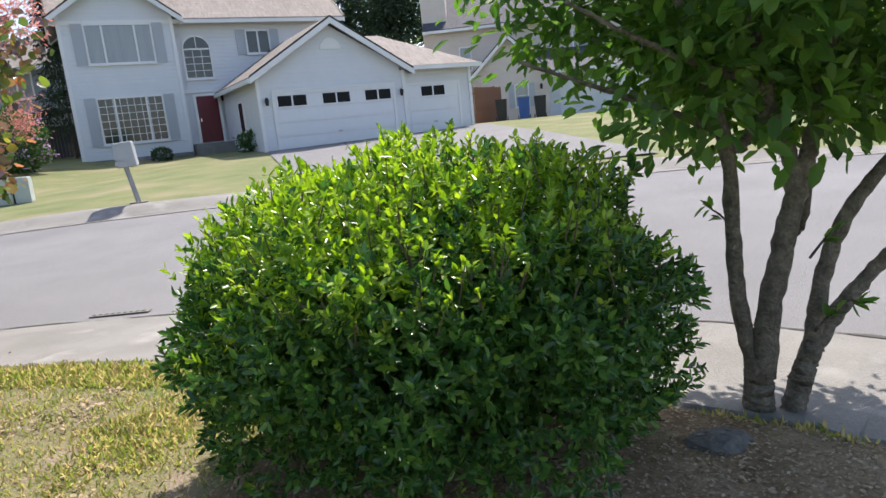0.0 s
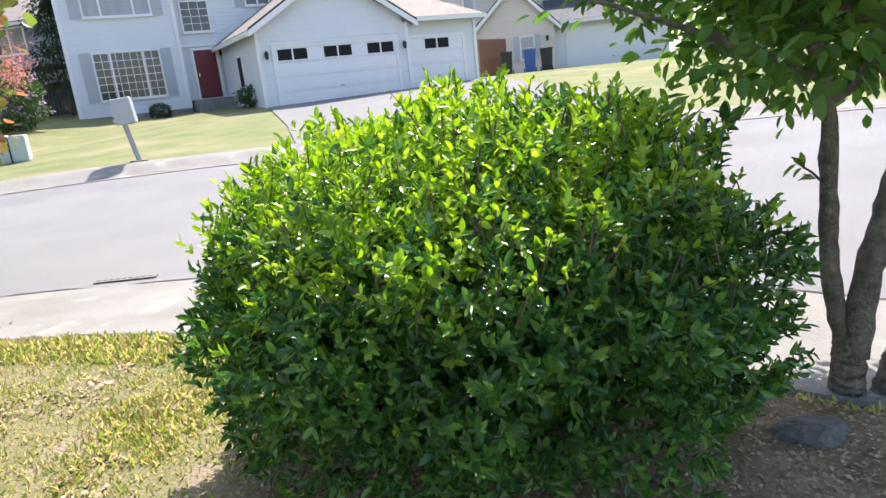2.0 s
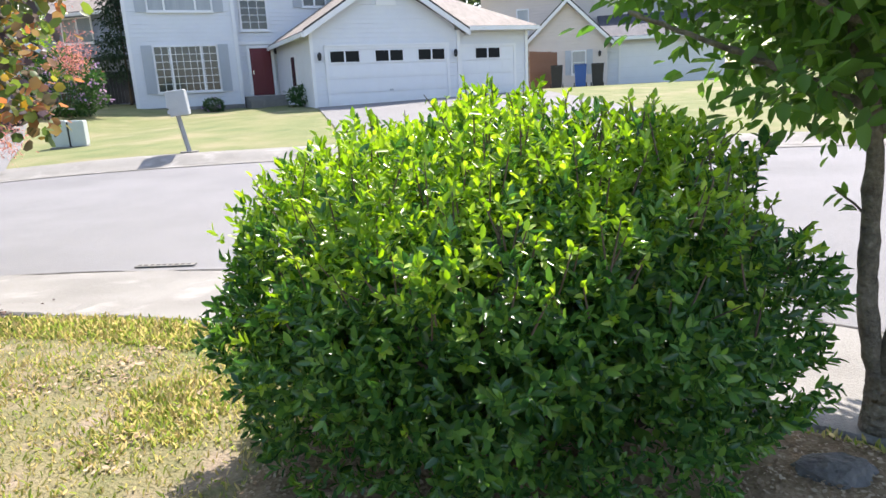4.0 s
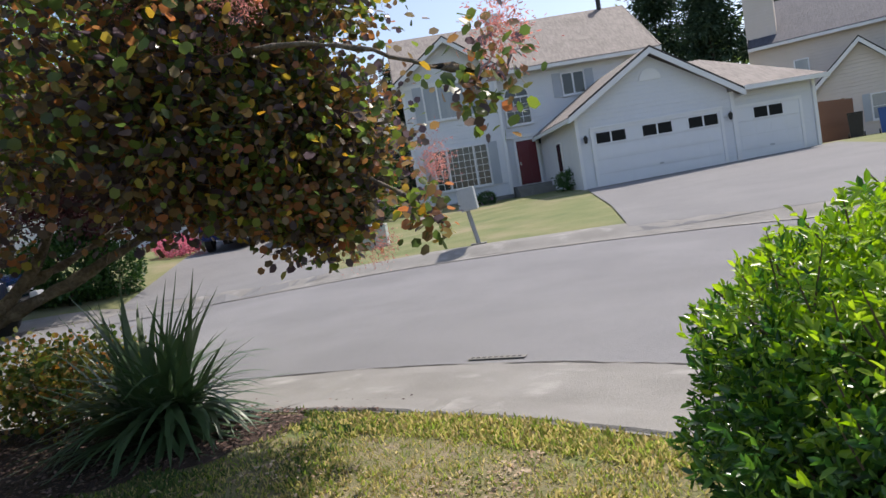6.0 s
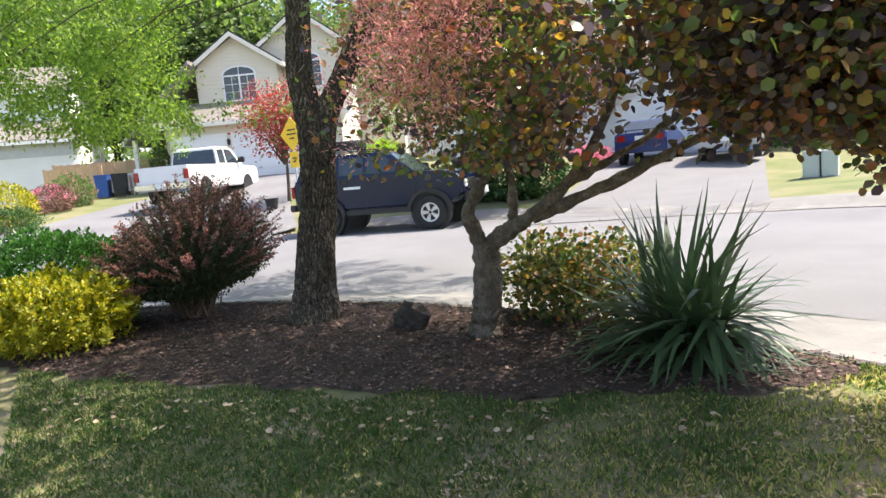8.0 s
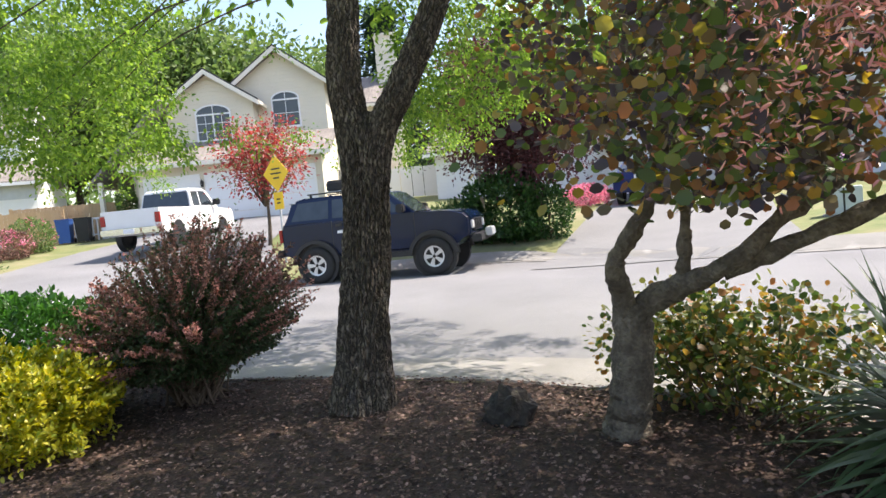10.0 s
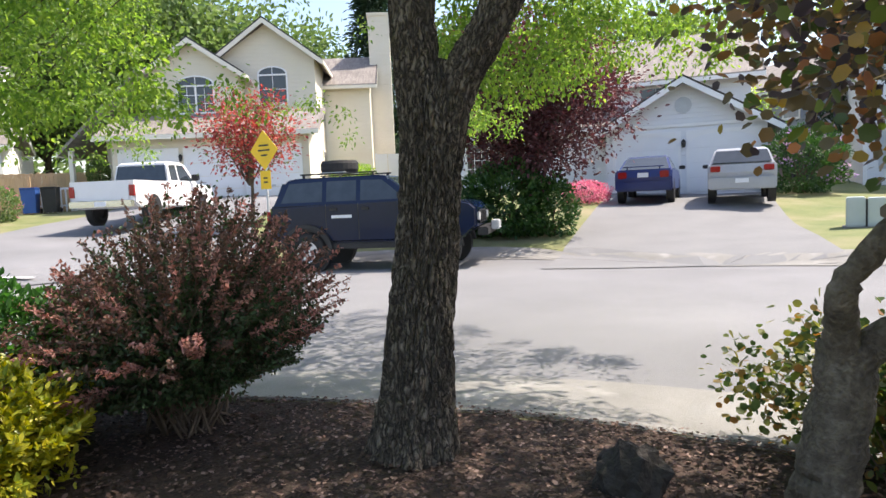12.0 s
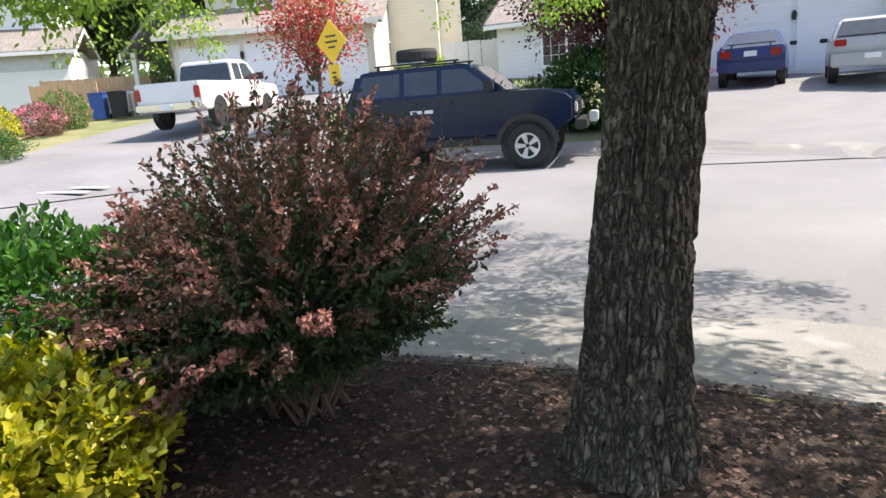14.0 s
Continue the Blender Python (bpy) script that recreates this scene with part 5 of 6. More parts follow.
flat_bits("bark_chips", scatter(BED, 24000, -10.5, -3.5, -1.6, 4.1), rng.uniform(0.01, 0.034, 24000), chip_mat, "chip", "loose bark chips and dead leaves on the bed")
flat_bits("needle_litter", scatter(DRY, 16000, -1.2, 2.6, 0.3, 3.6), rng.uniform(0.006, 0.02, 16000), straw, "chip", "dry needles and chips round the shrub")
LEAFY = [(-6.4, 0.6), (-3.5, 3.3), (-3.2, 3.0), (-6.0, 0.2)]
flat_bits("fallen_leaves", scatter(LEAFY, 130, -6.5, -3.1, 0.1, 3.4), rng.uniform(0.02, 0.04, 130), straw, "round", "few dry leaves at the edge of the lawn", 0.012)

LAWN = [(-4.2, 1.6), (-3.3, 3.8), (-1.2, 3.6), (-1.1, 1.6)]
spots = scatter(LAWN, 9000, -4.2, -1.0, 1.6, 3.8)
spots = spots[[noise.noise(Vector((x * 2.6, y * 2.6, 5))) > 0.22 for x, y, z in spots]]
flat_bits("lawn_litter", spots - (0, 0, 0.012), rng.uniform(0.008, 0.028, len(spots)), straw, "chip", "straw and crumbled leaves in bare lawn patches", 0.008, 0.5)
th = np.radians(rng.uniform(88, 168, 5000))
rad = 6.88 + np.abs(rng.normal(0, 0.16, 5000))
spots = np.stack([CX + rad * np.cos(th), CY + rad * np.sin(th)], -1)
spots = np.column_stack([spots, [land_z(x, y) + 0.024 for x, y in spots]])
flat_bits("pavement_litter", spots, rng.uniform(0.008, 0.03, 5000), chip_mat, "chip", "bark chips strewn over the pavement edge", 0.004, 0.25)
stump = thing("stump", -6.24, 2.77, land_z(-6.24, 2.77), 20, "small dark weathered stump in the mulch", "stump")
bm = bmesh.new()
bmesh.ops.create_icosphere(bm, subdivisions=3, radius=1.0)
for v in bm.verts:
    k = 1 + 0.35 * noise.noise(v.co * 2.2) + 0.12 * noise.noise(v.co * 7)
    v.co = Vector((v.co.x * 0.14 * k, v.co.y * 0.12 * k, 0.06 + max(v.co.z, -0.6) * 0.14 * k))
part("stump_body", bm, rock_mat, stump)
rk = thing("rock", 0.52, 2.62, land_z(0.52, 2.62), 10, "flat grey stone lying beside the shrub", "rock")
bm = bmesh.new()
bmesh.ops.create_icosphere(bm, subdivisions=3, radius=1.0)
for v in bm.verts:
    k = 1 + 0.3 * noise.noise(v.co * 2.0 + Vector((3, 1, 0)))
    v.co = Vector((v.co.x * 0.11 * k, v.co.y * 0.08 * k, 0.02 + v.co.z * 0.04 * k))
part("stone", bm, stone_mat, rk)

# ---------------------------------------------------------------- grass on the near lawn
n = 260000
gx, gy = rng.uniform(-8.5, 1.0, n), rng.uniform(0.2, 4.2, n)
rr = np.hypot(gx - CX, gy - CY)
clump = np.array([noise.noise(Vector((x * 2.1, y * 2.1, 0))) + 0.6 * noise.noise(Vector((x * 7, y * 7, 3))) for x, y in zip(gx, gy)])
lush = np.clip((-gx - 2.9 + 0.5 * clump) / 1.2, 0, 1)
keep = (rr < 6.9 + 0.05 * clump) & (rng.random(n) < np.clip(0.56 + 0.75 * clump + 0.8 * (rr > 6.6) + 0.5 * lush, 0.3, 1))
keep &= ~((gx < -3.8) & (rr > 6.45))
keep &= np.array([not k or not (inside(BED, x + (0.16 if math.hypot(x - CX, y - CY) < 6.3 else 0) * noise.noise(Vector((x * 3, y * 3, 8))), y + (0.16 if math.hypot(x - CX, y - CY) < 6.3 else 0) * noise.noise(Vector((x * 3, y * 3, 2)))) or inside(DRY, x, y)) for k, x, y in zip(keep, gx, gy)])
gx, gy, clump, rr, lush = gx[keep], gy[keep], clump[keep], rr[keep], lush[keep]
n = len(gx)
gz = np.array([land_z(x, y) for x, y in zip(gx, gy)]) + 0.004
lean = np.stack([rng.normal(0, 0.5, n), rng.normal(0, 0.5, n), np.full(n, 0.8)], -1)
face = np.stack([rng.normal(size=n), rng.normal(size=n), np.full(n, 0.2)], -1)
size = rng.uniform(0.012, 0.034, n) * (1 + 0.4 * (rr > 6.6) + 0.5 * np.clip(clump, 0, 1))
at = np.stack([gx, gy, gz], -1)
# towards the trees: greener blades, with tree shade put into their colour
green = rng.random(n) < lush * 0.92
for sel, bmat, txt in ((~green, blade_mat, "thin tufts of green and straw-coloured grass"), (green, shade_green_blade, "dense greener grass near the trees, coloured dark as in shade")):
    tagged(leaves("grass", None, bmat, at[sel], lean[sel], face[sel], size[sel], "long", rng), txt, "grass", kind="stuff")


# ---------------------------------------------------------------- clipped evergreen shrub
def pose_leaves(nrm, up=0.35, jitter=0.6):
    n = len(nrm)
    ahead = nrm + np.array([0, 0, up]) + rng.normal(0, jitter, (n, 3))
    face = nrm * 0.6 + np.array([0, 0, 0.7]) + rng.normal(0, 0.45, (n, 3))
    return ahead, face


bx0, by0, bz0 = -0.40, 2.80, 0.53
hedge = thing("clipped_shrub", bx0, by0, 0.05, 0, "large clipped evergreen shrub with glossy green leaves", "shrub")
HALF = (0.80, 0.72, 0.56)
p, nr = shell(9800, HALF, rng, 2.4, 0.42, 0.2, 3.2)
p[:, 2] += bz0 - 0.05
keepit = p[:, 2] > 0.06 + 0.22 * rng.random(len(p)) * (np.abs(p[:, 0]) < 0.6)
p, nr = p[keepit], nr[keepit]


def rosettes(p, axis, per, length, open_):
    """Leaves set round short shoots: lower ones spread, those at the tip upright."""
    n = len(p)
    axis = unit(axis)
    s = unit(np.cross(axis, rng.normal(size=(n, 3))))
    u = np.cross(axis, s)
    W, A, F = [], [], []
    for k in range(per):
        a = k * 2.4 + rng.normal(0, 0.35, (n, 1))
        t = k / (per - 1)
        out = np.cos(a) * s + np.sin(a) * u
        W.append(p + axis * length * (t - 0.5) * rng.uniform(0.7, 1.3, (n, 1)))
        A.append(out * (open_ - 0.45 * t) + axis * (0.45 + 0.6 * t) + rng.normal(0, 0.16, (n, 3)))
        F.append(axis - out * 0.4 + rng.normal(0, 0.2, (n, 3)))
    return np.vstack(W), np.vstack(A), np.vstack(F)


# sunlight put into the colour: brighter leaves on top, reaching lower for x < 0
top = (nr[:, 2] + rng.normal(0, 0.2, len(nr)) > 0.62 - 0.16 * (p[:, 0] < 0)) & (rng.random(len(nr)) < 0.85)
for sel, hmat, nm, s0, s1, txt in ((~top, hedge_leaf, "foliage", 0.022, 0.042, ""), (top, sunlit_shoot_leaf, "young_foliage", 0.02, 0.04, "top leaves coloured bright yellow-green as if struck by sun")):
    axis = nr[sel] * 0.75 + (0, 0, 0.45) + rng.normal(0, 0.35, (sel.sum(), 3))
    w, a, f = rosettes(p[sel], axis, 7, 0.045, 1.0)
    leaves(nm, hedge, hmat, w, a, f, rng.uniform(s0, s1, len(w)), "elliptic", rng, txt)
ip = ball(9000, rng) * (rng.uniform(0.25, 0.72, (9000, 1))) * HALF * 1.15 + (0, 0, bz0 - 0.05)
ip = ip[ip[:, 2] > 0.15]
leaves("inner_foliage", hedge, hedge_leaf, ip, rng.normal(size=ip.shape), rng.normal(size=ip.shape), rng.uniform(0.04, 0.07, len(ip)), "ovate", rng)
stems, sl = bmesh.new(), []
sp, sn = shell(1200, HALF, rng, 2.35, 0.02, 0.15, 3.2)
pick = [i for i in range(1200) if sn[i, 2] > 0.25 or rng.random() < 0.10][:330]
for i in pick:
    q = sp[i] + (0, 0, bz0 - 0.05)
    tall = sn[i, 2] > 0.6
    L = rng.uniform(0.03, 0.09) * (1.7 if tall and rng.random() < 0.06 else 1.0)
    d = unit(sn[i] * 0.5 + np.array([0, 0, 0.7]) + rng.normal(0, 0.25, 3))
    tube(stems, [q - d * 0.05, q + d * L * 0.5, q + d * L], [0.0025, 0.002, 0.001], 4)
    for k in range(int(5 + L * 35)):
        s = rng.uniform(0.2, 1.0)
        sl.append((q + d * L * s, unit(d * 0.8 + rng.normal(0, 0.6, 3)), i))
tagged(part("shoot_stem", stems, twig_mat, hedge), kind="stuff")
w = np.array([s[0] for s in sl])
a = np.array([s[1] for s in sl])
leaves("shoot_foliage", hedge, sunlit_shoot_leaf, w, a, rng.normal(size=a.shape) + (0, 0, 1), rng.uniform(0.017, 0.032, len(w)), "ovate", rng)
# tall single shoot on the street side
bm = bmesh.new()
q0 = np.array([0.62, -0.12, 0.76])
tube(bm, [q0, q0 + (0.03, 0, 0.12), q0 + (0.09, 0, 0.2)], [0.004, 0.003, 0.002], 5)
part("shoot_stem", bm, twig_mat, hedge)
t = rng.uniform(0.2, 1, 16)
w = q0 + np.stack([0.08 * t, 0 * t, 0.2 * t], -1)
leaves("shoot_foliage", hedge, hedge_leaf, w, unit(rng.normal(size=(16, 3)) + (0.2, 0, 0.8)), rng.normal(size=(16, 3)), rng.uniform(0.04, 0.065, 16), "ovate", rng)
bm = bmesh.new()
for i in range(26):
    a0 = rng.uniform(0, 2 * math.pi)
    b = np.array([0.25 * math.cos(a0), 0.2 * math.sin(a0), 0])
    e = np.array([0.75 * math.cos(a0), 0.55 * math.sin(a0), rng.uniform(0.5, 0.85)])
    line = bent([b, (b + e) / 2 + rng.normal(0, 0.06, 3), e], 6, rng, 0.01)
    tube(bm, line, np.linspace(0.014, 0.004, 6), 5)
part("branch_mass", bm, smooth_bark, hedge)


# ---------------------------------------------------------------- small multi-stemmed tree beside the shrub
def limb(thing_, name, pts, r0, r1, mat, steps=10, segs=8, wob=0.006):
    line = bent(pts, steps, rng, wob)
    bm = bmesh.new()
    tube(bm, line, np.linspace(r0, r1, steps) * (1 + rng.normal(0, 0.05, steps)), segs)
    return part(name, bm, mat, thing_, smooth=True)


tz = land_z(0.8, 2.85)
lil = thing("small_tree", 0.8, 2.85, tz, 0, "small multi-stemmed tree with broad green leaves", "tree")
O = np.array([0.8, 2.85, tz])
for pts, r0, r1 in [
    ([(0.765, 2.86, -0.02), (0.762, 2.86, 0.1), (0.76, 2.86, 0.25)], 0.056, 0.046),
    ([(0.75, 2.86, 0.18), (0.705, 2.88, 0.45), (0.687, 2.88, 0.683), (0.663, 2.88, 1.037), (0.60, 2.93, 1.3), (0.5, 3.0, 1.7)], 0.032, 0.016),
    ([(0.77, 2.85, 0.18), (0.80, 2.85, 0.45), (0.843, 2.84, 0.67), (0.875, 2.83, 0.86), (0.86, 2.84, 0.98), (0.80, 2.87, 1.2), (0.7, 2.9, 1.8)], 0.047, 0.016),
    ([(0.87, 2.83, 0.80), (0.93, 2.83, 1.02), (0.98, 2.84, 1.25), (1.1, 2.85, 1.8)], 0.034, 0.014),
    ([(0.864, 2.85, -0.02), (0.905, 2.84, 0.16), (0.943, 2.83, 0.30)], 0.043, 0.036),
    ([(0.94, 2.83, 0.28), (0.955, 2.82, 0.48), (1.02, 2.82, 0.70), (1.11, 2.8, 0.86), (1.25, 2.75, 1.08), (1.4, 2.7, 1.5)], 0.033, 0.016),
    ([(0.943, 2.83, 0.28), (1.02, 2.83, 0.40), (1.12, 2.82, 0.53), (1.24, 2.78, 0.70), (1.45, 2.7, 1.1)], 0.032, 0.016),
    ([(0.83, 2.9, 0.5), (0.90, 2.9, 0.66), (0.95, 2.9, 0.78), (0.98, 2.9, 1.2)], 0.016, 0.012),
    ([(0.665, 2.88, 1.0), (0.73, 2.88, 1.03), (0.80, 2.87, 1.12)], 0.02, 0.018),
    ([(0.66, 2.88, 1.06), (0.4, 2.97, 1.2), (0.0, 3.05, 1.38)], 0.014, 0.006),
    ([(0.80, 2.83, 1.2), (0.45, 2.7, 1.32), (0.1, 2.6, 1.5)], 0.013, 0.005),
]:
    stem = limb(lil, "stem", np.array(pts) - O, r0, r1, pale_bark, 34, 12, 0.002)
    for v in stem.data.vertices:
        v.co += v.normal * 0.007 * max(0.0, noise.noise(v.co * 38.0) + 0.6 * noise.noise(v.co * 90.0) - 0.1)
cl = []
while len(cl) < 560:
    d = ball(1, rng)[0] * rng.uniform(0.35, 1.0) ** 0.5
    c = np.array([1.12, 2.98, 1.72]) + d * (1.3, 0.9, 0.74)
    low = 1.05 + 0.10 * noise.noise(Vector(c * 2.0)) + 0.06 * abs(c[0] - 0.5)
    if c[2] > low and not (c[0] < 0.4 and (c[2] < 1.15 or c[1] < 3.2)):
        cl.append(c)
# the crown goes on above and behind, and shades the clipped shrub
while len(cl) < 840:
    c = np.array([rng.uniform(-0.12, 2.3), rng.uniform(2.7, 4.1), rng.uniform(1.75, 3.0)])
    k = c[0] - 0.227 * (c[2] - 1.0)
    if k > 0.02 + 0.22 * noise.noise(Vector(c * 2.3)) and c[1] - 0.634 * (c[2] - 1.0) > 1.9:
        cl.append(c)
w, off = sprays(cl, 32, 0.10, rng, 0.7)
leaves("crown", lil, maple_leaf, w - O, unit(off + rng.normal(0, 0.06, off.shape) + (0, 0, -0.06)), rng.normal(0, 0.5, off.shape) + (0, 0, 1), rng.uniform(0.045, 0.088, len(w)), "ovate", rng)
for root, tip in [((0.70, 2.89, 0.72), (0.60, 2.93, 0.82)), ((0.905, 2.79, 0.62), (0.98, 2.74, 0.74)), ((0.98, 2.74, 0.47), (1.04, 2.71, 0.47)), ((0.92, 2.78, 0.36), (0.97, 2.74, 0.44))]:
    r, e = np.array(root) - O, np.array(tip) - O
    bm = bmesh.new()
    tube(bm, [r, (r + e) / 2 + (0, 0, 0.01), e], [0.005, 0.004, 0.002], 5)
    sprig = part("low_sprig", bm, smooth_bark, lil)
    tt = rng.uniform(0.35, 1.05, (7, 1))
    leaves("sprig_foliage", sprig, maple_leaf, r + (e - r) * tt, unit(e - r) + rng.normal(0, 0.7, (7, 3)), rng.normal(0, 0.4, (7, 3)) + (0, 0, 1), rng.uniform(0.04, 0.065, 7), "ovate", rng)

# ---------------------------------------------------------------- smoke tree
sz = land_z(-5.62, 3.08)
smk = thing("smoke_tree", -5.62, 3.08, sz, 0, "smoke tree with dark purple round leaves and pink plumes", "tree")
O = np.array([-5.62, 3.08, sz])
for pts, r0, r1 in [
    ([(-5.67, 3.05, 0.02), (-5.645, 3.055, 0.18), (-5.60, 3.06, 0.45), (-5.55, 3.05, 0.78)], 0.125, 0.088),
    ([(-5.56, 3.04, 0.68), (-5.54, 2.96, 0.84), (-5.50, 2.89, 0.99), (-5.42, 2.92, 1.12), (-5.30, 2.95, 1.32), (-5.1, 2.9, 1.8)], 0.056, 0.025),
    ([(-5.56, 3.05, 0.70), (-5.46, 3.09, 0.80), (-5.338, 3.105, 0.855), (-5.184, 3.09, 0.915), (-5.06, 3.11, 0.97), (-4.95, 3.25, 1.12), (-4.8, 3.4, 1.4), (-4.5, 3.4, 1.9)], 0.07, 0.02),
    ([(-5.3, 3.1, 0.87), (-5.27, 3.08, 1.05), (-5.22, 3.04, 1.22), (-5.0, 2.7, 1.6), (-4.9, 2.5, 1.9)], 0.034, 0.012),
    ([(-5.1, 3.1, 0.94), (-4.85, 3.35, 1.06), (-4.4, 3.7, 1.3), (-3.6, 3.9, 1.6), (-2.8, 4.1, 1.7)], 0.045, 0.008),
    ([(-4.95, 3.25, 1.12), (-4.7, 3.8, 1.4), (-4.0, 4.2, 1.9), (-3.0, 4.2, 2.3)], 0.03, 0.006),
    ([(-3.6, 3.9, 1.6), (-3.0, 3.8, 1.5), (-2.45, 3.5, 1.3), (-2.23, 3.4, 1.17)], 0.012, 0.004),
    ([(-4.9, 2.5, 1.9), (-4.3, 2.1, 1.9), (-3.6, 1.9, 1.8)], 0.014, 0.005),
    ([(-4.5, 3.4, 1.9), (-3.4, 3.2, 2.0), (-2.4, 2.9, 1.85), (-1.65, 2.65, 1.55)], 0.012, 0.003),
]:
    bough = limb(smk, "limb", np.array(pts) - O, r0, r1, smoke_bark, 30, 14, 0.003)
    for v in bough.data.vertices:
        v.co += v.normal * 0.014 * (noise.noise(v.co * 9.0) + 0.7 * noise.noise(v.co * 24.0))
cl = []
while len(cl) < 1050:
    d = ball(1, rng)[0] * rng.uniform(0.2, 1.0) ** 0.4
    c = np.array([-4.35, 3.25, 2.15]) + d * (1.75, 1.25, 1.05)
    low = 1.15 + 0.16 * noise.noise(Vector(c * 1.7)) + 0.22 * sm(-c[0], 4.6, 5.6) - 0.12 * sm(c[0], -4.3, -3.2) * sm(c[1], 3.0, 3.8)
    if len(cl) % 20 < 9:
        c = np.array([-3.38, 3.72, 1.95]) + d * (0.9, 0.75, 0.98)
        low = 0.98 + 0.12 * noise.noise(Vector(c * 1.9))
    head = math.degrees(math.atan2(-(c[0] + 1.85), c[1] - 0.62))
    reach = math.hypot(c[0] + 1.85, c[1] - 0.62)
    if 24 < head < 49:
        low = max(low, 1.31 + reach * (0.02 + 0.085 * sm(head, 36, 41)) + 0.06 * noise.noise(Vector(c * 3)))
    if head < 22 and c[2] < 2.2:
        continue
    side = -0.722 * (c[1] - 0.64) - 0.692 * (c[0] + 3.67)
    if c[2] > low and math.hypot(c[0] + 1.6, c[1] - 0.9) > 1.5 and side < 0.05 and c[1] > 1.55:
        cl.append(c)
cl += [q for q in np.array([-3.06, 3.85, 1.62]) + rng.normal(size=(140, 3)) * (0.15, 0.17, 0.26) if q[2] > 1.3]
tufts = [(-2.26 + rng.normal(0, 0.03), 3.42 + rng.normal(0, 0.04), 1.19 + rng.normal(0, 0.03)) for i in range(5)]
tufts += [(-1.62 + rng.normal(0, 0.06), 2.64 + rng.normal(0, 0.06), 1.53 + rng.normal(0, 0.06)) for i in range(8)]
cl += [(-3.8 + rng.normal(0, 0.25), 1.95 + rng.normal(0, 0.15), 1.9 + rng.normal(0, 0.2)) for i in range(40)]
cl += [(-4.3 + rng.normal(0, 0.2), 2.05 + rng.normal(0, 0.15), 1.56 + rng.normal(0, 0.17)) for i in range(22)]
cl += [(-4.75 + rng.normal(0, 0.2), 2.75 + rng.normal(0, 0.2), 1.45 + rng.normal(0, 0.15)) for i in range(26)]
cl += [(-3.25 + rng.normal(0, 0.15), 3.93 + rng.normal(0, 0.12), 1.16 + abs(rng.normal(0, 0.14))) for i in range(60)]
cl += [q for q in np.array([-3.45, 3.65, 1.62]) + rng.normal(size=(220, 3)) * (0.28, 0.26, 0.24) if q[2] > 1.26]
w, off = sprays(cl, 34, 0.11, rng, 0.8)
clear = w[:, 2] > 1.2 + 0.08 * rng.random(len(w)) - 0.26 * ((np.hypot(w[:, 0] + 3.25, w[:, 1] - 3.93) < 0.36))
w, off = w[clear], off[clear]
tw, toff = sprays(tufts, 24, 0.05, rng, 0.9)
w, off = np.vstack([w, tw]), np.vstack([off, toff])
# some green leaves all over; larger shares paint the lit and near sides lighter
green = rng.random(len(w)) < 0.12 + 0.3 * (w[:, 0] > -3.3) + 0.4 * (w[:, 1] < 2.6)
for sel, smat, nm in ((~green, smoke_leaf, "crown"), (green, smoke_lit_green, "green_crown")):
    k = sel.sum()
    leaves(nm, smk, smat, w[sel] - O, unit(off[sel] + rng.normal(0, 0.07, (k, 3))), rng.normal(0, 0.7, (k, 3)) + (0, 0, 0.6), rng.uniform(0.03, 0.06, k) * np.where((w[sel][:, 1] < 2.4) | (w[sel][:, 0] > -2.2), 0.75, 1.0), "round", rng)


def plume(centre, half, n, dens):
    lobes = np.array(centre) + rng.normal(0, 0.55, (max(3, dens // 9), 3)) * half
    c = lobes[rng.integers(len(lobes), size=dens)] + rng.normal(0, 0.28, (dens, 3)) * half
    w, off = sprays(c, n // dens, 0.035, rng, 1.0)
    return tagged(leaves("plume", smk, plume_mat, w - O, off + rng.normal(0, 0.05, off.shape), rng.normal(size=off.shape), rng.uniform(0.008, 0.02, len(w)), "long", rng), "fluffy pink flower plumes", kind="stuff")


plume((-3.82, 1.58, 1.68), (0.26, 0.20, 0.28), 8000, 120)
plume((-3.75, 1.7, 1.95), (0.25, 0.18, 0.16), 5000, 60)
plume((-3.7, 2.2, 1.95), (0.2, 0.2, 0.16), 1800, 18)
plume((-2.62, 4.15, 1.45), (0.07, 0.1, 0.14), 900, 10)
plume((-2.95, 4.05, 1.02), (0.12, 0.12, 0.06), 700, 8)
plume((-1.55, 2.62, 1.66), (0.06, 0.06, 0.05), 700, 8)
plume((-3.0, 3.0, 2.2), (0.25, 0.25, 0.2), 1800, 18)

# low seedlings under it, and the sword-leaved clump
lowz = land_z(-5.4, 3.75)
seed = thing("low_shrub", -5.4, 3.75, lowz, 0, "low shrub with green and bronze round leaves", "shrub")
cl = np.array([-0.15, 0.02, 0.32]) + ball(240, rng) * (rng.random((240, 1)) ** 0.5) * (0.85, 0.42, 0.36)
cl = cl[cl[:, 2] > 0.05]
w, off = sprays(cl, 20, 0.06, rng, 0.9)
w[:, 2] = np.maximum(w[:, 2], 0.02)
leaves("foliage", seed, smoke_low, w, off + rng.normal(0, 0.04, off.shape), rng.normal(0, 0.6, off.shape) + (0, 0, 0.8), rng.uniform(0.03, 0.052, len(w)), "round", rng)
bm = bmesh.new()
for i in range(46):
    e = cl[rng.integers(len(cl))]
    b = np.array([e[0] * 0.5, e[1] * 0.5, 0])
    tube(bm, bent([b, (b + e) / 2 + (0, 0, 0.05), e + (0, 0, 0.06)], 5, rng), np.linspace(0.006, 0.002, 5), 4)
part("twig_mass", bm, twig_mat, seed)

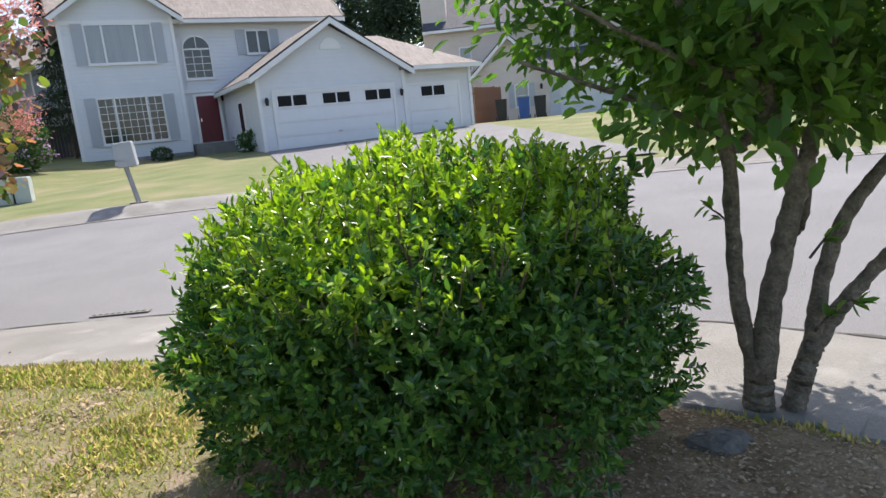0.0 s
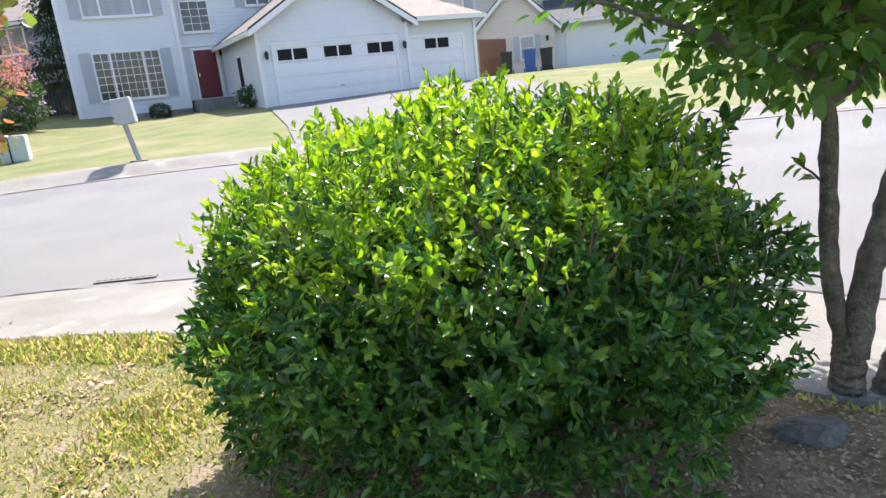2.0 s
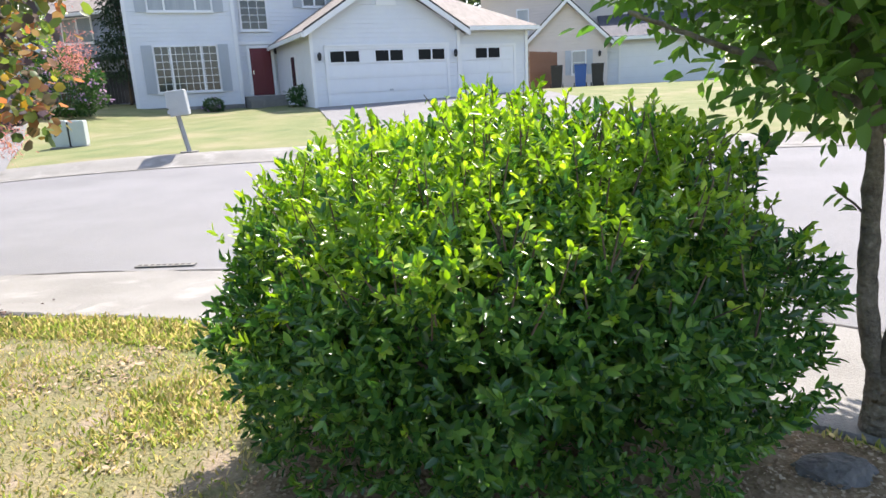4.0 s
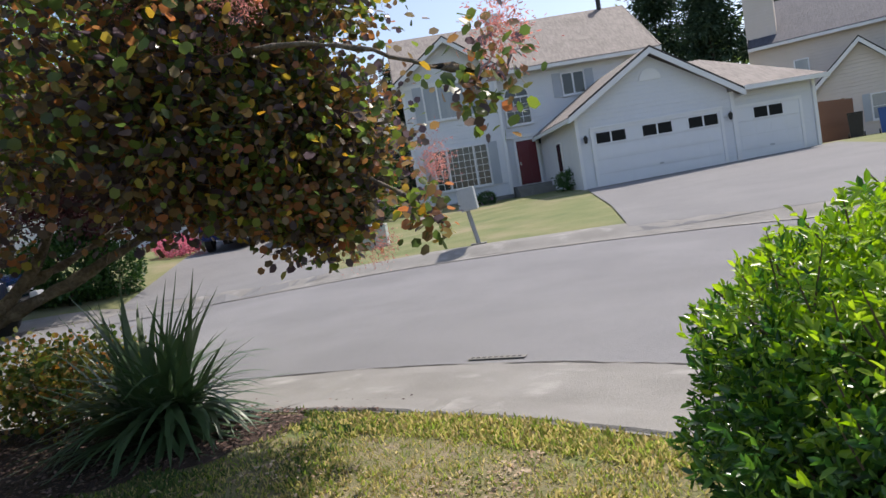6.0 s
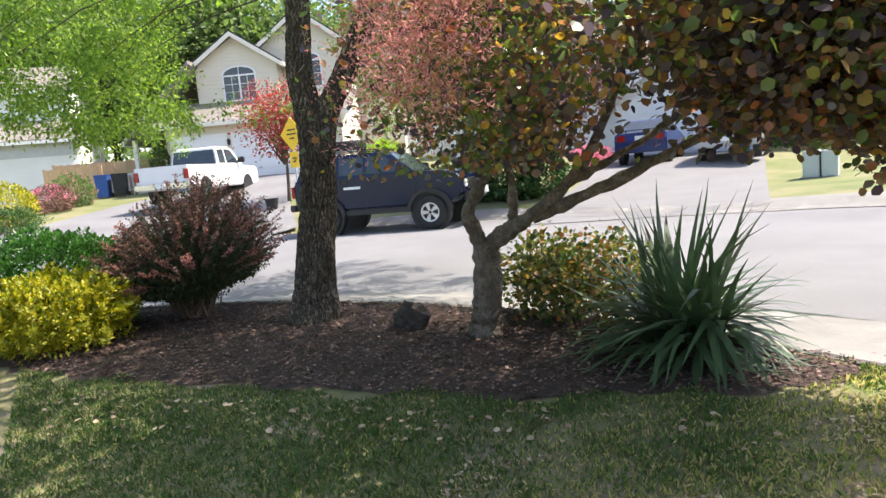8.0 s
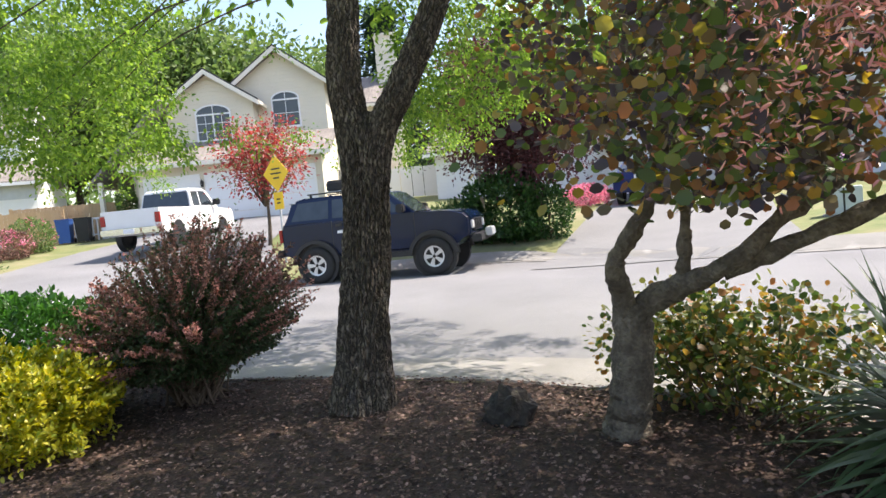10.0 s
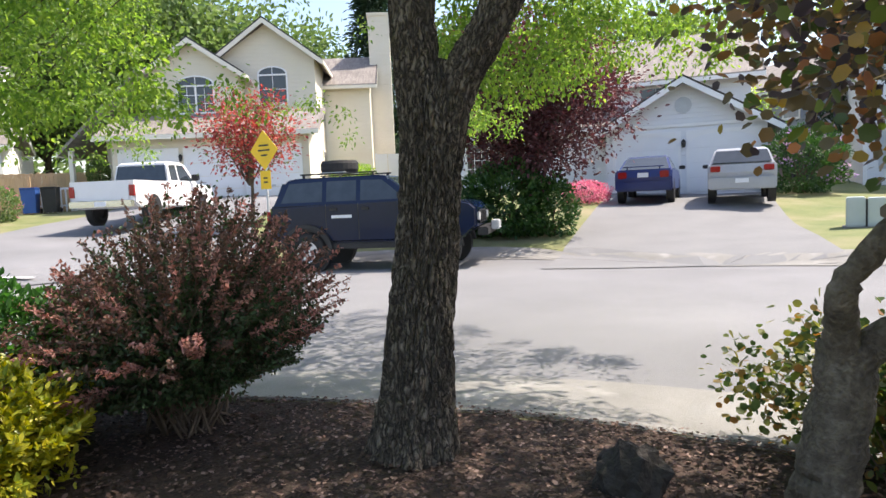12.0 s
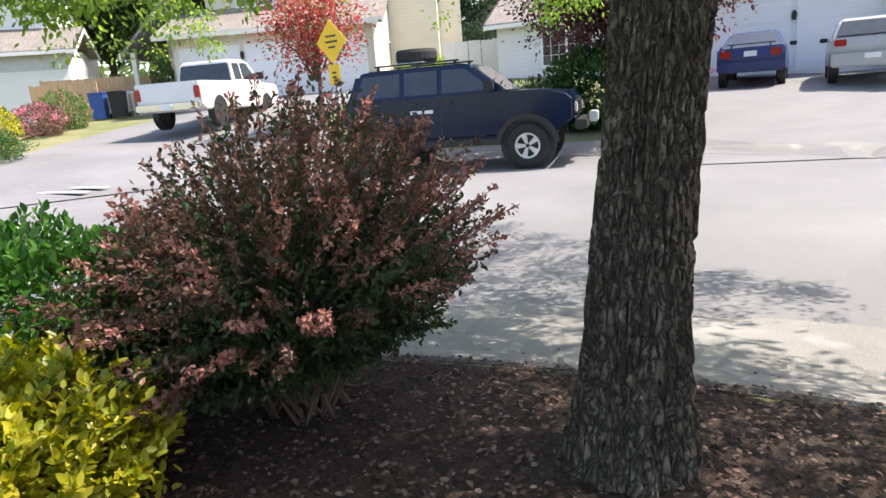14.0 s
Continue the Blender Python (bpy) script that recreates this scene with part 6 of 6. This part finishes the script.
yz = land_z(-4.43, 3.64)
yuc = thing("sword_leaf_plant", -4.43, 3.64, yz, 0, "clump of dark green arching sword-shaped leaves", "plant")
for i in range(330):
    az, el = rng.uniform(0, 2 * math.pi), radians(4 + 80 * rng.random() ** 1.3)
    L = rng.uniform(0.60, 0.95) * (1.1 if el > 1.2 else 1)
    wd = rng.uniform(0.015, 0.026)
    side = np.array([-math.sin(az), math.cos(az), 0])
    b0 = rng.uniform(0, 0.2)
    pos, e = np.array([b0 * math.cos(az + 1), b0 * math.sin(az + 1), 0.02 + 0.2 * rng.random()]), el
    droop = rng.uniform(0.0, 0.15) if el > 1.2 else rng.uniform(0.04, 0.34)
    turn = rng.normal(0, 0.09)
    V, base = [], 0
    S = 7
    for k in range(S):
        t = k / (S - 1)
        d = np.array([math.cos(az) * math.cos(e), math.sin(az) * math.cos(e), math.sin(e)])
        ww = wd * (0.7 + 0.6 * t if t < 0.5 else 2.0 * (1.0 - t) + 0.02)
        V += [pos - side * ww, pos + side * ww]
        pos = pos + d * L / S
        pos[2] = max(pos[2], 0.015)
        e -= droop
        az += turn
    me = raw_mesh("leaf", np.array(V), np.array([(2 * k, 2 * k + 1, 2 * k + 3, 2 * k + 2) for k in range(S - 1)]))
    me.materials.append(yucca_mat)
    ob = new("leaf", me)
    ob.parent = yuc

# ---------------------------------------------------------------- street tree with fissured bark
AX = np.array([(-7.12, 2.31, 0.0), (-7.145, 2.36, 0.3), (-7.175, 2.41, 0.6), (-7.195, 2.485, 1.0), (-7.19, 2.52, 1.35), (-7.16, 2.535, 1.65), (-7.15, 2.54, 1.86)])
RZ = [0.0, 0.12, 0.3, 0.6, 1.27, 1.6, 1.75, 1.86]
RR = [0.205, 0.182, 0.166, 0.154, 0.142, 0.152, 0.13, 0.05]
tr = thing("street_tree", -7.15, 2.34, land_z(-7.15, 2.34) - 0.02, 0, "large tree with deeply fissured grey-brown bark", "tree")


def bark_tube(name, line, radii, parent, segs, depth, grain=6.5):
    bm = bmesh.new()
    rings = []
    n = len(line)
    for i, c in enumerate(line):
        d = Vector(line[min(i + 1, n - 1)] - line[max(i - 1, 0)]).normalized()
        s = d.cross(Vector((0, 1, 0))).normalized()
        u = d.cross(s)
        ring = []
        for k in range(segs):
            a = 2 * math.pi * k / segs
            e = math.cos(a) * s + math.sin(a) * u
            q = Vector(c) + e * radii[i]
            z = q.z
            wp = noise.noise(Vector((e.x * 3, e.y * 3, z * 3.5))) * 0.45
            g = noise.voronoi(Vector((e.x * grain + wp, e.y * grain - wp, z * 7.0 + wp)))[0]
            rid = min(1.0, (g[1] - g[0]) * 3.0) * 1.5 - 0.85
            rid += 0.5 * noise.noise(Vector((e.x * 22, e.y * 22, z * 14 + 4)))
            flare = 0.035 * max(0.0, 1 - z / 0.4) * (0.5 + noise.noise(Vector((e.x * 2.2, e.y * 2.2, 9))))
            ring.append(bm.verts.new(q + e * (depth * max(-0.9, rid) * 0.6 + flare)))
        rings.append(ring)
    for r, t in zip(rings, rings[1:]):
        for k in range(segs):
            bm.faces.new((r[k], r[(k + 1) % segs], t[(k + 1) % segs], t[k]))
    return part(name, bm, bark, parent)


O = np.array(tr.matrix_world.translation)
line = bent(AX, 260, rng)
rad = np.interp(line[:, 2], RZ, RR)
bark_tube("trunk", line - (O[0], O[1], 0.0), rad, tr, 210, 0.022)
for pts, r0, r1, segs, st in [
    ([(-7.19, 2.51, 1.35), (-7.20, 2.48, 1.75), (-7.17, 2.44, 2.1), (-7.13, 2.46, 2.45), (-7.1, 2.5, 3.2), (-7.0, 2.7, 5.0)], 0.118, 0.08, 84, 190),
    ([(-7.15, 2.54, 1.4), (-7.07, 2.60, 1.72), (-6.95, 2.73, 2.0), (-6.79, 2.94, 2.5), (-6.6, 3.3, 3.4), (-6.2, 4.0, 5.0)], 0.105, 0.065, 76, 190),
]:
    line = bent(pts, st, rng)
    bark_tube("leader", line - (O[0], O[1], 0.0), np.linspace(r0, r1, st), tr, segs, 0.016, 4.6)
# the golden shrub stands in the sun
def open_sky(c):
    x, y = c[0] - 0.229 * (c[2] - 0.5), c[1] - 0.634 * (c[2] - 0.5)
    return -9.3 < x < -7.15 and -0.5 < y < 1.05


cl = []
while len(cl) < 1650:
    a0, r0 = rng.uniform(0, 2 * math.pi), rng.uniform(0.9, 5.6)
    c = np.array([-7.0 + r0 * math.cos(a0), 3.0 + r0 * math.sin(a0), 1.7 + 4.6 * rng.random() ** 1.6])
    left = sm(-c[0], 7.4, 9.0)
    bottom = 2.4 - 0.45 * left + 0.35 * noise.noise(Vector(c * 0.8)) + 0.5 * (r0 < 1.3)
    gap = noise.noise(Vector((c[0] * 0.9 + 7, c[1] * 0.9, c[2] * 0.9)))
    near_path = min(math.hypot(c[0] - q, c[1] - 0.8) for q in (-1, -2, -3, -4, -5, -6))
    # no foliage over the smoke tree's side and the bright lawn
    if c[2] > bottom and gap > 0.02 and near_path > 1.6 and c[0] < -5.4 - 0.4 * (c[2] < 3) and c[1] - 0.634 * c[2] < 3.6 + 1.2 * sm(-c[0], 6.0, 7.5) + 0.5 * gap and c[2] < 4.2:
        l_side = c[1] - 0.8 < -0.24 * (c[0] + 4.6)
        r_side = c[1] - 0.64 > -0.60 * (c[0] + 3.67)
        if rng.random() < (0.85 if l_side else 0.55 if r_side else 0.04):
            cl.append(c)
cl = [c for c in cl if not open_sky(c)]
w, off = sprays(cl, 48, 0.078, rng, 0.75)
leaves("crown", tr, tree_leaf, w - O, off + rng.normal(0, 0.09, off.shape) + (0, 0, -0.1), rng.normal(0, 0.6, off.shape) + (0, 0, 1), rng.uniform(0.03, 0.058, len(w)), "ovate", rng)
up = []
while len(up) < 520:
    c = np.array([rng.uniform(-10.5, -3.4), rng.uniform(-0.5, 6.5), rng.uniform(3.6, 6.8)])
    if c[1] - 0.634 * c[2] < 3.2 + 1.5 * sm(-c[0], 6.0, 7.5) and noise.noise(Vector(c * 1.0)) > -0.04:
        up.append(c)
while len(up) < 690:
    c = np.array([rng.uniform(-9.2, -5.9), rng.uniform(2.0, 6.0), rng.uniform(3.8, 6.5)])
    if 0.9 < c[1] - 0.634 * c[2] < 2.3 and c[0] - 0.229 * c[2] < -6.3 and noise.noise(Vector(c * 0.8)) > -0.3:
        up.append(c)
up = [c for c in up if not open_sky(c)]
w, off = sprays(up, 28, 0.22, rng, 0.7)
leaves("upper_crown", tr, tree_leaf, w - O, off + rng.normal(0, 0.1, off.shape), rng.normal(0, 0.6, off.shape) + (0, 0, 1), rng.uniform(0.09, 0.15, len(w)), "ovate", rng)
bm = bmesh.new()
for i in range(26):
    e = np.array(cl[rng.integers(len(cl))])
    s = np.array([-7.05, 2.6, min(5.0, e[2] + rng.uniform(0.6, 1.4))])
    line = bent([s, s * 0.45 + e * 0.55 + (0, 0, 0.25), e], 8, rng, 0.02)
    tube(bm, line - O, np.linspace(0.009, 0.002, 8), 5)
part("branch_mass", bm, smooth_bark, tr)

# ---------------------------------------------------------------- barberry, gold shrub and green shrub
zb = land_z(-8.18, 1.55) + 0.01
bar = thing("barberry_bush", -8.18, 1.55, zb, 0, "bushy barberry with small reddish-brown leaves", "shrub")
stems = bmesh.new()
W1, A1, W2, A2, W3, A3 = [], [], [], [], [], []
for i in range(700):
    d = ball(1, rng)[0]
    d[2] = max(d[2], -0.7)
    d = unit(d)
    spray = d[2] > -0.4 and rng.random() < 0.42
    reach = 1 + 0.10 * rng.normal() + (0.16 if spray else 0)
    e = np.array([d[0] * 0.70, d[1] * 0.72, 0.66 + d[2] * 0.55]) * (reach, reach, 1 + (reach - 1) * 0.4)
    e[2] = max(e[2], 0.14 + 0.36 * math.hypot(e[0], e[1]))
    b = np.array([rng.normal(0, 0.08), rng.normal(0, 0.08), 0])
    line = bent([b, b * 0.5 + e * 0.48 + np.array([0, 0, 0.12]), e], 9, rng, 0.008)
    line[:, 2] *= 1 - 0.30 * np.clip(-line[:, 1] / 0.65, 0, 1)
    k0 = 0 if i % 6 == 0 else 3
    tube(stems, line[k0:], np.linspace(0.008, 0.0015, 9)[k0:], 4)
    red = spray and rng.random() < 0.6
    # leaves stand in small whorls along each shoot
    for node in range(22):
        s = 1 - 0.64 * (node / 21) ** 1.1
        j = min(7, int(s * 8))
        c = line[j] + (line[j + 1] - line[j]) * (s * 8 - j)
        along = unit(line[j + 1] - line[j])
        outer = s > 0.72 and (d[2] > 0.1 or spray)
        for k in range(5):
            q = c + rng.normal(0, 0.006, 3)
            (W3 if red and s > 0.7 else W1 if outer else W2).append(q)
            (A3 if red and s > 0.7 else A1 if outer else A2).append(unit(unit(rng.normal(0, 1, 3)) + along * 0.7))
part("twig_mass", stems, twig_mat, bar)


def lean_down(q):
    q[:, 2] *= 1 - 0.30 * np.clip((-q[:, 1] - 0.0) / 0.65, 0, 1)
    return q


W1, A1, W2, A2, W3, A3 = map(np.array, (W1, A1, W2, A2, W3, A3))
leaves("tip_foliage", bar, barb_tip, W3, A3, rng.normal(size=A3.shape) + (0, 0, 0.8), rng.uniform(0.016, 0.03, len(W3)), "ovate", rng, "pinkish red leaves at the shoot tips")
leaves("foliage", bar, barb_leaf, W1, A1, rng.normal(size=A1.shape) + (0, 0, 0.8), rng.uniform(0.014, 0.029, len(W1)), "ovate", rng)
leaves("inner_foliage", bar, barb_green, W2, A2, rng.normal(size=A2.shape) + (0, 0, 0.8), rng.uniform(0.016, 0.03, len(W2)), "ovate", rng, "dark green inner leaves")


sp, sn = shell(9000, (0.66, 0.68, 0.56), rng, 2.1, 0.5, 0.3, 4.0)
sp[:, 2] += 0.68
sp = lean_down(sp)
ok = sp[:, 2] > 0.06 + 0.38 * np.hypot(sp[:, 0], sp[:, 1])
sp, sn = sp[ok], sn[ok]
redder = rng.random(len(sp)) < np.clip(0.1 + 0.5 * sn[:, 2], 0.04, 0.6)
for sel, bmat, nm in ((redder, barb_leaf, "outer_foliage"), (~redder, barb_green, "green_foliage")):
    leaves(nm, bar, bmat, sp[sel], sn[sel] * 0.6 + rng.normal(0, 0.7, (sel.sum(), 3)), rng.normal(size=(sel.sum(), 3)) + (0, 0, 0.7), rng.uniform(0.018, 0.034, sel.sum()), "ovate", rng)


def bush(name, x, y, half, n, mat, size, label, shape="ovate", power=2.2, lumps=0.2, depth=0.4, zc=None, z=None, blooms=None, category="shrub"):
    z0 = land_z(x, y) if z is None else z
    b = thing(name, x, y, z0, 0, label, category)
    p, nr = shell(n, half, rng, power, depth, lumps, 3.0)
    p[:, 2] += half[2] * 0.85 if zc is None else zc
    ok = p[:, 2] > 0.02
    p, nr = p[ok], nr[ok]
    a, f = pose_leaves(nr)
    leaves("foliage", b, mat, p, a, f, rng.uniform(size * 0.65, size * 1.2, len(p)), shape, rng)
    bm = bmesh.new()
    for i in range(14):
        e = p[rng.integers(len(p))] * 0.75
        tube(bm, bent([np.array([e[0] * 0.2, e[1] * 0.2, -0.02]), e * 0.5 + (0, 0, 0.1 * half[2]), e], 5, rng), np.linspace(0.02, 0.006, 5) * max(half), 5)
    part("twig_mass", bm, twig_mat, b)
    if blooms:
        bmat, bn, bs = blooms
        cp, cn = shell(bn, half, rng, power, 0.03, lumps, 3.0)
        cp[:, 2] += half[2] * 0.85 if zc is None else zc
        sel = cp[:, 2] > 0.25 * half[2]
        w, off = sprays(cp[sel], 14, bs * 0.6, rng, 1.0)
        leaves("blossom", b, bmat, w, off + rng.normal(0, 0.02, off.shape), rng.normal(size=off.shape), np.full(len(w), bs), "round", rng)
    return b


gold = bush("gold_shrub", -7.80, 0.48, (0.42, 0.48, 0.30), 5200, gold_leaf, 0.036, "golden yellow-leaved evergreen shrub on the mulch bed", lumps=0.6, zc=0.28, depth=0.6)
gp, gn = shell(1500, (0.44, 0.5, 0.34), rng, 2.2, 0.12, 0.5, 3.4)
gp[:, 2] += 0.26
gp, gn = gp[gp[:, 2] > 0.08], gn[gp[:, 2] > 0.08]
gw, ga, gf = rosettes(gp, gn * 0.5 + (0, 0, 0.8) + rng.normal(0, 0.25, gp.shape), 8, 0.07, 1.0)
leaves("shoot_foliage", gold, gold_leaf, gw, ga, gf, rng.uniform(0.028, 0.05, len(gw)), "ovate", rng)
bush("green_shrub", -8.5, 0.5, (0.55, 0.66, 0.48), 14000, fresh_leaf, 0.045, "fresh green broad-leaved shrub behind a golden one", lumps=0.3, zc=0.42)

# ---------------------------------------------------------------- planting across the street
bush("evergreen_shrub", -17.2, 11.5, (1.2, 0.9, 0.95), 5200, green_leaf, 0.13, "rough green shrubs under a purple-leaved tree", lumps=0.4)
bush("evergreen_shrub", -18.3, 10.9, (1.2, 0.8, 0.6), 3600, green_leaf, 0.12, "low green shrubs beside the street", "long", lumps=0.4)
bush("evergreen_shrub", -16.3, 12.2, (0.7, 0.6, 0.75), 2600, green_leaf, 0.11, "round green shrub at the foot of a tree", lumps=0.3)
bush("rhododendron", -15.9, 23.6, (1.35, 1.1, 1.15), 5200, green_leaf, 0.17, "dark rhododendron with lilac flower heads beside a garage", "long", lumps=0.3, blooms=(lilac_leaf2, 60, 0.09))
bush("azalea", -19.9, 17.4, (0.85, 0.6, 0.38), 2600, pink_leaf, 0.08, "low azalea covered in pink blossom", lumps=0.3)
bush("flower_bed", -8.0, 27.4, (0.9, 0.6, 0.42), 2600, green_leaf, 0.14, "green perennials beside the front door", "long", lumps=0.5)
bush("flower_bed", -12.6, 28.4, (0.4, 0.3, 0.3), 900, green_leaf, 0.1, "small plants with purple flowers at the step", blooms=(lilac_leaf2, 12, 0.06))
bush("yellow_shrub", -27.0, -0.9, (1.0, 0.9, 0.75), 3200, gold_leaf, 0.1, "bright yellow rounded shrub in a front garden", lumps=0.2)
bush("low_juniper", -25.5, -0.9, (1.3, 1.0, 0.4), 3600, green_leaf, 0.1, "low spreading green shrub in a front garden", "long", lumps=0.4)
bush("garden_shrub", -31.5, 0.4, (1.1, 0.8, 0.55), 2600, barb_leaf, 0.09, "pinkish flowering shrub along a brick path", blooms=(pink_leaf, 40, 0.06))
bush("garden_shrub", -33.3, 1.2, (0.9, 0.8, 0.7), 2600, wood_leaf, 0.1, "green and red garden shrub along a brick path", blooms=(pink_leaf, 26, 0.06))
bush("climbing_shrub", -35.0, 4.9, (0.4, 0.4, 1.15), 2400, wood_leaf, 0.12, "green climber beside the garage door", zc=1.1)
bush("lime_shrub", -27.3, 12.6, (1.0, 0.8, 0.7), 2600, sunlit_shoot_leaf, 0.1, "lime green shrub beside a cream house")
bush("hedge_row", -40.5, 24.5, (4.5, 1.0, 1.7), 4000, fir_leaf, 0.28, "clipped dark conifer hedge behind a white fence", "long", 3.0)


def tree(name, x, y, height, crown, mats, n, size, label, trunk_r=0.2, base=0.3, shape="ovate", bark_m=None, clusters=90, spread=0.5, cone=False):
    z0 = land_z(x, y) - 0.1
    t = thing(name, x, y, z0, 0, label, "tree")
    b = bark_m or smooth_bark
    hc = height * (base + 1) / 2
    limb(t, "trunk", [(0, 0, 0), (0.05 * trunk_r, 0.1, height * base), (0.1, -0.05, height * (0.95 if cone else 0.75))], trunk_r, trunk_r * 0.25, b, 10, 10, 0.02)
    if cone:
        k = rng.random(clusters) ** 0.7
        ang = rng.uniform(0, 2 * math.pi, clusters)
        hz = height * (0.08 + 0.92 * k)
        rr = crown[0] * (1 - k) * (0.35 + 0.75 * rng.random(clusters)) + 0.1
        cl = np.stack([rr * np.cos(ang), rr * np.sin(ang), hz], -1)
    else:
        d = ball(clusters, rng) * (0.45 + 0.6 * rng.random((clusters, 1)))
        cl = d * crown + np.array([0, 0, hc])
        bm = bmesh.new()
        for e in cl[:: max(1, clusters // 16)]:
            tube(bm, bent([np.array([0, 0, height * base * 0.9]), np.array([e[0] * 0.4, e[1] * 0.4, (height * base + e[2]) / 2]), e * 0.9 + (0, 0, 0.1 * e[2])], 6, rng, 0.02), np.linspace(trunk_r * 0.5, 0.015, 6), 6)
        part("limb_mass", bm, b, t)
    for m, share in mats:
        w, off = sprays(cl, max(1, int(n * share / clusters)), spread, rng, 0.8 if not cone else 0.5)
        a = off + rng.normal(0, spread * 0.5, off.shape)
        if cone:
            a[:, 2] -= 0.25
        leaves("crown", t, m, w, a, rng.normal(0, 0.6, off.shape) + (0, 0, 1), rng.uniform(size * 0.6, size * 1.25, len(w)), shape, rng)
    return t


tree("plum_tree", -17.0, 12.3, 6.0, (2.3, 2.3, 2.15), [(plum_leaf, 1)], 30000, 0.115, "purple-leaved plum tree with a wide crown", 0.16, 0.2, clusters=330, spread=0.3)
tree("red_maple", -23.4, 7.2, 4.1, (1.35, 1.3, 1.05), [(red_leaf, 0.8), (wood_leaf, 0.2)], 5200, 0.11, "small red-leaved maple beside a driveway", 0.07, 0.36, clusters=90, spread=0.28)
tree("green_tree", -21.2, 29.5, 4.2, (1.1, 1.0, 1.2), [(sunlit_shoot_leaf, 1)], 2200, 0.16, "fresh green young tree beside a fence", 0.07, 0.4, clusters=40, spread=0.3)
tree("conifer", -19.0, 33.2, 8.0, (1.3, 1.3, 1), [(fir_leaf, 1)], 6000, 0.22, "slim dark conifer between two houses", 0.1, 0.1, "long", clusters=160, spread=0.25, cone=True)
for x, y, hgt, cr in [(-50, -12, 13, 5.0), (-55, -4, 15, 5.5), (-53, 4.5, 14, 4.6), (-58, 10, 17, 6), (-55, 19, 14, 5), (-64, 2, 18, 6), (-48, -22, 14, 5.5), (-62, 26, 15, 5.5), (-44, 33, 12, 4.5), (-37, 44, 13, 5), (24, 52, 13, 5.5), (34, 44, 12, 5), (42, 34, 13, 5.5), (16, 60, 15, 5.5), (30, 26, 9, 3.8), (-46, 11, 12, 3.6), (-70, -14, 18, 6)]:
    tree("broadleaf_tree", x, y, hgt, (cr, cr, hgt * 0.36), [(wood_leaf, 1)], 9000, 0.5, "tall broad-leaved tree behind the houses", 0.3, 0.25, clusters=130, spread=0.95)
for x, y, hgt, cr in [(-9, 64, 19, 4.6), (-4.5, 61, 17, 4.2), (0.5, 66, 20, 4.8), (-60, -18, 22, 5), (8, 70, 18, 4.6), (-52, 28, 16, 4)]:
    tree("conifer", x, y, hgt, (cr, cr, 1), [(fir_leaf, 1)], 14000, 0.5, "tall dark conifer behind the houses", 0.3, 0.1, "long", clusters=260, spread=0.5, cone=True)
woods = []
for i in range(150):
    th = radians(rng.uniform(20, 200))
    r = rng.uniform(95, 150)
    woods.append((CX + r * math.cos(th), CY + r * math.sin(th), rng.uniform(4, 15)))
w, off = sprays(woods, 70, 3.6, rng, 0.9)
w[:, 2] = np.maximum(w[:, 2], 0.5)
far = leaves("far_woods", None, wood_leaf, w, off + rng.normal(0, 1, off.shape), rng.normal(0, 0.6, off.shape) + (0, 0, 1), rng.uniform(1.2, 2.6, len(w)), "ovate", rng)
tagged(far, "distant belt of green woodland", "woods", kind="stuff")

# ---------------------------------------------------------------- pavement slabs and brick path
edges = np.linspace(18, 172, 15)
for k, (a0, a1) in enumerate(zip(edges, edges[1:])):
    bm = bmesh.new()
    g = 0.05
    rows = []
    for i in range(13):
        th = radians(a0 + g + (a1 - a0 - 2 * g) * i / 12)
        row = []
        for j, r in enumerate((6.93, 6.945, 7.3, 7.65, 8.015, 8.03)):
            if j < 2:
                r += 0.02 * noise.noise(Vector((th * 25, 1, 4)))
            x, y = CX + r * math.cos(th), CY + r * math.sin(th)
            drop = 0.012 if i in (0, 12) or j in (0, 5) else 0.0
            row.append(bm.verts.new((x, y, land_z(x, y) + 0.022 - drop + 0.004 * noise.noise(Vector((x * 0.9, y * 0.9, k))))))
        rows.append(row)
    for p, q in zip(rows, rows[1:]):
        for j in range(5):
            bm.faces.new((p[j], q[j], q[j + 1], p[j + 1]))
    part("slab", bm, concrete, walk_way)
under = strip("slab_bedding", 6.9, 8.06, 15, 176, 160, 3, concrete, 0.012, 0.0, walk_way)

path = tagged(new("brick_path"), "weathered red brick path along a front garden", "path", kind="structure")
bm = bmesh.new()
box(bm, -0.095, 0.095, -0.045, 0.045, -0.03, 0.03)
first = part("brick", bm, brick_path, path)
a0 = math.atan2(3.2, -9.6)
made = 0
for i in range(48):
    for j in range(6):
        along, across = i * 0.205 + (0.1 if j % 2 else 0), j * 0.205
        x = -25.2 - along * 0.95 - across * 0.30
        y = -2.0 + along * 0.31 - across * 0.95
        ob = first if made == 0 else new("brick", first.data)
        ob.parent = path
        ob.matrix_world = pose(x, y, land_z(x, y) + 0.05 + rng.normal(0, 0.003), 0, 0, 162) @ Matrix.Diagonal((1.04, 2.1, 1, 1))
        made += 1
